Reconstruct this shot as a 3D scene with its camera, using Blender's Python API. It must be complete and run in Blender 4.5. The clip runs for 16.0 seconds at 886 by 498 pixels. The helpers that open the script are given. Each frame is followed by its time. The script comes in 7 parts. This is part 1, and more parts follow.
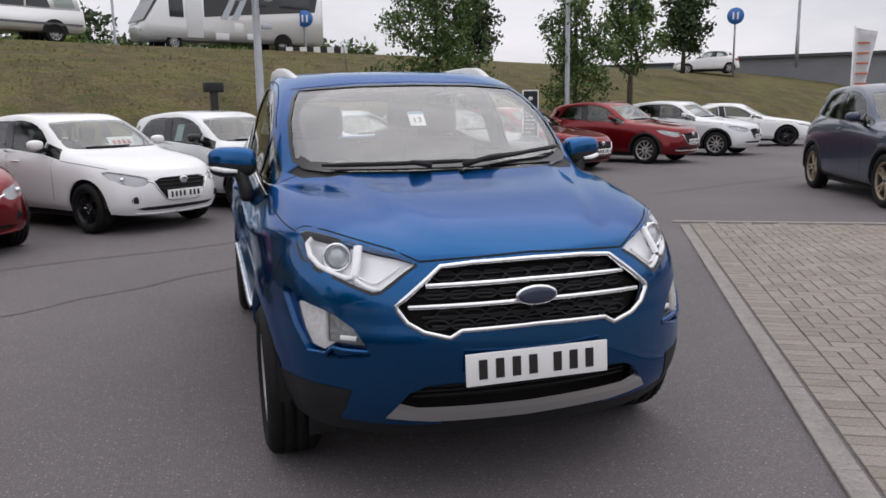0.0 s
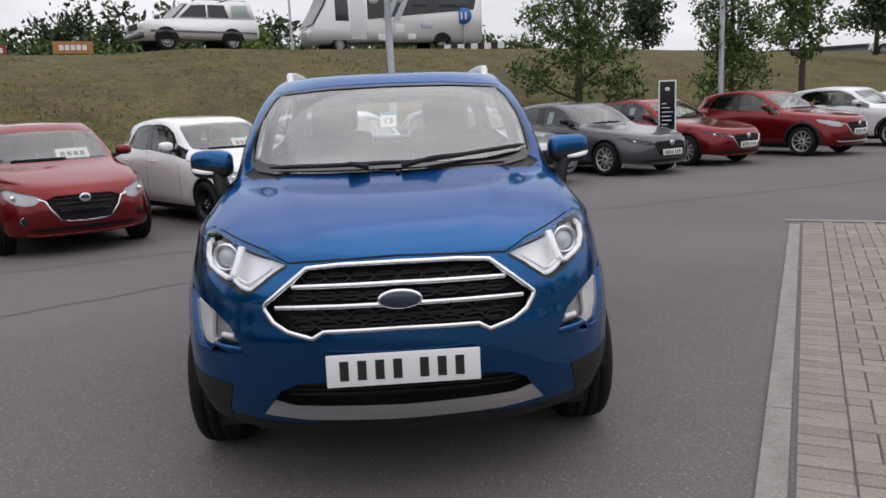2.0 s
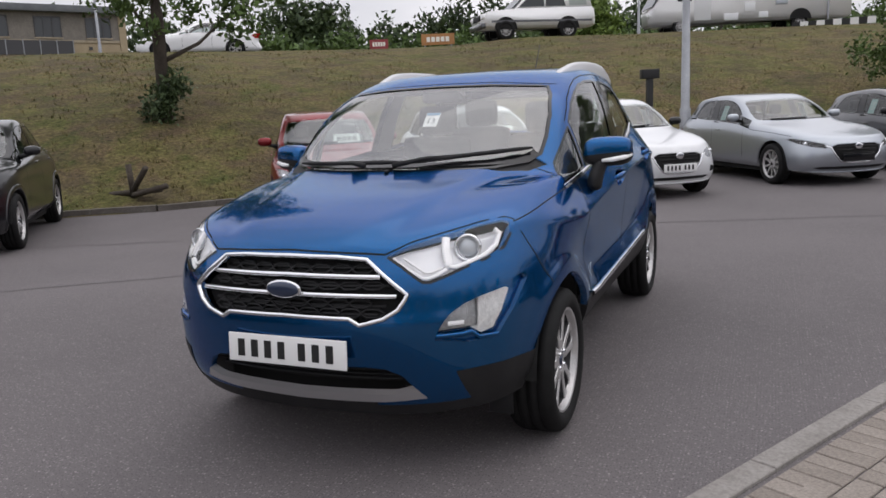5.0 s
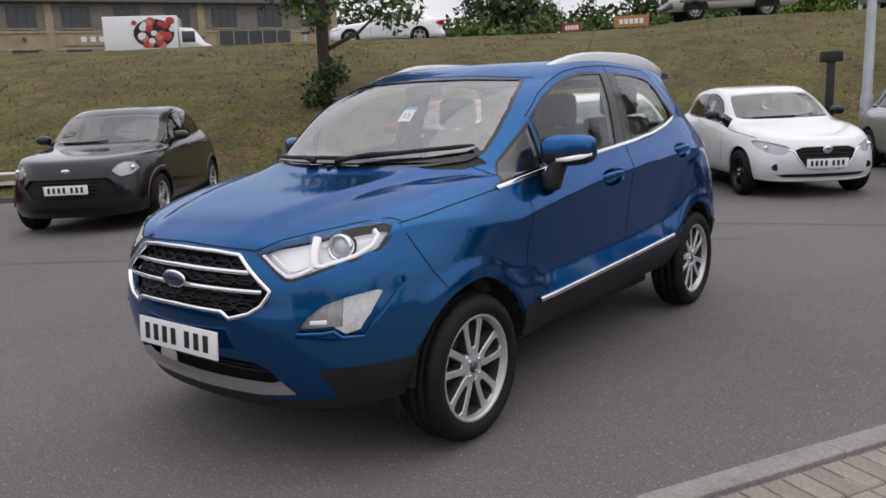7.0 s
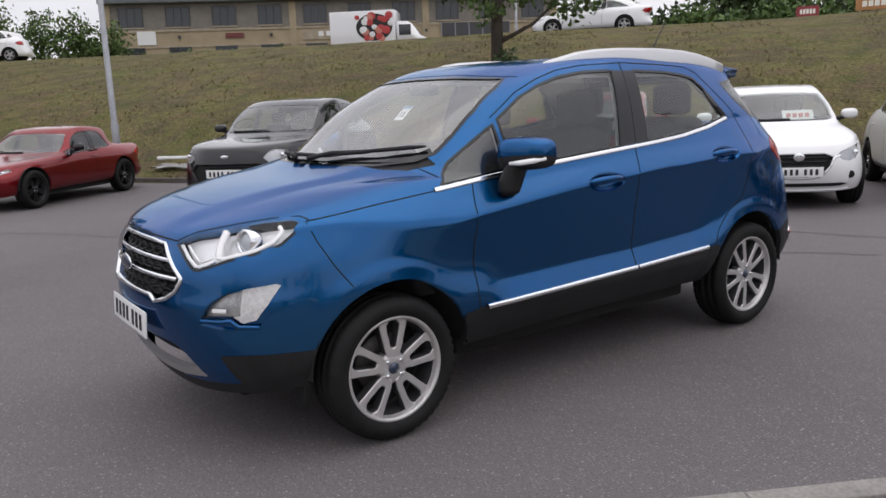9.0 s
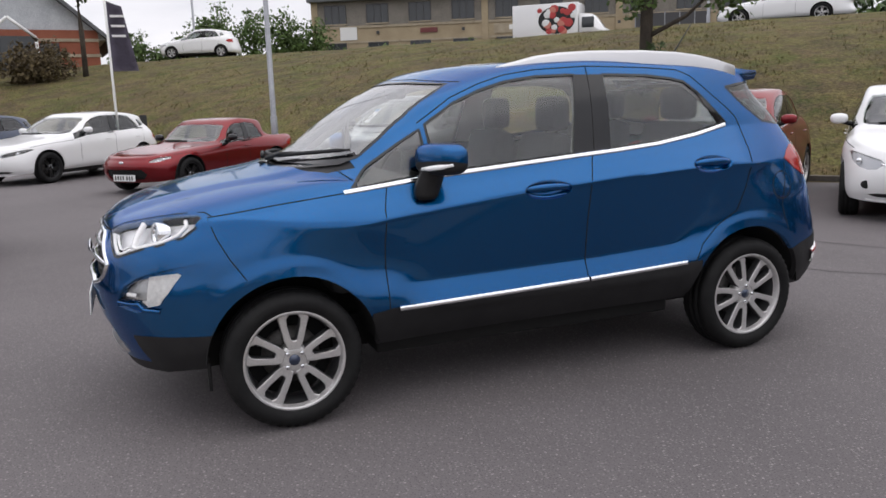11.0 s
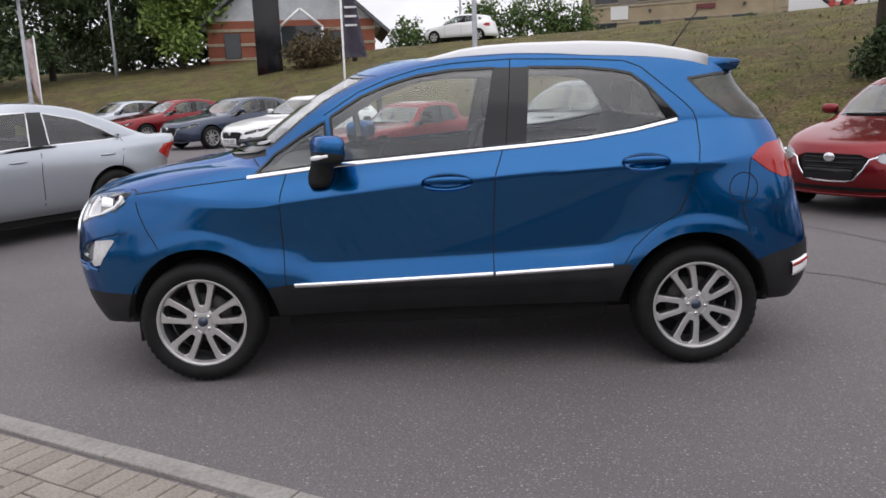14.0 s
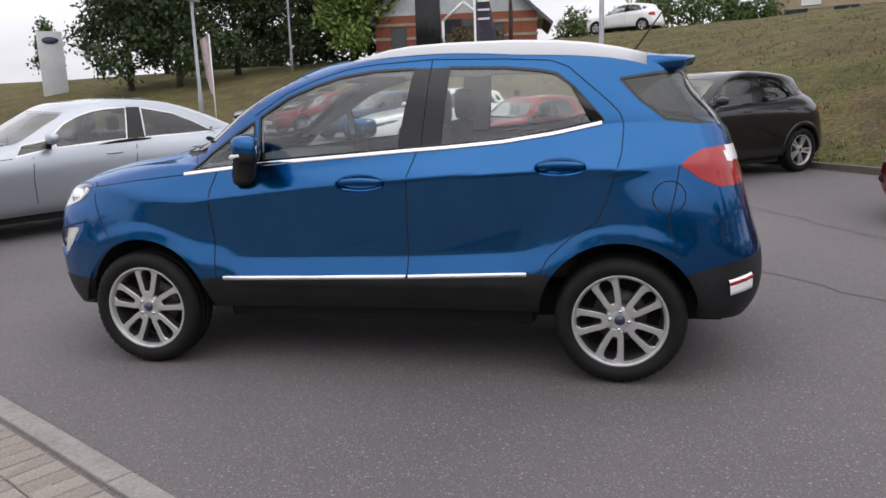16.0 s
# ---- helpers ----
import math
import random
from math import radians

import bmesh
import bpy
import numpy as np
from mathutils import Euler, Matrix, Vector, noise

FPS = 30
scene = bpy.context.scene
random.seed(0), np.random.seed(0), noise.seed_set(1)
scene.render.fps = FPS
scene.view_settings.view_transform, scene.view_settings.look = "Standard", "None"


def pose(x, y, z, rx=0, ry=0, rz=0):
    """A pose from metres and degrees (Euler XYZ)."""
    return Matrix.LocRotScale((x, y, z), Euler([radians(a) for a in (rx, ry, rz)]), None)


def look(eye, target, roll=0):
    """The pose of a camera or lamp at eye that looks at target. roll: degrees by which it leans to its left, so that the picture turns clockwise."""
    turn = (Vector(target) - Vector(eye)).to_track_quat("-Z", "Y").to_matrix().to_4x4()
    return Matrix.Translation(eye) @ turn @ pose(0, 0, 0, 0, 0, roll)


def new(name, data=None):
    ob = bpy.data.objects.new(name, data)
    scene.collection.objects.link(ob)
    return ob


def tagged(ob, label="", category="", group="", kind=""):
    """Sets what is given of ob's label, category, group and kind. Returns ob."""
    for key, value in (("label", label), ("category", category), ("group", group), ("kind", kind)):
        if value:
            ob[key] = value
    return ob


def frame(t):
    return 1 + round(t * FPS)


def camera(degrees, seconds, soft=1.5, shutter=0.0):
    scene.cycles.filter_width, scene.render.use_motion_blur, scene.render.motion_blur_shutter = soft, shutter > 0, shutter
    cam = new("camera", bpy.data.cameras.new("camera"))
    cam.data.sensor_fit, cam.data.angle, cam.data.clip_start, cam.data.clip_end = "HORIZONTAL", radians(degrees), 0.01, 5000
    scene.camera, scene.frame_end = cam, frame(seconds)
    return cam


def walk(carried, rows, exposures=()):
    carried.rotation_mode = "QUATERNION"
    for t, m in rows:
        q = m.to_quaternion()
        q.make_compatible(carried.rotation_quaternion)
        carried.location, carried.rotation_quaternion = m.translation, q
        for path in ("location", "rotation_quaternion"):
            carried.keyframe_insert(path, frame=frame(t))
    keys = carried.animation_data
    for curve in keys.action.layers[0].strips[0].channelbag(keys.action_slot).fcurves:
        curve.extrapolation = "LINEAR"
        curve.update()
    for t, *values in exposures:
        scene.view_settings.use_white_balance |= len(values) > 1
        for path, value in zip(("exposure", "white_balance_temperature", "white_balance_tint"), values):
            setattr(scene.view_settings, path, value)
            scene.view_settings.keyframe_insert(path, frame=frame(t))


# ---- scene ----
import collections

cam = camera(59.38, 16.0, soft=1.6)
PATH = [
    (0, -1.030, -4.431, 1.397, -16.65, -10.17, -1.04),
    (0.5, -0.788, -4.520, 1.389, -14.44, -10.25, -1.61),
    (1, -0.523, -4.611, 1.395, -11.46, -10.03, -2.17),
    (1.5, -0.261, -4.589, 1.403, -7.72, -10.17, -2.37),
    (2, -0.001, -4.610, 1.395, -3.43, -10.20, -2.49),
    (2.5, 0.292, -4.655, 1.409, 1.06, -10.16, -2.63),
    (3, 0.553, -4.602, 1.400, 5.72, -10.10, -2.55),
    (3.5, 0.803, -4.570, 1.409, 10.41, -10.23, -2.48),
    (4, 1.104, -4.572, 1.409, 15.07, -10.24, -2.53),
    (6.5, 2.409, -3.951, 1.412, 34.00, -10.56, -2.51),
    (7, 2.672, -3.772, 1.412, 38.10, -10.72, -2.51),
    (7.5, 2.903, -3.572, 1.404, 42.45, -10.67, -2.46),
    (8, 3.081, -3.327, 1.408, 46.61, -10.77, -2.40),
    (8.5, 3.304, -3.115, 1.409, 50.52, -10.81, -2.33),
    (11, 4.163, -1.817, 1.426, 68.95, -10.83, -1.84),
    (11.5, 4.323, -1.545, 1.418, 71.87, -10.90, -1.89),
    (12, 4.442, -1.271, 1.416, 76.09, -10.89, -1.90),
    (12.5, 4.491, -0.956, 1.422, 79.63, -11.07, -1.81),
    (13, 4.606, -0.657, 1.412, 82.34, -11.27, -1.85),
    (13.5, 4.681, -0.373, 1.421, 85.91, -11.30, -1.96),
    (14, 4.661, -0.061, 1.431, 89.46, -11.55, -1.91),
    (14.5, 4.693, 0.257, 1.433, 92.55, -11.41, -1.99),
    (15, 4.686, 0.573, 1.438, 96.22, -11.48, -2.06),
    (15.5, 4.570, 0.887, 1.439, 99.70, -11.68, -1.99),
    (16, 4.507, 1.225, 1.436, 102.58, -11.72, -2.01),
]
walk(cam, [(t, pose(x, y, z, 90 + pitch, 0, yaw) @ pose(0, 0, 0, 0, 0, roll)) for t, x, y, z, yaw, pitch, roll in PATH],
     [(0, -.02), (2, -.02), (8.5, .05), (12, .18), (16, .24)])

# ---- overcast daylight ----
world = bpy.data.worlds.new("overcast_sky")
scene.world = world
world.use_nodes = True
wn = world.node_tree.nodes
wl = world.node_tree.links
wn.clear()
w_out = wn.new("ShaderNodeOutputWorld")
w_bg = wn.new("ShaderNodeBackground")
w_sky = wn.new("ShaderNodeTexSky")
w_sky.sky_type = 'NISHITA'
w_sky.sun_disc = False
w_sky.sun_elevation = radians(73)
w_sky.sun_rotation = radians(63)
w_sky.air_density, w_sky.dust_density, w_sky.ozone_density = 1.0, 3.0, 1.0
# the cloud layer: mostly white, with soft grey undersides
w_co = wn.new("ShaderNodeTexCoord")
w_map = wn.new("ShaderNodeMapping")
w_map.inputs["Scale"].default_value = (1.0, 1.0, 3.2)
w_noise = wn.new("ShaderNodeTexNoise")
w_noise.inputs["Scale"].default_value = 2.1
w_noise.inputs["Detail"].default_value = 7.0
w_noise.inputs["Roughness"].default_value = 0.55
w_ramp = wn.new("ShaderNodeValToRGB")
w_ramp.color_ramp.elements[0].position, w_ramp.color_ramp.elements[0].color = 0.34, (7.0, 7.0, 7.6, 1)
w_ramp.color_ramp.elements[1].position, w_ramp.color_ramp.elements[1].color = 0.68, (10.4, 10.15, 10.65, 1)
w_mix = wn.new("ShaderNodeMix")
w_mix.data_type = 'RGBA'
w_mix.inputs["Factor"].default_value = 0.93
wl.new(w_co.outputs["Generated"], w_map.inputs["Vector"])
wl.new(w_map.outputs["Vector"], w_noise.inputs["Vector"])
wl.new(w_noise.outputs["Fac"], w_ramp.inputs["Fac"])
wl.new(w_sky.outputs["Color"], w_mix.inputs["A"])
wl.new(w_ramp.outputs["Color"], w_mix.inputs["B"])
# an overcast sky is brighter overhead than at the horizon
w_sep = wn.new("ShaderNodeSeparateXYZ")
w_up = wn.new("ShaderNodeMapRange")
w_up.inputs["From Min"].default_value, w_up.inputs["From Max"].default_value = 0.0, 0.85
w_up.inputs["To Min"].default_value, w_up.inputs["To Max"].default_value = 1.02, 1.68
w_mul = wn.new("ShaderNodeVectorMath")
w_mul.operation = 'SCALE'
wl.new(w_co.outputs["Generated"], w_sep.inputs["Vector"])
wl.new(w_sep.outputs["Z"], w_up.inputs["Value"])
wl.new(w_mix.outputs["Result"], w_mul.inputs[0])
wl.new(w_up.outputs["Result"], w_mul.inputs["Scale"])
wl.new(w_mul.outputs["Vector"], w_bg.inputs["Color"])
w_bg.inputs["Strength"].default_value = 0.090
wl.new(w_bg.outputs["Background"], w_out.inputs["Surface"])
sun = new("sun", bpy.data.lights.new("sun", 'SUN'))
sun.data.energy, sun.data.angle, sun.data.color = 0.5, radians(80), (1.0, 0.97, 0.92)
sun.matrix_world = look((0, 0, 30), (-8, -4, 0))
scene.view_settings.exposure = 0.0

# ---- materials ----
def material(name, color=(0.5, 0.5, 0.5), rough=0.5, metal=0.0, coat=0.0, spec=0.5):
    m = bpy.data.materials.new(name)
    m.use_nodes = True
    b = m.node_tree.nodes["Principled BSDF"]
    b.inputs["Base Color"].default_value = (*color, 1)
    b.inputs["Roughness"].default_value = rough
    b.inputs["Metallic"].default_value = metal
    b.inputs["Coat Weight"].default_value = coat
    b.inputs["Coat Roughness"].default_value = 0.03
    b.inputs["Specular IOR Level"].default_value = spec
    return m


def nodes(m):
    return m.node_tree.nodes, m.node_tree.links, m.node_tree.nodes["Principled BSDF"]


def noise_tex(m, scale, detail=4.0, rough=0.6, coords="Object", stretch=(1, 1, 1)):
    n, l, _ = nodes(m)
    co = n.new("ShaderNodeTexCoord")
    mp = n.new("ShaderNodeMapping")
    mp.inputs["Scale"].default_value = stretch
    t = n.new("ShaderNodeTexNoise")
    t.inputs["Scale"].default_value, t.inputs["Detail"].default_value, t.inputs["Roughness"].default_value = scale, detail, rough
    l.new(co.outputs[coords], mp.inputs["Vector"])
    l.new(mp.outputs["Vector"], t.inputs["Vector"])
    return t.outputs["Fac"]


def ramp(m, fac, stops):
    n, l, _ = nodes(m)
    r = n.new("ShaderNodeValToRGB")
    e = r.color_ramp.elements
    while len(e) < len(stops):
        e.new(0.5)
    for k, (p, c) in zip(e, stops):
        k.position, k.color = p, (*c, 1)
    l.new(fac, r.inputs["Fac"])
    return r.outputs["Color"]


def mix(m, fac, a, b, blend='MIX'):
    n, l, _ = nodes(m)
    x = n.new("ShaderNodeMix")
    x.data_type, x.blend_type = 'RGBA', blend
    for sock, v in ((x.inputs["Factor"], fac), (x.inputs["A"], a), (x.inputs["B"], b)):
        if isinstance(v, (int, float)):
            sock.default_value = v
        elif isinstance(v, tuple):
            sock.default_value = (*v, 1)
        else:
            l.new(v, sock)
    return x.outputs["Result"]


def bump(m, fac, strength, distance):
    n, l, b = nodes(m)
    k = n.new("ShaderNodeBump")
    k.inputs["Strength"].default_value, k.inputs["Distance"].default_value = strength, distance
    l.new(fac, k.inputs["Height"])
    l.new(k.outputs["Normal"], b.inputs["Normal"])
    return k


def paint(name, color, metal=0.0, rough=0.35, dust=0.02, coat=1.0):
    """Car paint: a base with fine flake variation under a clear coat."""
    m = material(name, color, rough, metal, coat=coat)
    n, l, b = nodes(m)
    f = noise_tex(m, 900.0, 2.0)
    dirt = noise_tex(m, 2.5, 5.0)
    c = mix(m, f, tuple(v * 0.8 for v in color), tuple(min(1, v * 1.2) for v in color))
    c = mix(m, ramp(m, dirt, [(0.45, (0, 0, 0)), (0.8, (dust, dust, dust))]), c, (0.3, 0.29, 0.27))
    l.new(c, b.inputs["Base Color"])
    return m


def varied(name, dark, light, rough=0.8, scale=6.0, fine=60.0, relief=0.2, dist=0.01, **kw):
    """A dull surface with broad patches and fine grain."""
    m = material(name, light, rough, **kw)
    n, l, b = nodes(m)
    broad, grain = noise_tex(m, scale, 5.0), noise_tex(m, fine, 3.0)
    c = ramp(m, broad, [(0.3, dark), (0.7, light)])
    g = ramp(m, grain, [(0.3, (0.35, 0.35, 0.35)), (0.7, (0.65, 0.65, 0.65))])
    l.new(mix(m, 0.6, c, g, 'OVERLAY'), b.inputs["Base Color"])
    if relief:
        bump(m, grain, relief, dist)
    return m


def glass(name, tint=(0.82, 0.88, 0.86), rough=0.0, ior=1.55):
    """Thin pane: clear tinted transmission under a mirror-like gloss."""
    m = bpy.data.materials.new(name)
    m.use_nodes = True
    n, l = m.node_tree.nodes, m.node_tree.links
    n.clear()
    out = n.new("ShaderNodeOutputMaterial")
    tr = n.new("ShaderNodeBsdfTransparent")
    tr.inputs["Color"].default_value = (*tint, 1)
    gl = n.new("ShaderNodeBsdfGlossy")
    gl.inputs["Roughness"].default_value = rough
    gl.inputs["Color"].default_value = (1, 1, 1, 1)
    lw = n.new("ShaderNodeLayerWeight")
    lw.inputs["Blend"].default_value = 0.5
    pw = n.new("ShaderNodeMath")
    pw.operation = 'POWER'
    pw.inputs[1].default_value = 5.0
    fr = n.new("ShaderNodeMapRange")
    fr.inputs["To Min"].default_value = ((ior - 1) / (ior + 1)) ** 2
    l.new(lw.outputs["Facing"], pw.inputs[0])
    l.new(pw.outputs[0], fr.inputs["Value"])
    mx = n.new("ShaderNodeMixShader")
    l.new(fr.outputs["Result"], mx.inputs["Fac"])
    l.new(tr.outputs["BSDF"], mx.inputs[1])
    l.new(gl.outputs["BSDF"], mx.inputs[2])
    l.new(mx.outputs["Shader"], out.inputs["Surface"])
    return m


M_BLUE = paint("blue_metallic_paint", (0.0002, 0.077, 0.230), 0.94, 0.24, 0.003, 0.70)
for _name, _value in (("Coat IOR", 1.5), ("Coat Roughness", 0.04), ("Specular Tint", (0.15, 0.50, 0.85, 1))):
    nodes(M_BLUE)[2].inputs[_name].default_value = _value
M_WHITE = paint("white_paint", (0.80, 0.80, 0.80))
M_PEARL = paint("pearl_white_paint", (0.70, 0.71, 0.72), 0.1)
M_RED = paint("deep_red_metallic_paint", (0.17, 0.004, 0.008), 0.65, 0.3)
nodes(M_RED)[2].inputs["Coat IOR"].default_value = 1.42
nodes(M_RED)[2].inputs["Specular Tint"].default_value = (0.9, 0.35, 0.35, 1)
M_SILVER = paint("silver_metallic_paint", (0.40, 0.43, 0.47), 0.75, 0.33)
M_GREY = paint("dark_grey_metallic_paint", (0.07, 0.072, 0.08), 0.5, 0.35)
M_BLACK = paint("black_paint", (0.006, 0.006, 0.008), 0.0, 0.3, 0.0, 1.0)
nodes(M_BLACK)[2].inputs["Coat IOR"].default_value = 1.42
nodes(M_BLACK)[2].inputs["Specular IOR Level"].default_value = 0.25
M_NAVY = paint("dark_blue_paint", (0.022, 0.036, 0.075), 0.4)
M_PLASTIC = varied("black_textured_plastic", (0.008, 0.008, 0.009), (0.016, 0.016, 0.017), 0.55, 8, 500, 0.15, 0.001, spec=0.35)
M_GLOSSBLACK = material("gloss_black", (0.006, 0.006, 0.007), 0.12)
M_DARK = material("dark_void", (0.006, 0.006, 0.006), 0.9)
M_CHROME = material("chrome", (0.80, 0.81, 0.83), 0.08, 1.0)
M_SATIN = material("satin_silver", (0.62, 0.62, 0.63), 0.32, 0.9)
M_RAIL = material("silver_rail", (0.62, 0.62, 0.63), 0.36, 0.7)
# darker copy of the alloy: the shade inside a wheel, put into the colour
M_SHADEDALLOY = material("shadowed_alloy", (0.10, 0.10, 0.105), 0.5, 0.6)
M_ALLOY = varied("silver_alloy", (0.47, 0.46, 0.455), (0.57, 0.56, 0.555), 0.33, 10, 200, 0.0, 0.0, metal=0.55)
M_STEEL = varied("dull_brake_steel", (0.09, 0.085, 0.08), (0.16, 0.15, 0.145), 0.55, 20, 200, 0.0, 0.0, metal=0.6)
M_TYRE = varied("tyre_rubber", (0.005, 0.005, 0.0055), (0.011, 0.011, 0.011), 0.7, 12, 120, 0.3, 0.002, spec=0.25)
M_GLASS = glass("window_glass", (0.90, 0.94, 0.92), ior=1.85)
M_SCREEN = glass("windscreen_glass", (0.93, 0.96, 0.94), ior=2.7)
M_PRIVACY = glass("privacy_glass", (0.30, 0.33, 0.33), ior=1.6)
M_LENS = glass("lamp_lens", (0.99, 0.99, 0.99), ior=1.45)
M_REDLENS = material("red_lens", (0.34, 0.004, 0.005), 0.12, 0, 0.4)
M_WHITELENS = material("white_lens", (0.93, 0.93, 0.93), 0.15, 0, 0.5)
M_SILVERBOWL = material("silver_bowl", (0.93, 0.93, 0.94), 0.30, 0.12)
M_FROST = varied("frosted_lens", (.50, .50, .50), (.72, .72, .71), .3, 60, 220, .3, .002)
M_FOGBOWL = varied("clear_fog_reflector", (.30, .31, .32), (.52, .53, .54), .2, 40, 160, .2, .002, metal=.5)
M_PLATE = material("white_plate", (0.78, 0.78, 0.77), 0.35)
M_INK = material("black_ink", (0.01, 0.01, 0.01), 0.5)
M_SEAT = varied("dark_seat_cloth", (0.022, 0.022, 0.023), (0.05, 0.05, 0.052), 0.9, 20, 300, 0.2, 0.002)
M_PILLARTRIM = varied("pale_pillar_trim", (0.36, 0.355, 0.335), (0.42, 0.415, 0.39), 0.85, 5, 200, 0.1, 0.001)

# ---- building tools ----
def mesh_from(bm, name, mat, smooth=True):
    me = bpy.data.meshes.new(name)
    bm.to_mesh(me)
    bm.free()
    for m in (mat if isinstance(mat, (list, tuple)) else [mat]):
        me.materials.append(m)
    if smooth:
        me.polygons.foreach_set("use_smooth", [True] * len(me.polygons))
    return me


def part(name, bm, mat, parent=None, label="", smooth=True, m=None):
    ob = new(name, mesh_from(bm, name, mat, smooth))
    if parent is not None:
        ob.parent = parent
    if m is not None:
        ob.matrix_local = m
    if label:
        ob["label"] = label
    return ob


def thing(name, label, category, m=None, group="", kind=""):
    e = new(name)
    e.empty_display_size = 0.2
    if m is not None:
        e.matrix_world = m
    return tagged(e, label, category, group, kind)


def add_box(bm, x0, x1, y0, y1, z0, z1, bevel=0.0, m=None):
    r = bmesh.ops.create_cube(bm, size=1.0)
    vs = r["verts"]
    for v in vs:
        v.co = Vector(((x0 + x1) / 2 + v.co.x * (x1 - x0), (y0 + y1) / 2 + v.co.y * (y1 - y0), (z0 + z1) / 2 + v.co.z * (z1 - z0)))
        if m is not None:
            v.co = m @ v.co
    if bevel > 0:
        es = list({e for v in vs for e in v.link_edges})
        bmesh.ops.bevel(bm, geom=es, offset=bevel, segments=2, profile=0.6, affect='EDGES')
    return vs


def box(*a, **k):
    bm = bmesh.new()
    add_box(bm, *a, **k)
    return bm


def add_tube(bm, pts, radii, sides=10, caps=True):
    """A tube along pts with a radius at each."""
    rings = []
    pts = [Vector(p) for p in pts]
    for i, p in enumerate(pts):
        d = (pts[min(i + 1, len(pts) - 1)] - pts[max(i - 1, 0)]).normalized()
        side = d.cross(Vector((0, 0, 1)))
        if side.length < 1e-4:
            side = Vector((1, 0, 0))
        side.normalize()
        up = side.cross(d)
        r = radii[i] if isinstance(radii, (list, tuple)) else radii
        rings.append([bm.verts.new(p + (side * math.cos(a) + up * math.sin(a)) * r) for a in [2 * math.pi * k / sides for k in range(sides)]])
    for a, b in zip(rings, rings[1:]):
        for k in range(sides):
            bm.faces.new((a[k], a[(k + 1) % sides], b[(k + 1) % sides], b[k]))
    if caps:
        bm.faces.new(rings[0][::-1])
        bm.faces.new(rings[-1])


def tube(pts, radii, sides=10):
    bm = bmesh.new()
    add_tube(bm, pts, radii, sides)
    return bm


def add_prism(bm, poly, to3, depth):
    """A closed outline (a, b) made into a slab: to3(a, b, d) with d from 0 to depth."""
    n = len(poly)
    f = [bm.verts.new(to3(a, b, 0.0)) for a, b in poly]
    k = [bm.verts.new(to3(a, b, depth)) for a, b in poly]
    bm.faces.new(f)
    bm.faces.new(k[::-1])
    for i in range(n):
        bm.faces.new((f[i], k[i], k[(i + 1) % n], f[(i + 1) % n]))
    bmesh.ops.recalc_face_normals(bm, faces=bm.faces)


def inside(p, poly):
    x, y = p
    c = False
    for (x0, y0), (x1, y1) in zip(poly, poly[1:] + poly[:1]):
        if (y0 > y) != (y1 > y) and x < (x1 - x0) * (y - y0) / (y1 - y0) + x0:
            c = not c
    return c


def bspline(ctrl, closed_sym, n):
    """Cubic B-spline through an array of control points (k, d), n steps a span. closed_sym: mirror x at both ends."""
    k = len(ctrl)
    if closed_sym:
        flip = np.array([-1.0, 1, 1])
        c = np.vstack([ctrl[1] * flip, ctrl, ctrl[-2] * flip])
    else:
        c = np.vstack([2 * ctrl[0] - ctrl[1], ctrl, 2 * ctrl[-1] - ctrl[-2]])
    out = []
    for i in range(k - 1):
        p = c[i:i + 4]
        for s in range(n if i < k - 2 else n + 1):
            t = s / n
            b = np.array([(1 - t) ** 3, 3 * t ** 3 - 6 * t * t + 4, -3 * t ** 3 + 3 * t * t + 3 * t + 1, t ** 3]) / 6
            out.append(b @ p)
    return np.array(out)


def loft(loops, nu, nv, tight=0.6):
    """Half a car's skin from loops that run round the side from the nose to the tail, bottom loop first."""
    net = np.array(loops, float)
    ctrl = net.copy()
    for _ in range(2):
        got = np.array([bspline(r, True, 1) for r in ctrl])
        got = np.stack([bspline(got[:, j], False, 1) for j in range(got.shape[1])], 1)
        ctrl = ctrl + tight * (net - got)
    rows = np.array([bspline(r, True, nu) for r in ctrl])
    return np.stack([bspline(rows[:, j], False, nv) for j in range(rows.shape[1])], 1)


def skin_bm(grid):
    """Both halves of a skin as one mesh, welded down the middle."""
    bm = bmesh.new()
    nv, nu = grid.shape[:2]
    for s in (1, -1):
        vs = [[bm.verts.new((s * p[0], p[1], p[2])) for p in r] for r in grid]
        for i in range(nv - 1):
            for j in range(nu - 1):
                q = (vs[i][j], vs[i][j + 1], vs[i + 1][j + 1], vs[i + 1][j])
                bm.faces.new(q if s > 0 else q[::-1])
    mid = [v for v in bm.verts if abs(v.co.x) < 0.004]
    for v in mid:
        v.co.x = 0.0
    bmesh.ops.remove_doubles(bm, verts=mid, dist=0.002)
    bmesh.ops.dissolve_degenerate(bm, dist=1e-5, edges=bm.edges)
    return bm


from mathutils.bvhtree import BVHTree
from mathutils.interpolate import poly_3d_calc


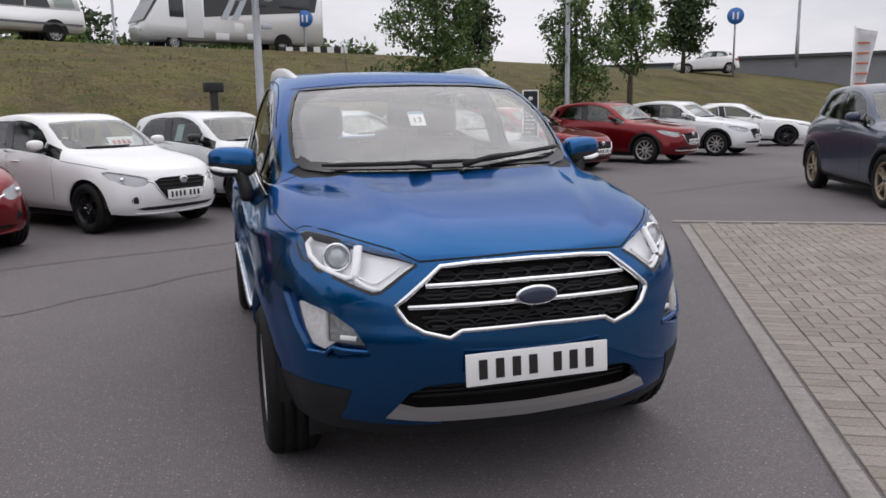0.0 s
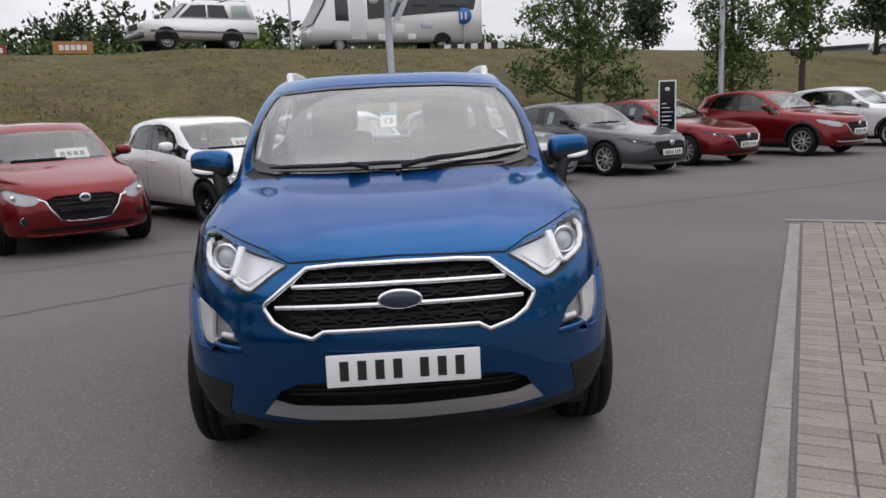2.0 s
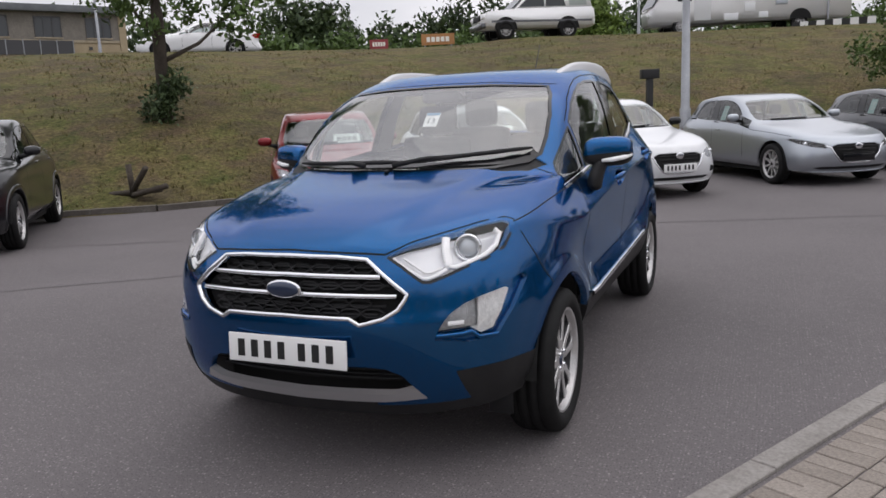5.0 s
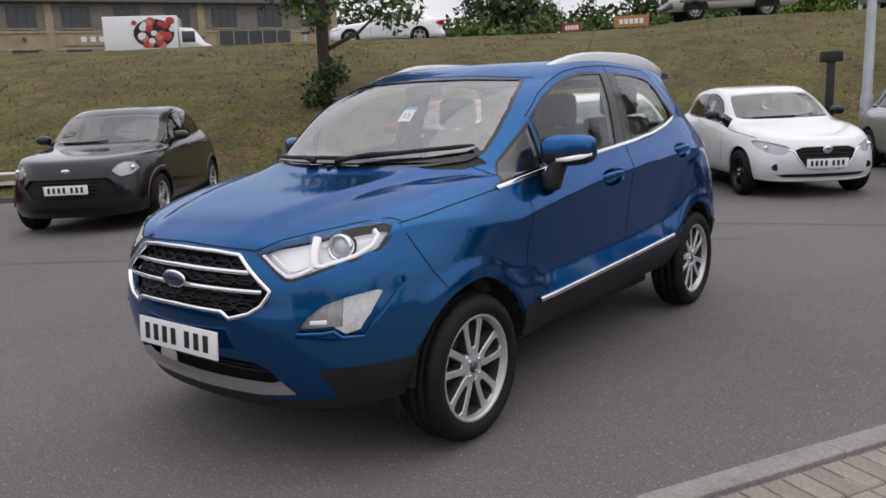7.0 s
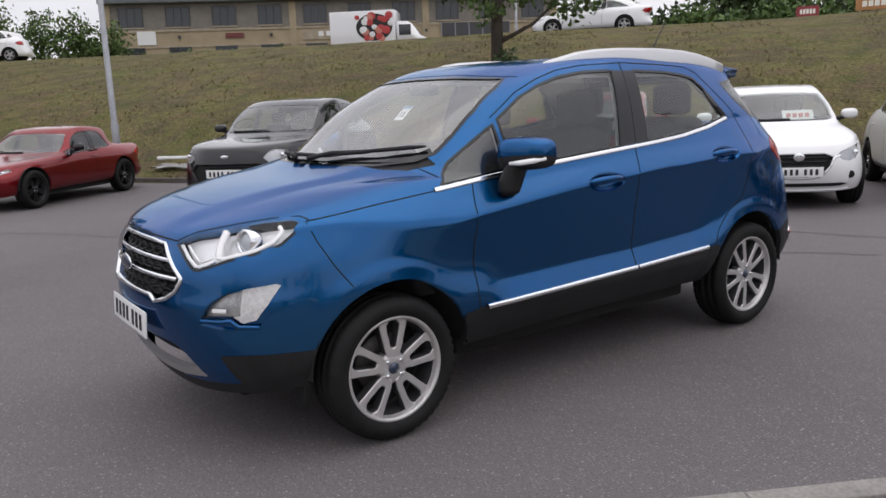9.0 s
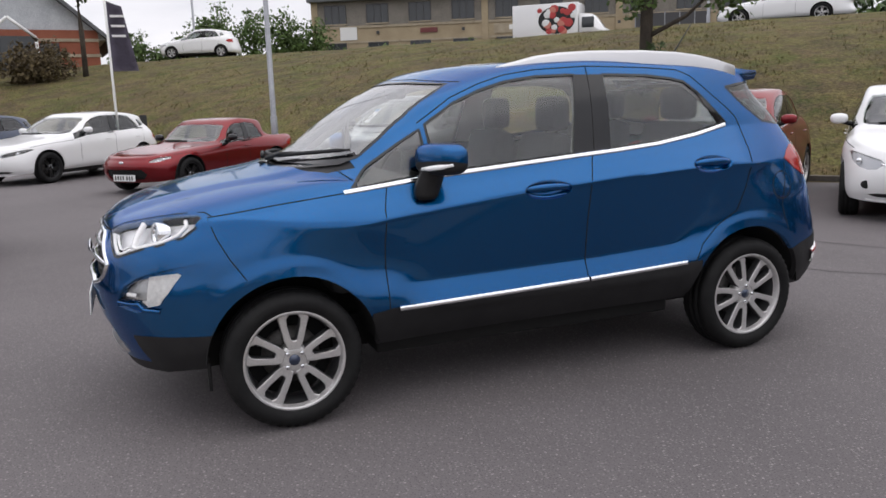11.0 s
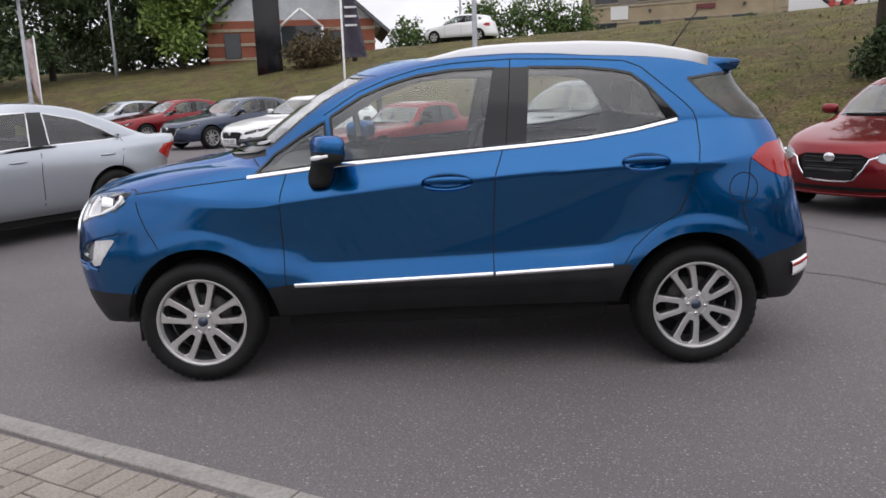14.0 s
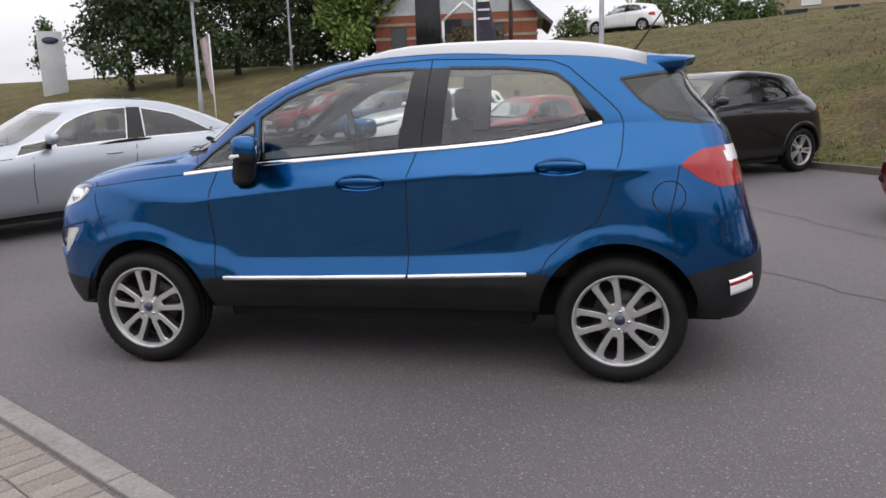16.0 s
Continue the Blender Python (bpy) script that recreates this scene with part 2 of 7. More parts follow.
class Skin:
    """A car's outer skin, cut along outlines into named zones."""

    def __init__(self, loops, nu, nv, tight=0.6, shape=None):
        grid = loft(loops, nu, nv, tight)
        self.bm = skin_bm(shape(grid) if shape else grid)
        self.bm.normal_update()
        self.bvh = BVHTree.FromBMesh(self.bm)
        self.ref = self.bm.copy()
        self.ref.faces.ensure_lookup_table()
        self.cell = 0.09

    def normal(self, p):
        q, n, i, d = self.bvh.find_nearest(p)
        f = self.ref.faces[i]
        w = poly_3d_calc([v.co for v in f.verts], q)
        return sum((v.normal * k for v, k in zip(f.verts, w)), Vector()).normalized()

    def project(self, a, b, axis, sign=1, lift=0.0):
        """The skin's point at (a, b) seen along an axis, from outside."""
        if axis == "x":
            o, d = Vector((3 * sign, a, b)), Vector((-sign, 0, 0))
        elif axis == "y":
            o, d = Vector((a, 4 * sign, b)), Vector((0, -sign, 0))
        else:
            o, d = Vector((a, b, 4)), Vector((0, 0, -1))
        h = self.bvh.ray_cast(o, d)
        if h[0] is None:
            h = self.bvh.find_nearest(o + d * (2.15 if axis == "x" else 2.0 if axis == "y" else 2.6))
        n = self.normal(h[0])
        return h[0] + n * lift, n

    def knife(self, poly, axis, domain):
        i, j = {"x": (1, 2), "y": (0, 2), "z": (0, 1)}[axis]
        away = Vector([1.0 if k not in (i, j) else 0.0 for k in range(3)])
        c = self.cell
        lo = [min(p[k] for p in poly) - c for k in (0, 1)]
        hi = [max(p[k] for p in poly) + c for k in (0, 1)]
        local = set()
        for f in self.bm.faces:
            m = f.calc_center_median()
            if lo[0] < m[i] < hi[0] and lo[1] < m[j] < hi[1] and domain(m, f.normal):
                local.add(f)
        for p, q in zip(poly, poly[1:] + poly[:1]):
            ln = math.hypot(q[0] - p[0], q[1] - p[1])
            if ln < 1e-5:
                continue
            sub = []
            for f in local:
                if not f.is_valid:
                    continue
                aa = [v.co[i] for v in f.verts]
                bb = [v.co[j] for v in f.verts]
                if max(aa) > min(p[0], q[0]) - 0.004 and min(aa) < max(p[0], q[0]) + 0.004 and max(bb) > min(p[1], q[1]) - 0.004 and min(bb) < max(p[1], q[1]) + 0.004:
                    sub.append(f)
            if not sub:
                continue
            co = Vector((0, 0, 0))
            co[i], co[j] = p
            along = Vector((0, 0, 0))
            along[i], along[j] = q[0] - p[0], q[1] - p[1]
            no = along.cross(away).normalized()
            geom = sub + list({e for f in sub for e in f.edges}) + list({v for f in sub for v in f.verts})
            r = bmesh.ops.bisect_plane(self.bm, geom=geom, dist=1e-5, plane_co=co, plane_no=no)
            local = {f for f in local if f.is_valid} | {g for g in r["geom"] if isinstance(g, bmesh.types.BMFace)}

    def split(self, zones, rest):
        """zones: rows of name, axis, outline, domain, mirrored. Returns the faces of each name."""
        for name, axis, poly, domain, mirrored in zones:
            self.knife(poly, axis, domain)
            if mirrored:
                self.knife([(-a, b) for a, b in poly], axis, domain)
        out = collections.defaultdict(list)
        for f in self.bm.faces:
            m = f.calc_center_median()
            f.normal_update()
            for name, axis, poly, domain, mirrored in zones:
                i, j = {"x": (1, 2), "y": (0, 2), "z": (0, 1)}[axis]
                if domain(m, f.normal) and (inside((m[i], m[j]), poly) or (mirrored and inside((-m[i], m[j]), poly))):
                    out[name].append(f)
                    break
            else:
                out[rest(m, f.normal)].append(f)
        return out

    def panel(self, name, faces, mat, parent, lift=0.0, rim=0.012, label="", flip=False, test=None):
        """Some faces of the skin as a part of their own, moved out by lift, with an edge turned in by rim."""
        if test is not None:
            faces = [f for f in faces if test(f.calc_center_median())]
        if not faces:
            return None
        bm = bmesh.new()
        got, nrm = {}, {}
        for f in faces:
            for v in f.verts:
                if v not in got:
                    n = self.normal(v.co)
                    got[v] = bm.verts.new(v.co + n * lift)
                    nrm[got[v]] = n
        for f in faces:
            try:
                q = [got[v] for v in f.verts]
                bm.faces.new(q[::-1] if flip else q)
            except ValueError:
                pass
        if rim > 0:
            low = {}
            for e in [e for e in bm.edges if len(e.link_faces) == 1]:
                for v in e.verts:
                    if v not in low:
                        low[v] = bm.verts.new(v.co - nrm[v] * rim)
                        nrm[low[v]] = nrm[v]
                a, b = e.verts
                lf = e.link_faces[0]
                if [l.vert for l in lf.loops if l.edge == e][0] == a:
                    a, b = b, a
                bm.faces.new((a, b, low[b], low[a]))
        bm.verts.index_update()
        normals = [tuple(-nrm[v] if flip else nrm[v]) for v in bm.verts]
        me = mesh_from(bm, name, mat)
        me.normals_split_custom_set_from_vertices(normals)
        ob = new(name, me)
        ob.parent = parent
        if label:
            ob["label"] = label
        return ob

    def strip(self, bm, line, axis, width, sign=1, lift=0.001, thick=0.0, step=0.03, mirror=False, closed=False):
        """A narrow band laid on the skin along a line given in an axis' projection."""
        pts = list(line) + ([line[0]] if closed else [])
        dense = []
        for p, q in zip(pts, pts[1:]):
            k = max(1, int(math.hypot(q[0] - p[0], q[1] - p[1]) / step))
            dense += [(p[0] + (q[0] - p[0]) * t / k, p[1] + (q[1] - p[1]) * t / k) for t in range(k)]
        dense.append(pts[-1])
        for s in ((1, -1) if mirror else (1,)):
            pn = []
            for a, b in dense:
                if axis == "x":
                    pn.append(self.project(a, b, axis, sign * s, lift))
                else:
                    pn.append(self.project(a * s, b, axis, sign, lift))
            rows = []
            for k, (p, n) in enumerate(pn):
                d = pn[min(k + 1, len(pn) - 1)][0] - pn[max(k - 1, 0)][0]
                if d.length < 1e-6:
                    continue
                side = d.normalized().cross(n).normalized() * width / 2
                if thick:
                    rows.append([bm.verts.new(x) for x in (p - side - n * 0.006, p - side + n * thick * 0.6, p - side * 0.5 + n * thick, p + side * 0.5 + n * thick, p + side + n * thick * 0.6, p + side - n * 0.006)])
                else:
                    rows.append([bm.verts.new(p - side), bm.verts.new(p + side)])
            for r, t in zip(rows, rows[1:]):
                for k in range(len(r) - 1):
                    bm.faces.new((r[k], r[k + 1], t[k + 1], t[k]))
        return bm


def lathe(bm, profile, seg, m=None, wave=None):
    """Turn a profile of (x, r) round the x axis."""
    rings = []
    for k in range(seg):
        a = 2 * math.pi * k / seg
        ring = []
        for i, (x, r) in enumerate(profile):
            rr = r + (wave(i, k) if wave else 0.0)
            p = Vector((x, rr * math.cos(a), rr * math.sin(a)))
            ring.append(bm.verts.new(m @ p if m is not None else p))
        rings.append(ring)
    for k in range(seg):
        a, b = rings[k], rings[(k + 1) % seg]
        for i in range(len(profile) - 1):
            bm.faces.new((a[i], a[i + 1], b[i + 1], b[i]))
    return bm


def ellipsoid(bm, c, r, seg=16, rings=10, power=1.0, m=None):
    res = bmesh.ops.create_uvsphere(bm, u_segments=seg, v_segments=rings, radius=1.0)
    for v in res["verts"]:
        q = [math.copysign(abs(x) ** power, x) for x in v.co]
        v.co = Vector((c[0] + q[0] * r[0], c[1] + q[1] * r[1], c[2] + q[2] * r[2]))
        if m is not None:
            v.co = m @ v.co
    return res["verts"]


def bevelled_prism(poly, hole, x0, x1, chamfer):
    """A flat ring-shaped or solid plate in the y-z plane from x0 (back) to x1 (front), its front edge chamfered."""
    bm = bmesh.new()

    def shrink(pts, d):
        c = [sum(p[k] for p in pts) / len(pts) for k in (0, 1)]
        out = []
        for p in pts:
            v = (p[0] - c[0], p[1] - c[1])
            ln = math.hypot(*v)
            out.append((c[0] + v[0] * (1 - d / ln), c[1] + v[1] * (1 - d / ln)))
        return out
    n = len(poly)
    rows = [[bm.verts.new((x0, *p)) for p in poly], [bm.verts.new((x1 - chamfer, *p)) for p in poly], [bm.verts.new((x1, *p)) for p in shrink(poly, chamfer)]]
    if hole:
        rows += [[bm.verts.new((x1, *p)) for p in shrink(hole, -chamfer)], [bm.verts.new((x1 - chamfer, *p)) for p in hole], [bm.verts.new((x0, *p)) for p in hole]]
    for r, t in zip(rows, rows[1:]):
        for k in range(n):
            bm.faces.new((r[k], r[(k + 1) % n], t[(k + 1) % n], t[k]))
    if not hole:
        bm.faces.new(rows[-1])
    bmesh.ops.recalc_face_normals(bm, faces=bm.faces)
    return bm


def make_wheel(name, parent, x, y, r, rim_r, width, style, side, rim_mat, tyre_mat=None, turn=0.0):
    """A wheel with tyre, rim, spokes, brake and nuts; side 1: faces +x."""
    w = new(name)
    w.parent = parent
    w.matrix_local = pose(x, y, r) @ Matrix.Diagonal((side, 1, 1, 1)) @ pose(0, 0, 0, turn, 0, 0)
    h = width / 2
    tyre = [(-h * .8, rim_r), (-h, rim_r + .02), (-h * 1.04, (rim_r + r) / 2), (-h * .96, r - .022), (-h * .8, r - .006), (-h * .5, r), (-h * .47, r - .007), (-h * .41, r - .007), (-h * .38, r),
            (-.006, r), (-.005, r - .007), (.005, r - .007), (.006, r), (h * .38, r), (h * .41, r - .007), (h * .47, r - .007), (h * .5, r), (h * .8, r - .006), (h * .96, r - .022),
            (h * 1.05, (rim_r + r) / 2), (h * 1.0, rim_r + .016), (h * .86, rim_r)]
    bm = bmesh.new()
    seg = 96 if style == "petal" else 48
    lathe(bm, tyre, seg, wave=lambda i, k: -.007 if (i in (3, 4, 17, 18) and k % 2) else 0.0)
    bmesh.ops.recalc_face_normals(bm, faces=bm.faces)
    part("tyre", bm, tyre_mat or M_TYRE, w, "black rubber tyre")
    bm = bmesh.new()
    rr = rim_r
    lathe(bm, [(h * .60, rr - .020), (h * .72, rr - .014), (h * .84, rr - .012), (h * .90, rr - .003), (h * .86, rr + .004)], 48)
    bmesh.ops.recalc_face_normals(bm, faces=bm.faces)
    part("rim", bm, rim_mat, w)
    bm = bmesh.new()
    lathe(bm, [(-h * .8, rr), (-h * .8, rr - .012), (-h * .2, rr - .03), (h * .58, rr - .022)], 48)
    bmesh.ops.recalc_face_normals(bm, faces=bm.faces)
    part("barrel", bm, M_SHADEDALLOY, w, "dull grey inner barrel")
    face = h * .62
    bm = bmesh.new()
    lathe(bm, [(face - .05, .03), (face - .05, .072), (face - .006, .070), (face + .002, .060), (face + .004, .032), (face + .002, .0)], 24)
    bmesh.ops.recalc_face_normals(bm, faces=bm.faces)
    part("hub", bm, rim_mat, w)
    bm = bmesh.new()
    lathe(bm, [(face + .002, .026), (face + .010, .024), (face + .011, .0)], 20)
    part("centre_cap", bm, M_NAVY if style == "petal" else M_GLOSSBLACK, w)
    if style == "petal":
        k = rr / .216
        out_half = [(.045, .026), (.080, .040), (.104, .046), (.150, .057), (.180, .066), (.200, .064), (.220, .056)]
        in_half = [(.084, .005), (.088, .012), (.112, .018), (.150, .027), (.178, .030), (.194, .019), (.204, .004)]
        outer = [(w_ * k, r_ * k) for r_, w_ in out_half] + [(-w_ * k, r_ * k) for r_, w_ in out_half[::-1]]
        inner = [(w_ * k, r_ * k) for r_, w_ in in_half] + [(-w_ * k, r_ * k) for r_, w_ in in_half[::-1]]
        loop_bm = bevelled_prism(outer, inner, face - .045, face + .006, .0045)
        # side faces take the darker alloy, painting in the shade between spokes
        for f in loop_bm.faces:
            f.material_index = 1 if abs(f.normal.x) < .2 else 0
        base = mesh_from(loop_bm, "spoke", [rim_mat, M_SHADEDALLOY], False)
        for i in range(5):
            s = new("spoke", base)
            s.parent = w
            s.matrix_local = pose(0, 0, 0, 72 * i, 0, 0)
    else:
        n, wd = {"five_twin": (5, .017), "ten": (10, .015), "multi": (14, .010)}[style]
        for i in range(n):
            for off in ((-9, 9) if style == "five_twin" else (0,)):
                a = 360 / n * i + off
                poly = [(wd, .05), (wd * .9, rr - .02), (-wd * .9, rr - .02), (-wd, .05)]
                if i == 0 and off <= 0:
                    base = mesh_from(bevelled_prism(poly, None, face - .035, face, .004), "spoke", rim_mat, False)
                s = new("spoke", base)
                s.parent = w
                s.matrix_local = pose(0, 0, 0, a, 0, 0)
    bm = bmesh.new()
    lathe(bm, [(face - .11, .05), (face - .11, .130), (face - .10, .132), (face - .085, .130), (face - .085, .05)], 32)
    bmesh.ops.recalc_face_normals(bm, faces=bm.faces)
    part("brake_disc", bm, M_STEEL, w, "grey steel brake disc")
    bm = bmesh.new()
    lathe(bm, [(face - .115, 0.0), (face - .115, rr - .03)], 24)
    part("backing_plate", bm, M_DARK, w)
    for i in range(4):
        bm = bmesh.new()
        a = radians(45 + 90 * i)
        c = Matrix.Translation((0, .046 * math.cos(a), .043 * math.sin(a)))
        lathe(bm, [(face, .0105), (face + .012, .0105), (face + .015, .008), (face + .015, 0)], 6, c)
        bmesh.ops.recalc_face_normals(bm, faces=bm.faces)
        part("wheel_nut", bm, M_CHROME, w)
    return w


def number_plate(parent, m, w=.52, h=.111, bars=7):
    """A white plate whose characters are plain bars."""
    p = part("number_plate", box(-w / 2, w / 2, -.004, .004, -h / 2, h / 2, bevel=.003), M_PLATE, parent, "white plate with black bars", m=m)
    cw = w * .058
    xs = [-.385, -.275, -.165, -.055, .11, .22, .33]
    for i in range(bars):
        cx = xs[i] * w * 1.05 + .01
        part("bar", box(cx - cw / 2, cx + cw / 2, -.0065, -.004, -h * .30, h * .30), M_INK, p, smooth=False)
    return p

# ---- ground ----
TOE = [(-38, -60), (-33, -34), (-30.5, -20), (-28.5, -12), (-25, -7.2), (-21, -3.6), (-16.5, -.6), (-12.3, 1.9), (-7.4, 5.2), (-5.0, 8.0), (-2.2, 10.6), (1.0, 12.6), (4.0, 14.2), (9.0, 16.6), (16, 20.4), (30, 27), (60, 38)]


def toe_distance(x, y):
    """Metres behind the foot of the bank (minus: on the car park), and how far along it."""
    best = None
    for i, ((x0, y0), (x1, y1)) in enumerate(zip(TOE, TOE[1:])):
        dx, dy = x1 - x0, y1 - y0
        ln = math.hypot(dx, dy)
        t = max(0.0, min(1.0, ((x - x0) * dx + (y - y0) * dy) / ln ** 2))
        px, py = x - x0 - t * dx, y - y0 - t * dy
        d = math.hypot(px, py)
        if best is None or d < best[0]:
            side = dx * (y - y0) - dy * (x - x0)
            best = (d, math.copysign(d, side), i + t)
    return best[1], best[2]


def bank_z(x, y):
    d, along = toe_distance(x, y)
    if d <= 0:
        return 0.0
    k = min(d / 15.0, 1.0)
    top = np.interp(along, [0, 1, 2, 3, 4, 5, 6, 8, 10, 11, 14, 16], [2.9, 3.1, 3.35, 3.75, 3.85, 3.8, 3.7, 3.65, 3.65, 3.9, 3.95, 3.6])
    z = top * np.interp(k, [0, .03, .10, .16, .24, .4, .6, .8, 1], [0, .03, .14, .26, .39, .57, .75, .89, 1])
    return float(z + 0.05 * noise.noise((x * 0.5, y * 0.5, 0)) * min(1, d))


def far_scatter(m, scale, lo, hi, color, fac=1.0, share=0.5):
    """Sparse specks of another colour."""
    n, l, b = nodes(m)
    co = n.new("ShaderNodeTexCoord")
    v = n.new("ShaderNodeTexVoronoi")
    v.voronoi_dimensions = '2D'
    v.inputs["Scale"].default_value = scale
    l.new(co.outputs["Object"], v.inputs["Vector"])
    r = n.new("ShaderNodeMapRange")
    r.inputs["From Min"].default_value, r.inputs["From Max"].default_value = hi, lo
    r.inputs["To Max"].default_value = fac
    l.new(v.outputs["Distance"], r.inputs["Value"])
    sep = n.new("ShaderNodeSeparateColor")
    l.new(v.outputs["Color"], sep.inputs["Color"])
    pick = n.new("ShaderNodeMath")
    pick.operation = 'LESS_THAN'
    pick.inputs[1].default_value = share
    l.new(sep.outputs["Red"], pick.inputs[0])
    both = n.new("ShaderNodeMath")
    both.operation = 'MULTIPLY'
    l.new(pick.outputs[0], both.inputs[0])
    l.new(r.outputs["Result"], both.inputs[1])
    src = b.inputs["Base Color"].links[0].from_socket
    l.new(mix(m, both.outputs[0], src, color), b.inputs["Base Color"])


M_ASPHALT = varied("worn_asphalt", (0.104, 0.093, 0.095), (0.146, 0.131, 0.133), 0.85, 0.30, 130, 0.5, 0.006)
far_scatter(M_ASPHALT, 26.0, 0.10, 0.15, (0.33, 0.305, 0.295), 0.7, 0.13)
far_scatter(M_ASPHALT, 60.0, 0.18, 0.30, (0.26, 0.24, 0.235), 0.6, 0.3)
far_scatter(M_ASPHALT, 75.0, 0.15, 0.35, (0.05, 0.047, 0.047), 0.6, 0.45)


def turf(name):
    """Summer turf: straw, olive and bare brown patches, streaked along the slope."""
    m = material(name, (.09, .09, .03), .95, spec=.15)
    n, l, b = nodes(m)
    broad = noise_tex(m, .40, 6.0, .66)
    mid = noise_tex(m, 1.7, 7.0, .70, stretch=(1, 1.0, 2.0))
    fine = noise_tex(m, 14.0, 5.0, .7)
    c = ramp(m, broad, [(.34, (.060, .072, .020)), (.45, (.130, .124, .042)), (.53, (.150, .115, .052)), (.62, (.105, .070, .044)), (.72, (.076, .084, .025))])
    d = ramp(m, mid, [(.36, (.070, .074, .025)), (.50, (.135, .122, .050)), (.60, (.130, .092, .058)), (.72, (.165, .135, .075))])
    c = mix(m, .55, c, d)
    worn = ramp(m, noise_tex(m, .85, 8.0, .72, stretch=(1, 1, 2.4)), [(.47, (0, 0, 0)), (.60, (.75, .75, .75))])
    c = mix(m, worn, c, (.082, .064, .042))
    lush = ramp(m, noise_tex(m, 1.1, 7.0, .7, stretch=(1.3, .8, 2.0)), [(.52, (0, 0, 0)), (.66, (.7, .7, .7))])
    c = mix(m, lush, c, (.060, .080, .020))
    g = ramp(m, fine, [(.30, (.10, .10, .10)), (.70, (.90, .90, .90))])
    l.new(mix(m, .75, c, g, 'OVERLAY'), b.inputs["Base Color"])
    bump(m, fine, .9, .06)
    return m


M_GRASS = turf("dry_turf")
bm = bmesh.new()
add_box(bm, -900, 900, -900, 900, -0.5, 0.0)
ground = part("ground", bm, M_ASPHALT, smooth=False)
tagged(ground, "worn grey asphalt of the car park", "ground", kind="structure")

bm = bmesh.new()
xs = np.concatenate([np.arange(-120, -40, 4.0), np.arange(-40, 34, .8), np.arange(34, 120.1, 4.0)])
ys = np.concatenate([np.arange(-70, -24, 4.0), np.arange(-24, 42, .8), np.arange(42, 130.1, 4.0)])
vs = {}
for i, x in enumerate(xs):
    for j, y in enumerate(ys):
        d, al = toe_distance(x, y)
        if d > -4.5:
            vs[i, j] = bm.verts.new((x, y, bank_z(x, y) + .06 if d > 0 else max(-.3, .06 + .45 * d)))
for (i, j), v in list(vs.items()):
    q = [vs.get(k) for k in ((i, j), (i + 1, j), (i + 1, j + 1), (i, j + 1))]
    if all(q):
        bm.faces.new(q)
bank = part("grass_bank", bm, M_GRASS)
tagged(bank, "grassy bank of dry olive and brown turf", "bank", kind="structure")

# grass tufts on the near face of the bank
rng = np.random.default_rng(7)
verts, faces = [], []
while len(faces) < 40000:
    k = rng.integers(3, 14)
    t = rng.random()
    (x0, y0), (x1, y1) = TOE[k], TOE[k + 1]
    dx, dy = x1 - x0, y1 - y0
    ln = math.hypot(dx, dy)
    back = 14.5 * rng.random() ** 1.6
    px, py = x0 + dx * t - dy / ln * back, y0 + dy * t + dx / ln * back
    if noise.noise((px * .7, py * .7, 3.0)) < -.12:
        continue
    pz = bank_z(px, py) + .05
    for _ in range(4):
        a = rng.random() * 6.283
        hgt = .03 + .07 * rng.random() ** 2
        bx, by = px + .06 * (rng.random() - .5), py + .06 * (rng.random() - .5)
        wx, wy = .010 * math.cos(a), .013 * math.sin(a)
        n0 = len(verts)
        verts += [(bx - wx, by - wy, pz - .01), (bx + wx, by + wy, pz - .01), (bx + .5 * hgt * math.sin(a * 3), by + .5 * hgt * math.cos(a * 5), pz + hgt)]
        faces.append((n0, n0 + 1, n0 + 2))
me = bpy.data.meshes.new("grass_tufts")
me.from_pydata(verts, [], faces)
M_BLADE = material("grass_blades", (.10, .10, .03), .8, spec=.2)
_n, _l, _b = nodes(M_BLADE)
_g = _n.new("ShaderNodeNewGeometry")
_l.new(ramp(M_BLADE, _g.outputs["Random Per Island"], [(.0, (.065, .072, .022)), (.45, (.11, .10, .038)), (.75, (.17, .13, .06)), (1.0, (.24, .185, .10))]), _b.inputs["Base Color"])
me.materials.append(M_BLADE)
tagged(new("grass_tufts", me), "short dry grass blades over the bank", "grass", kind="stuff")

# low kerb at the foot of the bank
M_KERB = varied("concrete_kerb", (.20, .185, .17), (.30, .28, .26), .9, 3, 60, .3, .004)
M_DARKKERB = varied("dirty_kerb", (.09, .08, .07), (.16, .145, .13), .95, 3, 40, .4, .006)
bm = bmesh.new()
for (x0, y0), (x1, y1) in zip(TOE[2:], TOE[3:-1]):
    ln = math.hypot(x1 - x0, y1 - y0)
    a = math.degrees(math.atan2(y1 - y0, x1 - x0))
    n = max(1, int(ln / .915))
    for i in range(n):
        add_box(bm, i * ln / n + .004, (i + 1) * ln / n - .004, -.10, .03, -.1, .09 + .012 * rng.random(), m=pose(x0, y0, 0, 0, 0, a))
tagged(part("bank_kerb", bm, M_DARKKERB, smooth=False), "low dirty kerb along the foot of the bank", "kerb", kind="structure")

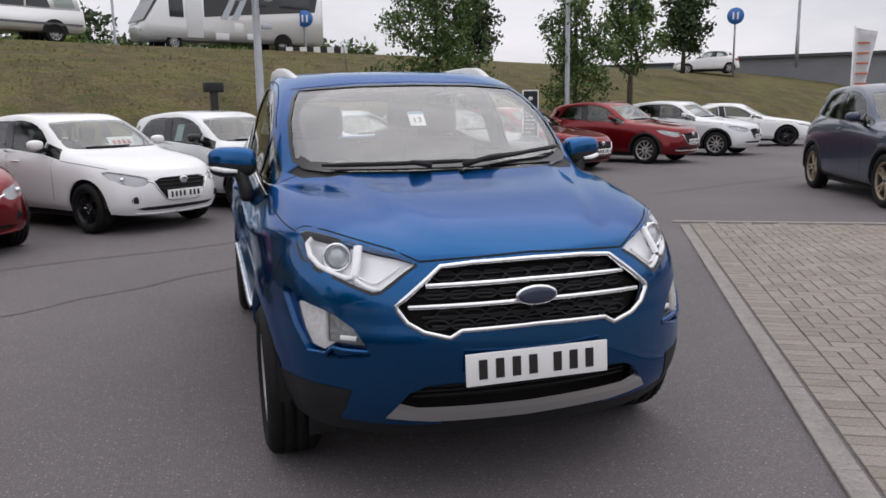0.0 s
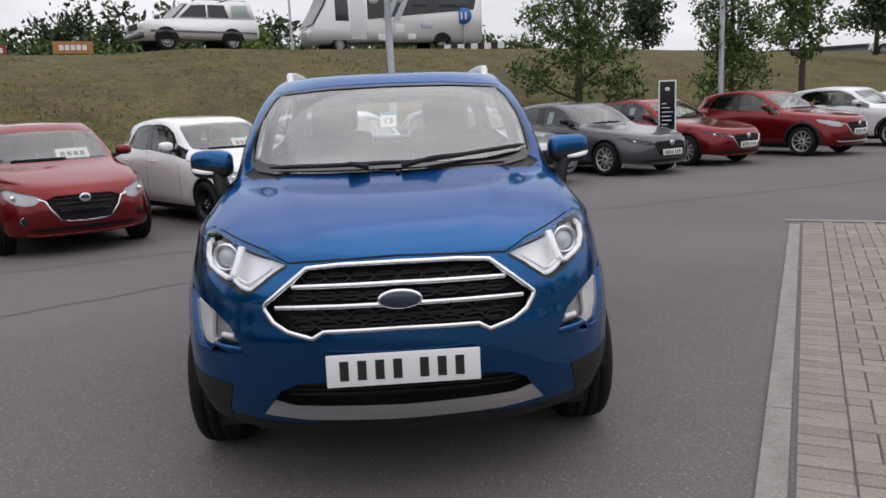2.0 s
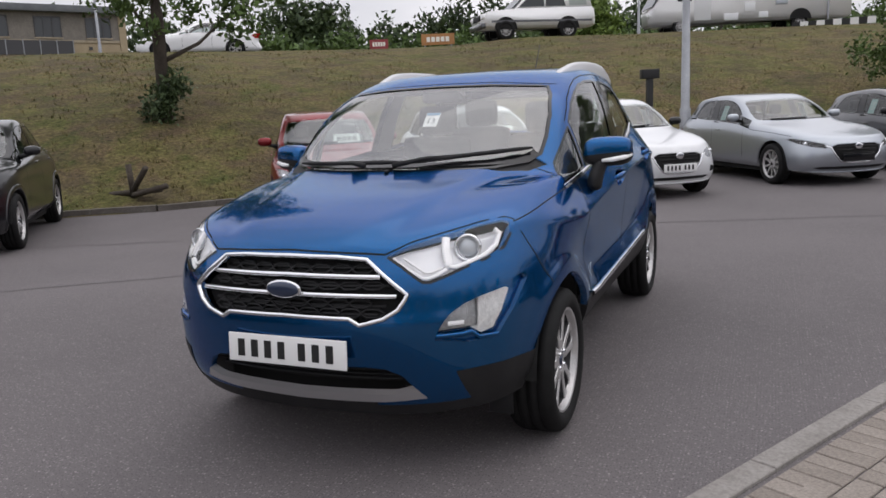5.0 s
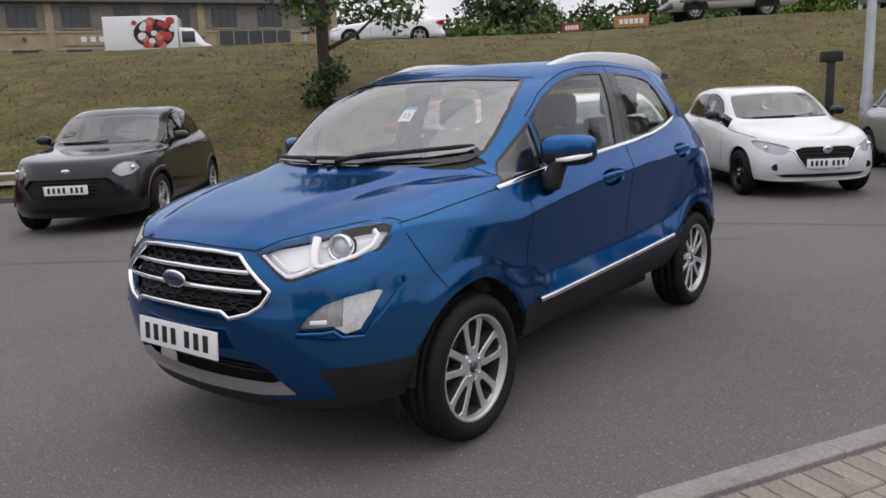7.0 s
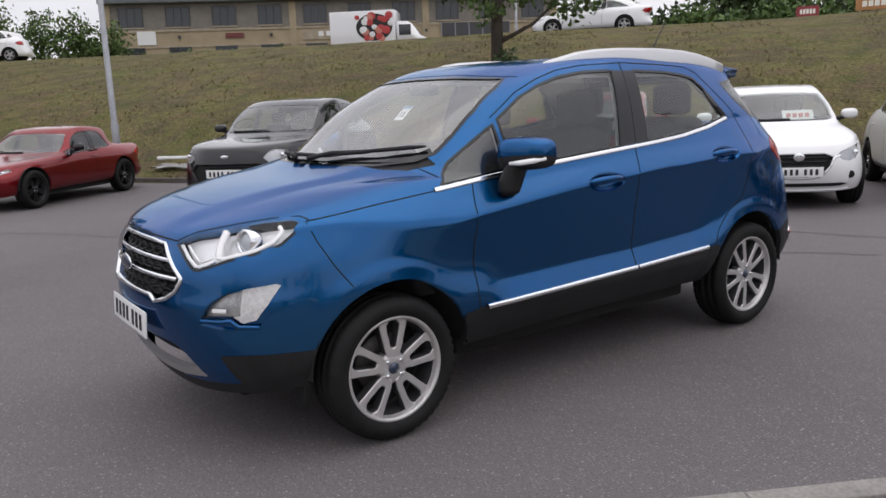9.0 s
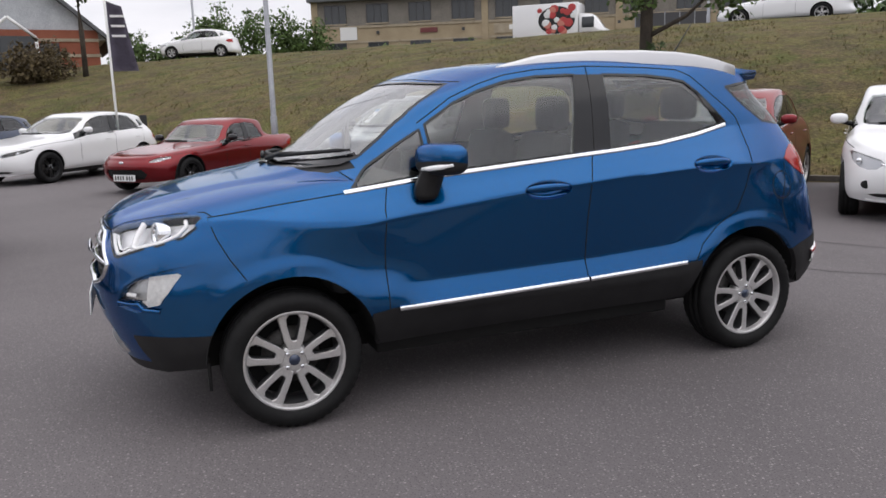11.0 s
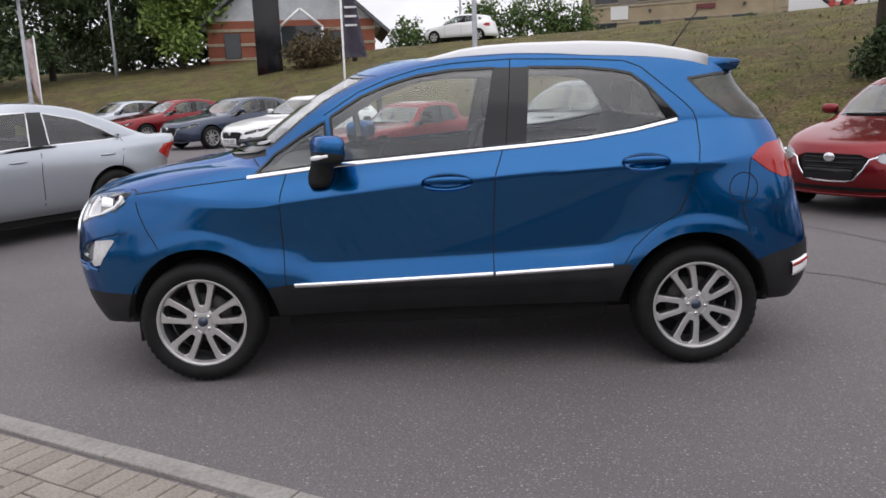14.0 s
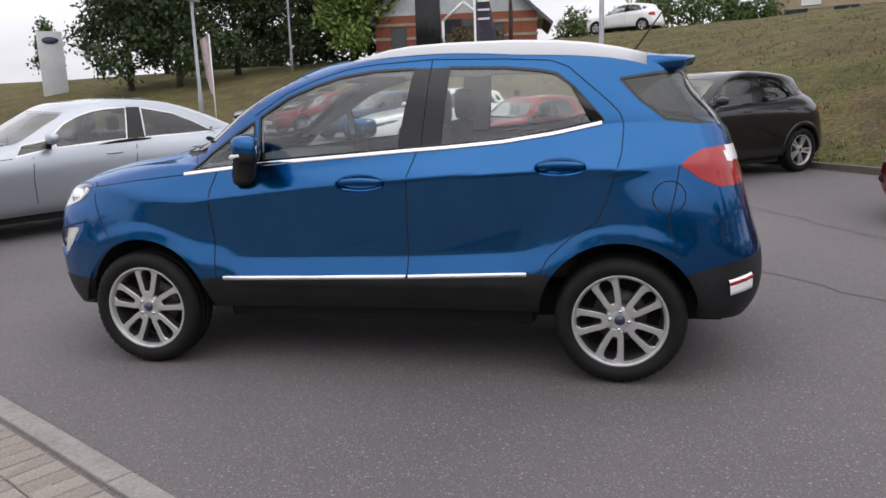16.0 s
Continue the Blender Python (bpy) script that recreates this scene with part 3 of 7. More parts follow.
# darker trench scars and seams in the asphalt
M_SEAM = varied("tar_seam", (.080, .073, .074), (.115, .104, .106), .9, 2, 90, .3, .003)
for pts, w in (([(-12, .2), (-6.5, 2.0), (-2.0, 3.9), (3.2, 5.6), (11, 8.4)], .05), ([(-9, -2.8), (-4.5, .2), (-1.6, 2.3), (.6, 3.9)], .03)):
    bm = bmesh.new()
    dense = []
    for p, q in zip(pts, pts[1:]):
        dense += [(p[0] + (q[0] - p[0]) * k / 14, p[1] + (q[1] - p[1]) * k / 14) for k in range(14)]
    rows = []
    for i, (a, b) in enumerate(dense):
        q = dense[min(i + 1, len(dense) - 1)]
        o = dense[max(i - 1, 0)]
        d = Vector((q[0] - o[0], q[1] - o[1], 0)).normalized()
        s_ = Vector((-d.y, d.x, 0)) * w * .5 * (.5 + .5 * rng.random())
        c = Vector((a, b, .003)) + Vector((-d.y, d.x, 0)) * .09 * (rng.random() - .5)
        rows.append((bm.verts.new(c - s_), bm.verts.new(c + s_)))
    for r_, t_ in zip(rows, rows[1:]):
        bm.faces.new((r_[0], t_[0], t_[1], r_[1]))
    tagged(part("asphalt_seam", bm, M_SEAM), "dark crack sealed in the asphalt", "seam", kind="structure")

# ---- the blue car ----
E0 = [(0, -1.96, .265), (.4, -1.93, .27), (.66, -1.80, .29), (.775, -1.63, .315), (.82, -1.26, .31), (.80, -.75, .33), (.80, .25, .34), (.81, 1.26, .34), (.78, 1.62, .32), (.68, 1.82, .31), (.4, 1.90, .31), (0, 1.92, .31)]
E1 = [(0, -2.035, .40), (.42, -1.995, .40), (.69, -1.85, .42), (.805, -1.65, .43), (.86, -1.26, .43), (.85, -.75, .42), (.855, .25, .44), (.865, 1.26, .45), (.84, 1.64, .44), (.72, 1.87, .43), (.42, 1.96, .43), (0, 1.98, .43)]
E2 = [(0, -2.09, .6), (.43, -2.035, .6), (.70, -1.855, .62), (.81, -1.64, .63), (.875, -1.26, .63), (.865, -.75, .6), (.875, .25, .6), (.88, 1.26, .64), (.85, 1.62, .64), (.73, 1.86, .62), (.42, 1.95, .62), (0, 1.97, .62)]
E3 = [(0, -2.08, .80), (.43, -2.005, .80), (.69, -1.82, .81), (.80, -1.56, .83), (.875, -1.22, .84), (.87, -.75, .82), (.87, .25, .85), (.875, 1.26, .88), (.84, 1.58, .88), (.73, 1.80, .86), (.42, 1.88, .85), (0, 1.90, .85)]
E4 = [(0, -2.01, .91), (.42, -1.945, .915), (.66, -1.745, .94), (.775, -1.47, .975), (.85, -1.15, 1.0), (.855, -.75, .98), (.86, .25, 1.02), (.845, 1.22, 1.06), (.79, 1.54, 1.08), (.70, 1.74, 1.06), (.42, 1.83, 1.03), (0, 1.85, 1.02)]
E5 = [(0, -1.93, .965), (.38, -1.87, .97), (.60, -1.68, 1.0), (.70, -1.42, 1.03), (.76, -1.12, 1.06), (.81, -.72, 1.06), (.815, .28, 1.13), (.75, 1.17, 1.22), (.71, 1.48, 1.22), (.62, 1.69, 1.2), (.4, 1.79, 1.17), (0, 1.81, 1.17)]
E6 = [(0, -1.55, 1.06), (.33, -1.5, 1.065), (.52, -1.4, 1.075), (.64, -1.22, 1.085), (.73, -1.0, 1.09), (.80, -.68, 1.085), (.805, .28, 1.15), (.735, 1.17, 1.245), (.695, 1.46, 1.25), (.61, 1.66, 1.24), (.4, 1.76, 1.21), (0, 1.785, 1.21)]
E7 = [(0, -1.16, 1.125), (.33, -1.12, 1.13), (.54, -1.04, 1.125), (.66, -.95, 1.12), (.73, -.83, 1.13), (.785, -.6, 1.13), (.79, .29, 1.19), (.72, 1.16, 1.29), (.675, 1.42, 1.31), (.59, 1.62, 1.31), (.38, 1.71, 1.29), (0, 1.735, 1.29)]
E8 = [(0, -.82, 1.37), (.32, -.80, 1.37), (.5, -.755, 1.37), (.6, -.70, 1.375), (.66, -.6, 1.39), (.715, -.4, 1.40), (.735, .3, 1.40), (.67, 1.08, 1.42), (.62, 1.36, 1.42), (.54, 1.52, 1.42), (.36, 1.60, 1.41), (0, 1.62, 1.41)]
E9 = [(0, -.42, 1.565), (.3, -.40, 1.565), (.46, -.34, 1.555), (.55, -.27, 1.55), (.60, -.16, 1.555), (.63, .0, 1.565), (.635, .35, 1.585), (.60, 1.05, 1.555), (.56, 1.35, 1.53), (.5, 1.5, 1.515), (.33, 1.57, 1.515), (0, 1.58, 1.515)]
E10 = [(0, -.2, 1.60), (.28, -.17, 1.60), (.42, -.1, 1.597), (.50, -.02, 1.597), (.53, .06, 1.60), (.55, .15, 1.605), (.56, .4, 1.61), (.53, 1.0, 1.59), (.5, 1.28, 1.57), (.44, 1.44, 1.56), (.3, 1.5, 1.56), (0, 1.51, 1.56)]
E11 = [(0, .1, 1.62), (.14, .1, 1.62), (.2, .12, 1.62), (.24, .15, 1.62), (.26, .2, 1.62), (.28, .3, 1.625), (.28, .5, 1.625), (.27, .9, 1.615), (.25, 1.1, 1.605), (.2, 1.2, 1.60), (.14, 1.25, 1.60), (0, 1.27, 1.595)]
E12 = [(0, .3, 1.628), (0, .31, 1.628), (0, .32, 1.628), (0, .34, 1.628), (0, .37, 1.628), (0, .42, 1.628), (0, .5, 1.628), (0, .8, 1.622), (0, .95, 1.62), (0, 1.0, 1.617), (0, 1.04, 1.615), (0, 1.06, 1.615)]
ECO = [E0, E1, E2, E3, E4, E5, E6, E7, E8, E9, E10, E11, E12]


def between(p, q, t):
    return tuple(u + (v - u) * t for u, v in zip(p, q))


# the blue car's own side: a shoulder crease, a hollow below it and a ledge over the door strip
SIDE = [[between(r[i], r[i + 1], t) if t else r[i] for i, t in [(k, 0) for k in range(7)] + [(6, .58)] + [(k, 0) for k in range(7, 12)]] for r in ECO]
hollow = [between(p, q, .42) for p, q in zip(SIDE[2], SIDE[3])]
under = [between(p, q, .68) for p, q in zip(SIDE[3], SIDE[4])]
SIDE = SIDE[:3] + [hollow, SIDE[3], under] + SIDE[4:]
for row, vals in ((1, {5: (.852, .43), 6: (.858, .43), 7: (.860, .44)}),
                  (2, {4: (.882, .62), 5: (.874, .54), 6: (.884, .54), 7: (.884, .555), 8: (.884, .64)}),
                  (3, {4: (.880, .72), 5: (.828, .66), 6: (.838, .66), 7: (.842, .67), 8: (.884, .74)}),
                  (4, {4: (.866, .80), 5: (.842, .77), 6: (.850, .80), 7: (.854, .82), 8: (.876, .88)}),
                  (5, {4: (.862, .885), 5: (.868, .868), 6: (.874, .945), 7: (.874, .98), 8: (.872, 1.0)}),
                  (6, {4: (.848, .945), 5: (.872, .915), 6: (.879, 1.0), 7: (.876, 1.032), 8: (.866, 1.055)})):
    for i, (x, z) in vals.items():
        SIDE[row][i] = (x, SIDE[row][i][1], z)
eco = thing("blue_car", "metallic blue compact SUV with silver roof rails, parked on asphalt", "car")
NU, NV = 16, 10
ARCHES = ((-1.25, .322), (1.255, .322))


def smooth(v, a, b):
    k = min(1.0, max(0.0, (v - a) / (b - a)))
    return k * k * (3 - 2 * k)


def press(grid):
    """Thin out the rows and columns away from the doors, then press the doors' creases and the wheel arch lips into the skin."""
    rows = [i for i in range(grid.shape[0]) if NV <= i <= 7 * NV or i % 2 == 0]
    cols = [j for j in range(grid.shape[1]) if 4 * NU <= j <= 8 * NU or j % 2 == 0]
    g = grid[np.ix_(rows, cols)].copy()
    for r in g.reshape(-1, 3):
        x, y, z = r
        if y < -.98 and z > .88:
            edge = float(np.interp(y, [-2.0, -1.7, -1.1], [.30, .40, .545]))
            r[2] += .016 * (1 - smooth(x, edge - .05, edge + .01)) * smooth(y, -2.02, -1.86) * (1 - smooth(y, -1.16, -1.02))
        if x < .60 or not .36 < z < 1.16:
            continue
        zc = float(np.interp(y, [-.99, -.765, -.307, .255, .862, 1.216, 1.486], [.881, .912, .961, 1.006, 1.032, 1.049, 1.052]))
        zb = float(np.interp(y, [-.73, -.27, .245, .82], [.598, .607, .617, .645]))
        y0 = float(np.interp(z, [.60, .69, .81, .88], [-.74, -.78, -.87, -.985]))
        y1 = float(np.interp(z, [.62, .756, .867, .961, 1.03], [.85, .925, 1.0, 1.11, 1.34]))
        w = smooth(y, y0 - .07, y0 + .15) * (1 - smooth(y, y1 - .13, y1 + .05))
        xc = .880
        if z >= zc:
            want = x + (xc - .868) * max(0.0, 1 - (z - zc) / .10)
        elif z >= zb:
            k = (z - zb) / (zc - zb)
            want = .836 + (xc - .836) * (k * .75 + .25 * k * k)
        else:
            k = min(1.0, (zb - z) / .105)
            want = .836 + .046 * k
        if z < .50:
            w *= smooth(z, .44, .50)
        r[0] = x + (want - x) * w
        if z > .30:
            for cy, cz in ARCHES:
                d = math.hypot(y - cy, z - cz)
                r[0] += .008 * (1 - smooth(d, .422, .470))
    return g


skin = Skin(SIDE, NU, NV, shape=press)
skin.cell = 0.07


def arc(cy, cz, r, a0, a1, n):
    return [(cy + r * math.cos(radians(a0 + (a1 - a0) * i / n)), cz + r * math.sin(radians(a0 + (a1 - a0) * i / n))) for i in range(n + 1)]


def sym(half):
    return half + [(-a, b) for a, b in half[::-1] if abs(a) > 1e-6]


def on_side(m, n):
    return abs(m.x) > 0.45


def on_front(m, n):
    return m.y < -1.45 and n.y < 0.05


def on_screen(m, n):
    return -1.3 < m.y < -0.1 and n.y < -0.15 and m.z > 1.05


def on_rear(m, n):
    return m.y > 1.35


WIN_F = [(-.545, 1.098), (-.565, 1.318), (-.41, 1.412), (-.266, 1.468), (-.125, 1.506), (.043, 1.528), (.262, 1.533), (.188, 1.148)]
WIN_Q = [(-.945, 1.052), (-.86, 1.138), (-.71, 1.232), (-.595, 1.297), (-.580, 1.094)]
PIL_B = [(.262, 1.533), (.188, 1.148), (.398, 1.160), (.430, 1.531)]
WIN_R = [(.430, 1.531), (.398, 1.160), (.70, 1.183), (.95, 1.218), (1.178, 1.262), (1.04, 1.416), (.956, 1.484), (.872, 1.503), (.706, 1.522)]
WIN_RQ = [(1.252, 1.450), (1.39, 1.468), (1.535, 1.482), (1.60, 1.40), (1.70, 1.232), (1.60, 1.238), (1.464, 1.258), (1.35, 1.345)]
ARCH_F = [(-.872, .10), (-.872, .32)] + arc(-1.25, .322, .378, 0, 180, 22) + [(-1.628, .10)]
ARCH_R = [(1.64, .10), (1.62, .36)] + arc(1.252, .322, .380, 12, 180, 20) + [(.872, .10)]
SILL = [(-.92, .15), (-.90, .487), (-.80, .50), (.0, .520), (.83, .545), (.92, .548), (.90, .15)]
REARCLAD = [(1.50, .15), (1.56, .545), (1.62, .565), (1.85, .612), (2.2, .62), (2.2, .15)]
TAIL = [(1.525, 1.052), (1.57, 1.092), (1.625, 1.118), (1.72, 1.126), (1.90, 1.122), (1.90, .95), (1.77, .947), (1.70, .948), (1.61, .99)]
SCREEN = sym([(0, 1.140), (.30, 1.141), (.50, 1.142), (.62, 1.155), (.665, 1.185), (.668, 1.26), (.655, 1.36), (.615, 1.46), (.575, 1.508), (.3, 1.524), (0, 1.529)])
REARSCREEN = sym([(0, 1.20), (.50, 1.21), (.60, 1.24), (.52, 1.44), (.47, 1.475), (0, 1.478)])
GRILLE = sym([(0, .899), (.20, .896), (.318, .887), (.40, .822), (.474, .762), (.470, .742), (.442, .698), (.39, .665), (.295, .641), (.262, .668), (0, .674)])
LOWGRILLE = sym([(0, .486), (.30, .486), (.37, .480), (.43, .452), (.470, .396), (.40, .374), (0, .364)])
SKIRT = sym([(0, .364), (.40, .374), (.470, .396), (.500, .354), (.34, .336), (0, .328)])
LAMP = [(.384, .892), (.456, .926), (.572, .955), (.646, .972), (.705, .977), (.730, .965), (.737, .93), (.730, .888), (.69, .860), (.634, .840), (.579, .816), (.535, .800), (.515, .803), (.433, .862)]
FOG = [(.562, .612), (.588, .660), (.634, .702), (.70, .728), (.760, .742), (.768, .735), (.755, .66), (.735, .605), (.70, .592), (.672, .618)]
POCKET = [(.552, .586), (.60, .678), (.66, .722), (.795, .782), (.80, .755), (.778, .66), (.742, .580), (.66, .566)]
CORNERCLAD = [(.64, .15), (.64, .345), (.612, .458), (.70, .466), (.95, .470), (.95, .15)]
COWL = [(-.70, -.90), (-.64, -1.02), (-.5, -1.125), (-.3, -1.175), (0, -1.19), (.3, -1.175), (.5, -1.125), (.64, -1.02), (.70, -.90), (.4, -.98), (0, -1.0), (-.4, -.98)]

zones = [
    ("arch", "x", ARCH_F, on_side, False), ("arch", "x", ARCH_R, on_side, False),
    ("window_front", "x", WIN_F, on_side, False), ("window_quarter", "x", WIN_Q, on_side, False),
    ("pillar", "x", PIL_B, on_side, False), ("window_rear", "x", WIN_R, on_side, False), ("window_back", "x", WIN_RQ, on_side, False),
    ("tail_lamp", "x", TAIL, lambda m, n: m.y > 1.4 and abs(m.x) > .5, False),
    ("windscreen", "y", SCREEN, on_screen, False), ("rear_screen", "y", REARSCREEN, on_rear, False),
    ("grille", "y", GRILLE, on_front, False), ("skirt", "y", SKIRT, on_front, False), ("low_grille", "y", LOWGRILLE, on_front, False),
    ("headlamp", "y", LAMP, on_front, True), ("fog_lamp", "y", FOG, on_front, True),
    ("fog_pocket", "y", POCKET, on_front, True), ("front_clad", "y", CORNERCLAD, on_front, True), ("cowl", "z", COWL, lambda m, n: m.z > 1.05 and m.y < -.8, False),
    ("handle_cup", "x", [(.005 + .128 * math.cos(a), .986 + .046 * math.sin(a)) for a in np.linspace(0, 2 * math.pi, 20, endpoint=False)], on_side, False),
    ("handle_cup", "x", [(.983 + .121 * math.cos(a), 1.053 + .044 * math.sin(a)) for a in np.linspace(0, 2 * math.pi, 20, endpoint=False)], on_side, False),
    ("sill", "x", SILL, on_side, False), ("rear_clad", "x", REARCLAD, lambda m, n: m.y > 1.45, False),
]
DOOR_F = [(-.79, 1.05), (-.815, .955), (-.823, .80), (-.817, .49), (.227, .50), (.243, 1.017), (.287, 1.145), (.345, 1.578), (.05, 1.566), (-.12, 1.542), (-.27, 1.500), (-.42, 1.44), (-.60, 1.335), (-.62, 1.09)]
DOOR_R = [(.227, .50), (.243, 1.017), (.287, 1.145), (.345, 1.578), (.704, 1.567), (.926, 1.551), (1.009, 1.517), (1.205, 1.343), (1.271, 1.259), (1.262, 1.119), (1.206, .922), (1.15, .795), (1.035, .726), (.93, .62), (.87, .50)]


def painted(m, n):
    s = (m.y, m.z)
    if abs(m.x) > .5 and inside(s, DOOR_F):
        return "front_door_l" if m.x > 0 else "front_door_r"
    if abs(m.x) > .5 and inside(s, DOOR_R):
        return "rear_door_l" if m.x > 0 else "rear_door_r"
    if m.y < -.95 and n.z > .5 and abs(m.x) < .82 and m.z > np.interp(m.y, [-1.6, -1.28, -.99], [.962, 1.003, 1.033]) and m.z > .9:
        return "bonnet"
    if m.z > 1.50 and n.z > .6:
        return "roof"
    if m.y < -1.5 and m.z < .328:
        return "valance"
    if m.y < -1.55 and m.z < .98:
        return "front_bumper"
    if m.y > 1.60 and m.z < .95:
        return "rear_bumper"
    tag = "_l" if m.x > 0 else "_r"
    if m.y > 1.45 and abs(m.x) < .6 and m.z > .8:
        return "tailgate"
    if m.y < -.7 and m.z < 1.12:
        return "front_wing" + tag
    if m.y > .80 and m.z < 1.56:
        return "rear_quarter" + tag
    return "body" + tag


Z = skin.split(zones, painted)
for nm, mt, lift, rim, lb in [
        ("valance", M_PLASTIC, 0, .03, "black plastic underside"), ("tailgate", M_BLUE, 0, .02, ""), ("bonnet", M_BLUE, 0, .01, ""), ("roof", M_BLUE, 0, .01, ""), ("front_bumper", M_BLUE, 0, .03, ""), ("rear_bumper", M_BLUE, 0, .03, ""),
        ("skirt", M_SATIN, .006, .03, "silver painted skid plate"), ("rear_clad", M_PLASTIC, .004, .03, "black textured plastic"),
        ("windscreen", M_SCREEN, -.004, .0, "clear windscreen glass"), ("rear_screen", M_GLASS, -.003, .0, "clear rear window glass")]:
    skin.panel(nm, Z[nm], mt, eco, lift, rim, lb)
for s, tag in ((1, "l"), (-1, "r")):
    on = lambda c, s=s: c.x * s > 0
    skin.panel("cowl", Z["cowl"], M_PLASTIC, eco, -.008, .02, "black plastic cowl", test=on)
    for nm in ("front_wing", "rear_quarter", "body"):
        skin.panel("body_side" if nm == "body" else nm, Z[nm + "_" + tag], M_BLUE, eco, 0, .03)
    fd = skin.panel("front_door", Z["front_door_" + tag], M_BLUE, eco, 0, .02)
    rd = skin.panel("rear_door", Z["rear_door_" + tag], M_BLUE, eco, 0, .02)
    skin.panel("window", Z["window_front"], M_GLASS, fd, -.004, 0, "clear green-tinted side window glass", test=on)
    skin.panel("window", Z["window_rear"], M_GLASS, rd, -.004, 0, "clear green-tinted side window glass", test=on)
    skin.panel("quarter_window", Z["window_quarter"], M_GLASS, eco, -.004, 0, "small dark quarter window", test=on)
    skin.panel("rear_quarter_window", Z["window_back"], M_PRIVACY, eco, -.003, 0, "dark tinted rear side glass", test=on)
    skin.panel("pillar_cover", Z["pillar"], M_GLOSSBLACK, eco, .001, .01, "gloss black door pillar", test=on)
    skin.panel("sill_cladding", Z["sill"], M_PLASTIC, eco, .004, .03, "black textured plastic", test=on)
    skin.panel("bumper_cladding", Z["front_clad"], M_PLASTIC, eco, .003, .03, "black textured plastic", test=on)
    tl = skin.panel("tail_lamp", Z["tail_lamp"], M_REDLENS, eco, .004, .02, "red tail lamp lens", test=on)
    skin.panel("reversing_lens", Z["tail_lamp"], M_WHITELENS, tl, .006, .004, "clear white lens", test=lambda c, s=s: c.x * s > 0 and c.y > 1.73 and c.z > 1.055)
    skin.panel("fog_pocket", Z["fog_pocket"], M_BLUE, eco, -.022, 0, test=on)
    # head lamp: silver bowl, projector, light strip and clear cover
    hl = skin.panel("headlamp", Z["headlamp"], M_SILVERBOWL, eco, -.055, 0, "clear headlamp with silver reflector", test=on)
    skin.panel("lamp_cover", Z["headlamp"], M_LENS, hl, .001, 0, "clear lens", test=on)
    skin.panel("lamp_bowl", Z["headlamp"], M_SILVERBOWL, hl, -.045, 0, "silver reflector", test=lambda c, s=s: c.x * s > 0 and c.x * s < .60)
    for line, wd, tk in (([(.402, .884), (.512, .812), (.534, .811), (.560, .821), (.585, .838)], .014, .006),
                         ([(.440, .885), (.520, .832), (.540, .832), (.572, .846)], .008, .005)):
        bm = bmesh.new()
        skin.strip(bm, [(a * s, b) for a, b in line], "y", wd, -1, -.012, tk)
        part("light_strip", bm, M_WHITELENS, hl, "white daytime light strip")
    for line, wd in (([(.560, .945), (.574, .895), (.590, .852)], .030),
                     ([(.590, .848), (.612, .842), (.652, .856), (.690, .872), (.714, .900), (.716, .938), (.696, .958)], .018)):
        bm = bmesh.new()
        skin.strip(bm, [(a * s, b) for a, b in line], "y", wd, -1, -.012, .010)
        part("lamp_frame", bm, M_WHITELENS, hl, "white lamp frame")
    bm = bmesh.new()
    skin.strip(bm, [(a * s, b) for a, b in [(.384, .888), (.433, .858), (.513, .799), (.536, .796), (.580, .812), (.635, .836), (.691, .856), (.733, .886), (.741, .93)]], "y", .011, -1, .0015)
    part("lamp_gasket", bm, M_GLOSSBLACK, hl, "black lamp gasket")
    c, n = skin.project(.645 * s, .912, "y", -1, -.038)
    ax = Vector((.25 * s, -.95, 0.1)).to_track_quat("X", "Z").to_matrix().to_4x4()
    bm = bmesh.new()
    lathe(bm, [(-.03, .050), (.018, .052), (.026, .047), (.016, .040), (.0, .038), (-.03, .036)], 28, Matrix.Translation(c) @ ax)
    bmesh.ops.recalc_face_normals(bm, faces=bm.faces)
    part("projector_ring", bm, M_CHROME, hl, "chrome ring")
    bm = bmesh.new()
    ellipsoid(bm, (0, 0, 0), (.022, .037, .037), 18, 10, m=Matrix.Translation(c) @ ax)
    part("projector_lens", bm, material("projector_glass", (.50, .53, .56), .06, .25), hl, "dark glass projector lens")
    fg = skin.panel("fog_lamp", Z["fog_lamp"], M_FOGBOWL, eco, -.035, 0, "clear fog and indicator lamp", test=on)
    skin.panel("lamp_cover", Z["fog_lamp"], M_LENS, fg, -.008, .01, "clear lens", test=on)
    skin.panel("indicator_lens", Z["fog_lamp"], M_FROST, fg, -.018, .012, "frosted indicator lens", test=lambda c, s=s: c.x * s > .685)
    bm = bmesh.new()
    skin.strip(bm, [(.600 * s, .640), (.650 * s, .640)], "y", .016, -1, -.020, .006)
    part("fog_reflector", bm, M_WHITELENS, fg, "bright fog reflector")
    bm = bmesh.new()
    skin.strip(bm, [(a * s, b) for a, b in [(.560, .600), (.640, .600), (.668, .606), (.690, .580), (.742, .578)]], "y", .016, -1, -.004, .008)
    part("fog_ledge", bm, M_BLUE, eco)
    # chrome and shut lines
    bm = bmesh.new()
    skin.strip(bm, [(-.985, 1.036), (-.80, 1.056), (-.55, 1.083), (-.2, 1.108), (.188, 1.135), (.43, 1.150), (.70, 1.171), (.95, 1.205), (1.17, 1.248)], "x", .022, s, .002, .004)
    part("window_trim", bm, M_CHROME, eco, "chrome window trim")
    bm = bmesh.new()
    skin.strip(bm, [(-.772, .497), (-.3, .508), (.222, .521)], "x", .024, s, .004, .010)
    part("door_trim", bm, M_CHROME, fd, "bright chrome door strip")
    bm = bmesh.new()
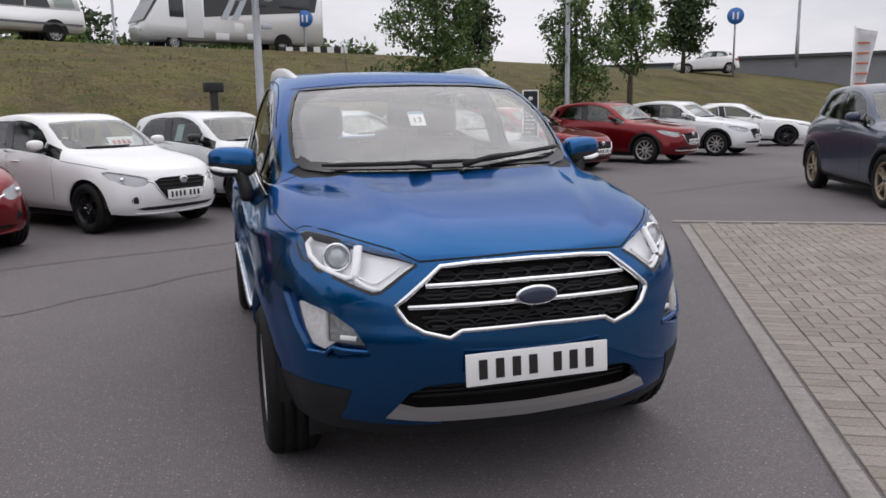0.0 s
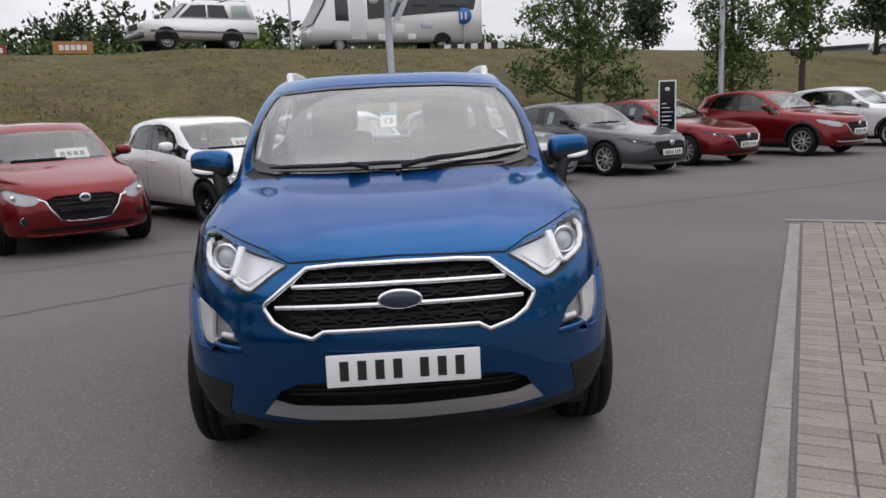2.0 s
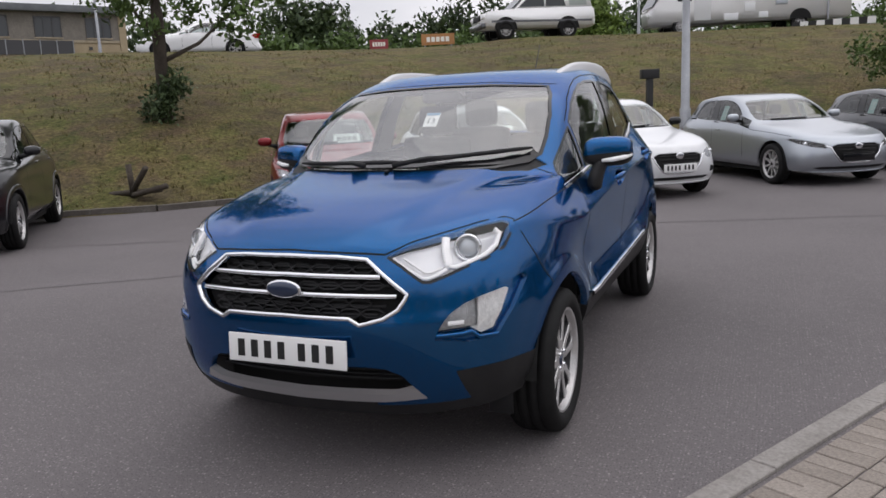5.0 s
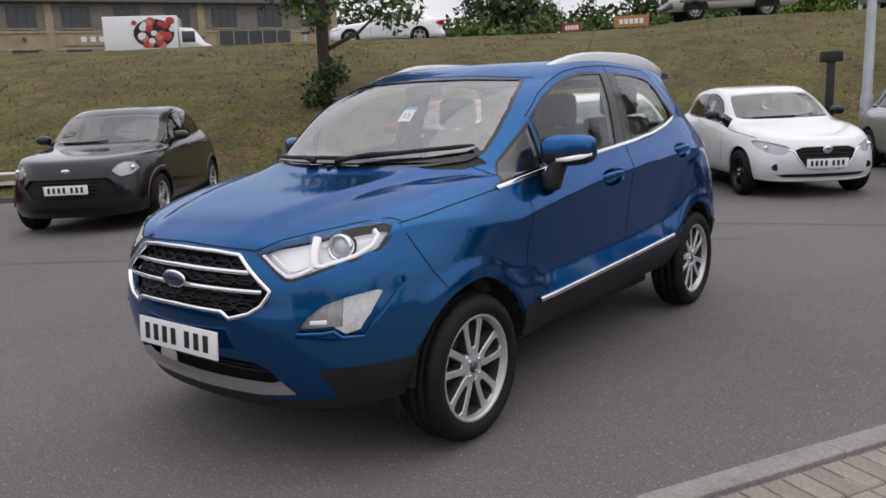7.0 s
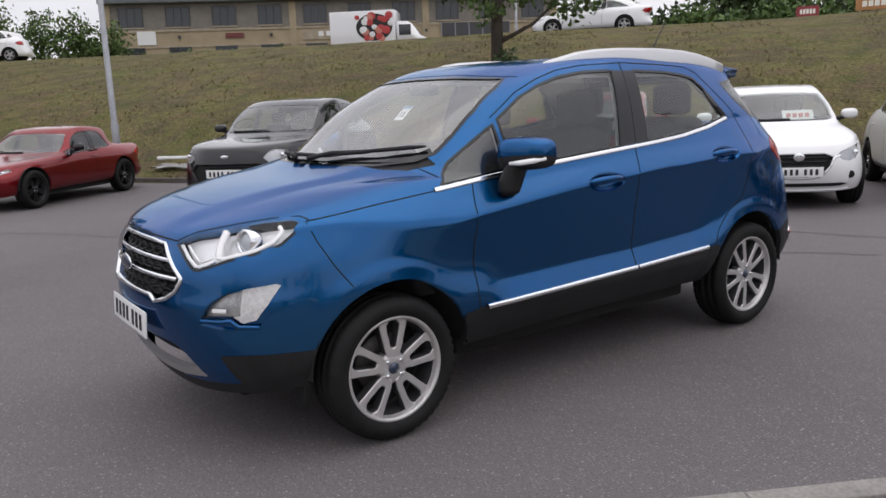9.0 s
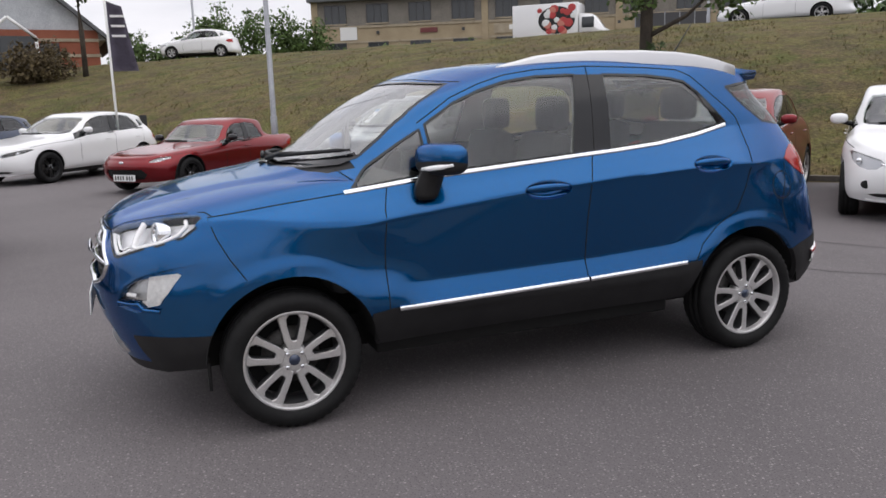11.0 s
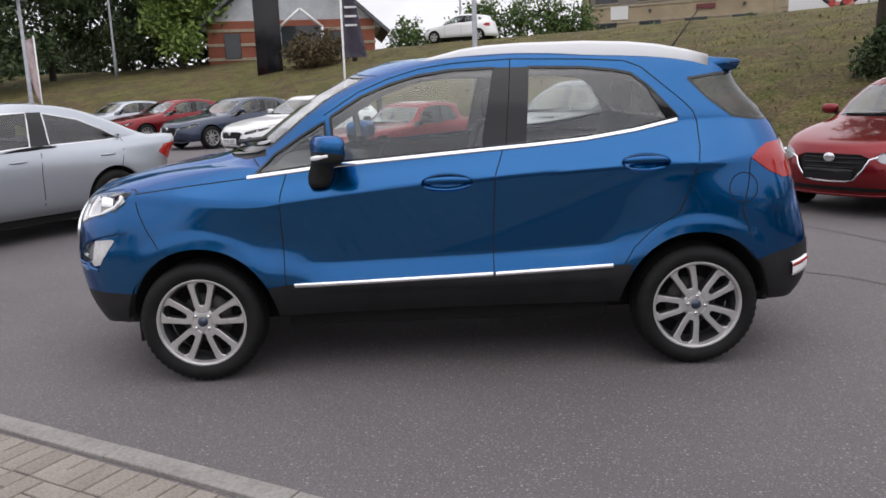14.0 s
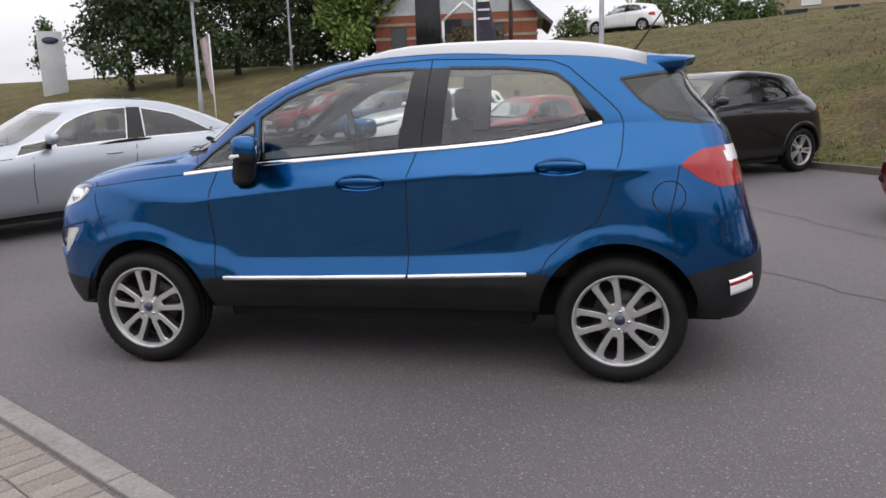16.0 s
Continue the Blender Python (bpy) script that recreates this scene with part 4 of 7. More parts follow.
    skin.strip(bm, [(.234, .521), (.5, .531), (.822, .544)], "x", .024, s, .004, .010)
    part("door_trim", bm, M_CHROME, rd, "bright chrome door strip")
    for line in ([(-.79, 1.046), (-.815, .955), (-.823, .80), (-.817, .50)], [(.227, .50), (.232, .8), (.243, 1.017), (.287, 1.137)], [(.304, 1.16), (.345, 1.578)],
                 [(-.60, 1.325), (-.42, 1.436), (-.27, 1.496), (-.12, 1.538), (.05, 1.561), (.345, 1.574), (.704, 1.563), (.926, 1.548), (1.009, 1.515), (1.205, 1.343), (1.255, 1.29), (1.271, 1.24), (1.262, 1.119), (1.206, .922), (1.15, .795), (1.035, .726), (.93, .63), (.882, .55)],
                 [(-1.572, .966), (-1.28, 1.003), (-.99, 1.033)], [(-.93, 1.085), (-.985, 1.13)],
                 [(-1.57, .96), (-1.545, .88), (-1.50, .79), (-1.44, .70)], [(1.52, 1.05), (1.50, .92), (1.47, .80), (1.52, .66)], arc(1.475, .91, .074, 0, 360, 24)):
        bm = bmesh.new()
        skin.strip(bm, line, "x", .005, s, .0012)
        part("shut_line", bm, M_DARK, eco)
    for line in ([(.375, .897), (.456, .935), (.572, .964), (.646, .981), (.705, .986), (.738, .972)],):
        bm = bmesh.new()
        skin.strip(bm, [(a * s, b) for a, b in line], "y", .006, -1, .0012)
        part("shut_line", bm, M_DARK, eco)
    bm = bmesh.new()
    skin.strip(bm, [(a * s, b) for a, b in [(0, 1.137), (.30, 1.138), (.50, 1.139), (.62, 1.155), (.660, 1.185), (.662, 1.26), (.648, 1.36), (.608, 1.46), (.57, 1.506), (.3, 1.522), (0, 1.527)]], "y", .018, -1, .0006)
    part("screen_border", bm, M_GLOSSBLACK, eco, "black windscreen border")
    bm = bmesh.new()
    skin.strip(bm, [(a * s, b) for a, b in [(0, 1.157), (.30, 1.158), (.50, 1.160), (.61, 1.168), (.645, 1.19)]], "y", .046, -1, .0008)
    part("screen_frit", bm, M_GLOSSBLACK, eco, "black band along the foot of the windscreen")
    for poly in (WIN_F, WIN_R, WIN_Q, WIN_RQ):
        bm = bmesh.new()
        skin.strip(bm, poly, "x", .014, s, .0008, closed=True)
        part("window_seal", bm, M_GLOSSBLACK, eco, "black rubber window seal")
    bm = bmesh.new()
    add_prism(bm, [(1.115, 1.258), (1.178, 1.262), (1.04, 1.416), (1.005, 1.45)], lambda a, b, d: skin.project(a, b, "x", s, .0005 + d)[0], .002)
    part("window_divider", bm, M_GLOSSBLACK, rd, "black window corner")
    # door handles in their dished recesses
    for cy, cz, ra, rb, dr in ((.005, .986, .128, .046, fd), (.983, 1.053, .121, .044, rd)):
        bm = bmesh.new()
        cup = []
        for k, dp in ((1.02, .001), (.96, -.007), (.84, -.020), (.62, -.029), (.30, -.033)):
            cup.append([bm.verts.new(skin.project(cy + ra * k * math.cos(a), cz + rb * k * math.sin(a), "x", s, 0)[0] + Vector((s * dp, 0, 0))) for a in np.linspace(0, 2 * math.pi, 28, endpoint=False)])
        for r_, t_ in zip(cup, cup[1:]):
            for k in range(28):
                bm.faces.new((r_[k], r_[(k + 1) % 28], t_[(k + 1) % 28], t_[k]))
        bm.faces.new(cup[-1])
        bmesh.ops.recalc_face_normals(bm, faces=bm.faces)
        part("handle_recess", bm, M_BLUE, dr)
        bm = bmesh.new()
        pts, rad = [], []
        for k in np.linspace(-1, 1, 11):
            p = skin.project(cy + ra * .93 * k, cz + .008, "x", s, 0)[0]
            pts.append(p + Vector((s * (.012 - .020 * abs(k) ** 3), 0, .006 * (1 - k * k))))
            rad.append(.0135 - .005 * abs(k) ** 3)
        add_tube(bm, pts, rad, 12)
        for v in bm.verts:
            v.co.z += (v.co.z - cz - .011) * .35
        part("door_handle", bm, M_BLUE, dr, "blue door handle")
    # door mirrors
    mir = new("door_mirror")
    mir.parent = eco
    mir.matrix_local = Matrix.Diagonal((s, 1, 1, 1))
    bm = bmesh.new()
    ellipsoid(bm, (.918, -.565, 1.168), (.112, .074, .072), 28, 18, .58)
    for v in bm.verts:
        v.co.y += (v.co.x - .912) * .35
    bmesh.ops.bisect_plane(bm, geom=bm.verts[:] + bm.edges[:] + bm.faces[:], plane_co=(.9, -.56, 1.148), plane_no=(-.12, .15, 1), clear_inner=True)
    part("mirror_cap", bm, M_BLUE, mir)
    bm = bmesh.new()
    ellipsoid(bm, (.918, -.565, 1.168), (.111, .073, .071), 28, 18, .58)
    for v in bm.verts:
        v.co.y += (v.co.x - .912) * .35
    bmesh.ops.bisect_plane(bm, geom=bm.verts[:] + bm.edges[:] + bm.faces[:], plane_co=(.9, -.56, 1.148), plane_no=(-.12, .15, 1), clear_outer=True)
    part("mirror_housing", bm, M_PLASTIC, mir, "black plastic lower housing")
    bm = bmesh.new()
    foot = [[bm.verts.new((x_, y_, z_)) for y_, x_ in ((ya_, xa_ - .035), (yb_, xa_ - .035), (yb_, xa_ + .02), ((ya_ + yb_) / 2, xa_ + .032), (ya_, xa_ + .02))] for z_, ya_, yb_, xa_ in ((.985, -.665, -.575, .862), (1.02, -.672, -.560, .865), (1.06, -.665, -.548, .872), (1.10, -.650, -.540, .885), (1.135, -.640, -.530, .90))]
    for r_, t_ in zip(foot, foot[1:]):
        for k in range(5):
            bm.faces.new((r_[k], r_[(k + 1) % 5], t_[(k + 1) % 5], t_[k]))
    bm.faces.new(foot[0])
    bm.faces.new(foot[-1])
    bmesh.ops.recalc_face_normals(bm, faces=bm.faces)
    bmesh.ops.bevel(bm, geom=bm.edges[:], offset=.008, segments=2, affect='EDGES')
    part("mirror_arm", bm, M_PLASTIC, mir, "black plastic arm")
    bm = bmesh.new()
    add_tube(bm, [(.90, -.648, 1.128), (.95, -.632, 1.132), (1.0, -.598, 1.140), (1.026, -.548, 1.148)], [.008, .012, .012, .008], 8)
    part("indicator_strip", bm, M_WHITELENS, mir, "clear indicator strip")
    bm = bmesh.new()
    ellipsoid(bm, (.918, -.500, 1.172), (.088, .006, .052), 16, 8)
    for v in bm.verts:
        v.co.y += (v.co.x - .912) * .35
    part("mirror_glass", bm, M_CHROME, mir, "mirror glass")
    # roof rail, one solid silver fin
    top = [(-.115, 1.580), (-.05, 1.598), (.10, 1.632), (.22, 1.646), (.40, 1.654), (.72, 1.654), (.95, 1.644), (1.10, 1.628), (1.25, 1.600), (1.375, 1.568)]
    bm = bmesh.new()
    rows = []
    for a, b in top:
        xc = np.interp(a, [-.12, .2, .8, 1.38], [.545, .585, .582, .545]) * s
        k = .020
        rows.append([bm.verts.new(q) for q in ((xc - k, a, 1.52), (xc - k, a, b - .010), (xc - k * .6, a, b), (xc + k * .6, a, b), (xc + k, a, b - .012), (xc + k, a, 1.50))])
    for r, t in zip(rows, rows[1:]):
        for i in range(5):
            bm.faces.new((r[i], r[i + 1], t[i + 1], t[i]))
    bm.faces.new(rows[0])
    bm.faces.new(rows[-1][::-1])
    bmesh.ops.recalc_face_normals(bm, faces=bm.faces)
    part("roof_rail", bm, M_RAIL, eco, "silver painted roof rail")
    # wheel arch liners
    for cy in (-1.25, 1.252):
        bm = bmesh.new()
        rings = [[bm.verts.new((xx * s, cy + .384 * math.cos(a), .322 + .384 * math.sin(a))) for a in np.linspace(.05, math.pi - .05, 24)] for xx in (.835, .45)]
        for i in range(23):
            bm.faces.new((rings[0][i], rings[0][i + 1], rings[1][i + 1], rings[1][i]))
        bm.faces.new(rings[1])
        part("arch_liner", bm, M_DARK, eco, "black wheel arch liner")
    for cy, t in ((-1.26, -2), (1.262, -50)):
        make_wheel("wheel", eco, .770 * s, cy, .314, .226, .205, "petal", s, M_ALLOY, turn=t * s)
    bm = bmesh.new()
    add_box(bm, .68 * s - .05, .68 * s + .05, -1.625, -1.610, .19, .32, .004)
    part("air_deflector", bm, M_PLASTIC, eco, "small black flap ahead of the wheel")
    # rear reflector in the bumper
    bm = bmesh.new()
    skin.strip(bm, [(1.755, .478), (1.86, .500)], "x", .075, s, .008, .006)
    rf = part("rear_reflector", bm, M_WHITELENS, eco, "clear and red bumper reflector")
    bm = bmesh.new()
    skin.strip(bm, [(1.752, .498), (1.86, .520)], "x", .016, s, .015, .003)
    part("red_strip", bm, M_REDLENS, rf, "red reflector strip")
# grille: dark mesh behind a chrome surround and two bars
gr = skin.panel("grille", Z["grille"], M_DARK, eco, -.05, 0, "black mesh grille with chrome surround")
bm = bmesh.new()
for pz in (.690, .725, .795, .860):
    for k in range(-5, 6):
        cx = k * .085 + (.04 if pz in (.725, .860) else 0)
        if abs(cx) < .40 - abs(pz - .78) * .6:
            hexa = [(cx + .036 * math.cos(a) * 1.25, pz + .017 * math.sin(a)) for a in [math.pi / 3 * i for i in range(6)]]
            skin.strip(bm, hexa, "y", .008, -1, -.034, .006, closed=True, step=.05)
part("grille_mesh", bm, M_PLASTIC, gr, "black honeycomb mesh")
bm = bmesh.new()
for z in (.685, .715, .755, .795, .83, .868):
    skin.strip(bm, [(-.44 + abs(z - .76) * 1.1, z), (0, z + .003), (.44 - abs(z - .76) * 1.1, z)], "y", .012, -1, -.040, .004)
part("grille_slat", bm, M_PLASTIC, gr, "black plastic slats")
bm = bmesh.new()
G2 = sym([(0, .893), (.20, .890), (.312, .881), (.394, .818), (.465, .760), (.461, .744), (.435, .704), (.385, .673), (.300, .651), (.262, .674), (0, .680)])
skin.strip(bm, G2, "y", .017, -1, -.002, .012, closed=True, step=.02)
part("grille_surround", bm, M_CHROME, gr, "chrome grille surround")
for z, w in ((.829, .368), (.757, .430)):
    bm = bmesh.new()
    skin.strip(bm, [(-w, z - .004), (-w * .6, z), (0, z + .004), (w * .6, z), (w, z - .004)], "y", .019, -1, -.020, .016, step=.03)
    part("grille_bar", bm, M_CHROME, gr, "chrome grille bar")
c, n = skin.project(0, .777, "y", -1, .004)
bm = bmesh.new()
ellipsoid(bm, c, (.077, .010, .035), 32, 12)
bd = part("badge", bm, M_CHROME, gr, "oval badge with chrome edge")
bm = bmesh.new()
ellipsoid(bm, c + Vector((0, -.006, 0)), (.069, .008, .029), 32, 12)
part("badge_face", bm, M_NAVY, bd, "dark blue oval")
lg = skin.panel("lower_grille", Z["low_grille"], M_DARK, eco, -.07, 0, "dark lower intake")
bm = bmesh.new()
for z in (.41, .43, .45, .47):
    skin.strip(bm, [(-.42, z), (0, z), (.42, z)], "y", .006, -1, -.05, .01)
part("intake_slat", bm, M_PLASTIC, lg)
number_plate(eco, pose(0, -2.094, .543, -4, 0, 0))
# roof spoiler over the rear window
bm = bmesh.new()
rows = []
for k in range(17):
    a = -1 + k / 8
    x_, bow = .545 * a, .10 * abs(a) ** 2.2
    rows.append([bm.verts.new(q) for q in ((x_, 1.34 - bow, 1.570 - .022 * a * a), (x_, 1.50 - bow, 1.572 - .020 * a * a), (x_, 1.640 - bow, 1.560 - .022 * a * a), (x_, 1.650 - bow, 1.546 - .022 * a * a), (x_, 1.63 - bow, 1.512 - .022 * a * a), (x_, 1.44 - bow, 1.490 - .022 * a * a))])
for r_, t_ in zip(rows, rows[1:]):
    for i in range(6):
        bm.faces.new((r_[i], r_[(i + 1) % 6], t_[(i + 1) % 6], t_[i]))
bm.faces.new(rows[0])
bm.faces.new(rows[-1])
bmesh.ops.recalc_face_normals(bm, faces=bm.faces)
part("spoiler", bm, M_BLUE, eco, "blue roof spoiler lip")
# front hood edge line
bm = bmesh.new()
skin.strip(bm, [(-.375, .897), (-.30, .902), (0, .913), (.30, .902), (.375, .897)], "y", .007, -1, .0012)
part("shut_line", bm, M_DARK, eco)
bm = bmesh.new()
skin.strip(bm, [(-.60, 1.512), (-.3, 1.535), (0, 1.540), (.3, 1.535), (.60, 1.512)], "y", .006, -1, .0012)
part("shut_line", bm, M_DARK, eco)

# cabin: lining, seats, dashboard
lining = [f for k in ("body_l", "body_r", "rear_quarter_l", "rear_quarter_r", "tailgate", "roof", "front_door_l", "front_door_r", "rear_door_l", "rear_door_r", "pillar") for f in Z[k]]
skin.panel("headlining", lining, M_PILLARTRIM, eco, -.035, 0, "pale grey roof lining and pillars", flip=True, test=lambda c: c.z > 1.16 and c.y > -1.0)
skin.panel("door_card", lining, M_SEAT, eco, -.05, 0, "dark door trim", flip=True, test=lambda c: .45 < c.z <= 1.16 and -1.0 < c.y < 1.75)
bm = bmesh.new()
add_box(bm, -.74, .74, -1.05, -.50, .55, 1.06, .06)
part("dashboard", bm, M_SEAT, eco, "dark grey dashboard")
bm = bmesh.new()
add_box(bm, -.70, .70, -.84, .84, .235, .36, .02)
add_box(bm, -.50, .50, -1.80, 1.78, .225, .40, .02)
part("floor_pan", bm, M_DARK, eco, "dark underbody")
bm = bmesh.new()
lathe(bm, [(-.010, .185), (0, .195), (.010, .185), (0, .175), (-.010, .185)], 32, pose(-.36, -.42, .98, 0, 0, 0) @ pose(0, 0, 0, 0, 25, 90))
add_tube(bm, [(-.52, -.42, .98), (-.36, -.40, .97), (-.20, -.42, .98)], .018, 8)
part("steering_wheel", bm, M_PLASTIC, eco, "black steering wheel")
for sx in (-.36, .36):
    for sy, dz in ((-.02, 0), (.82, .03)):
        bm = bmesh.new()
        add_box(bm, sx - .24, sx + .24, sy - .30, sy + .22, .45, .68 + dz, .06)
        add_box(bm, sx - .23, sx + .23, -.07, .07, -.30, .32, .06, m=pose(0, sy + .24, .92 + dz, -12, 0, 0))
        seat = part("seat", bm, M_SEAT, eco, "dark cloth seat")
        bm = bmesh.new()
        add_box(bm, sx - .125, sx + .125, sy + .28, sy + .38, 1.24 + dz, 1.43 + dz, .045)
        add_tube(bm, [(sx - .06, sy + .32, 1.16), (sx - .06, sy + .33, 1.30)], .008, 6)
        add_tube(bm, [(sx + .06, sy + .32, 1.16), (sx + .06, sy + .33, 1.30)], .008, 6)
        part("headrest", bm, M_SEAT, seat)
bm = bmesh.new()
add_box(bm, -.11, .11, -.50, -.44, 1.44, 1.50, .02)
part("rear_view_mirror", bm, M_PLASTIC, eco, "black interior mirror")

bm = bmesh.new()
p, n = skin.project(.02, -1.22, "z", 1, .004)
ellipsoid(bm, p, (.012, .022, .008), 10, 6)
part("washer_nozzle", bm, M_PLASTIC, eco)
# wipers
for x0, x1, y0 in ((-.55, .08, 0), (.10, .62, 1)):
    bm = bmesh.new()
    za, zb = (1.150, 1.156) if y0 == 0 else (1.152, 1.20)
    pts = [skin.project(x0 + (x1 - x0) * t, za + (zb - za) * t, "y", -1, .02)[0] for t in np.linspace(0, 1, 10)]
    add_tube(bm, pts, [.006] + [.011] * 8 + [.006], 6)
    a, n = skin.project((x0 if y0 else x0 * .2 + x1 * .8) - .06, 1.143, "y", -1, .018)
    add_tube(bm, [a, (a + pts[4]) / 2 + Vector((0, -.01, .012)), pts[5]], [.014, .011, .008], 6)
    part("wiper", bm, M_PLASTIC, eco, "black wiper")
# roof aerial
bm = bmesh.new()
add_tube(bm, [(0, 1.30, 1.57), (0, 1.33, 1.60), (.0, 1.52, 1.86)], [.02, .006, .003], 8)
part("aerial", bm, M_PLASTIC, eco, "thin black roof aerial")
# paper slip in the windscreen, with its number
bm = bmesh.new()
add_box(bm, -.040, .040, -.001, .001, -.052, .052)
slip = part("paper_slip", bm, M_PLATE, eco, "white paper slip marked 13", smooth=False, m=pose(-.01, -.60, 1.355, -48, 0, 0))


def lettering(name, words, size, mat, parent, m, align='CENTER'):
    cu = bpy.data.curves.new(name, 'FONT')
    cu.body, cu.size, cu.extrude, cu.align_x, cu.align_y = words, size, .0008, align, 'CENTER'
    tmp = new("tmp", cu)
    me = bpy.data.meshes.new_from_object(tmp.evaluated_get(bpy.context.evaluated_depsgraph_get()))
    bpy.data.objects.remove(tmp)
    me.materials.clear()
    me.materials.append(mat)
    o = new(name, me)
    o.parent = parent
    o.matrix_local = m
    return o


M_GREYINK = material("grey_ink", (.10, .11, .12), .6)
lettering("slip_number", "13", .052, M_GREYINK, slip, pose(0, -.003, -.015, 90, 0, 0))
bm = bmesh.new()
add_box(bm, -.038, .038, -.0025, -.001, .032, .050)
part("slip_heading", bm, material("slip_heading_blue", (.12, .28, .45), .6), slip, smooth=False)

# ---- the other parked cars ----
M_LAMPGREY = material("grey_reflector", (.42, .43, .45), .25, .5)
M_PAPER = material("white_paper", (.75, .75, .74), .7)
M_GREENSLIP = material("pale_green_slip", (.42, .60, .58), .7)
M_REDINK = material("red_ink", (.45, .05, .05), .6)
M_COVER = varied("brown_wheel_film", (.22, .17, .11), (.33, .27, .19), .45, 14, 90, .4, .004)
M_DARKALLOY = material("dark_alloy", (.03, .03, .032), .3, .7)
M_CARGLASS = glass("car_window_glass", (.62, .67, .65), ior=1.8)
M_CARSCREEN = glass("car_windscreen_glass", (.80, .85, .82), ior=2.2)


def lin(v, xs, ys):
    if v <= xs[0]:
        return ys[0] + (v - xs[0]) * (ys[1] - ys[0]) / (xs[1] - xs[0])
    if v >= xs[-1]:
        return ys[-1] + (v - xs[-1]) * (ys[-1] - ys[-2]) / (xs[-1] - xs[-2])
    return float(np.interp(v, xs, ys))


SPEC = {
    # length ahead of the front axle, behind the rear one, wheelbase, width, height, tyre, cowl, glass tail, nose edge, cowl height, belt rear
    "supermini": dict(fo=.80, ro=.69, wb=2.57, w=1.695, h=1.455, fall=.05, r=.305, cowl=-.98, tail=1.72, nose=.72, cz=.985, bz=1.06),
    "hatch": dict(fo=.915, ro=.82, wb=2.725, w=1.795, h=1.435, fall=.06, r=.322, cowl=-.86, tail=1.95, nose=.70, cz=.975, bz=1.05),
    "crossover": dict(fo=.88, ro=.82, wb=2.57, w=1.765, h=1.54, fall=.05, r=.333, cowl=-.90, tail=1.86, nose=.80, cz=1.05, bz=1.14),
    "small_suv": dict(fo=.86, ro=.74, wb=2.588, w=1.805, h=1.54, fall=.05, r=.33, cowl=-.98, tail=1.72, nose=.86, cz=1.04, bz=1.16),
    "saloon": dict(fo=.96, ro=1.08, wb=2.83, w=1.84, h=1.455, r=.335, cowl=-.93, tail=2.12, nose=.72, cz=.985, bz=1.03, boot=True),
    "suv": dict(fo=.90, ro=.95, wb=2.70, w=1.84, h=1.675, r=.36, cowl=-.95, tail=2.05, nose=.90, cz=1.12, bz=1.22),
    "roadster": dict(fo=.79, ro=.81, wb=2.31, w=1.735, h=1.235, r=.30, cowl=-.48, tail=1.25, nose=.60, cz=.82, bz=.86, boot=True),
}


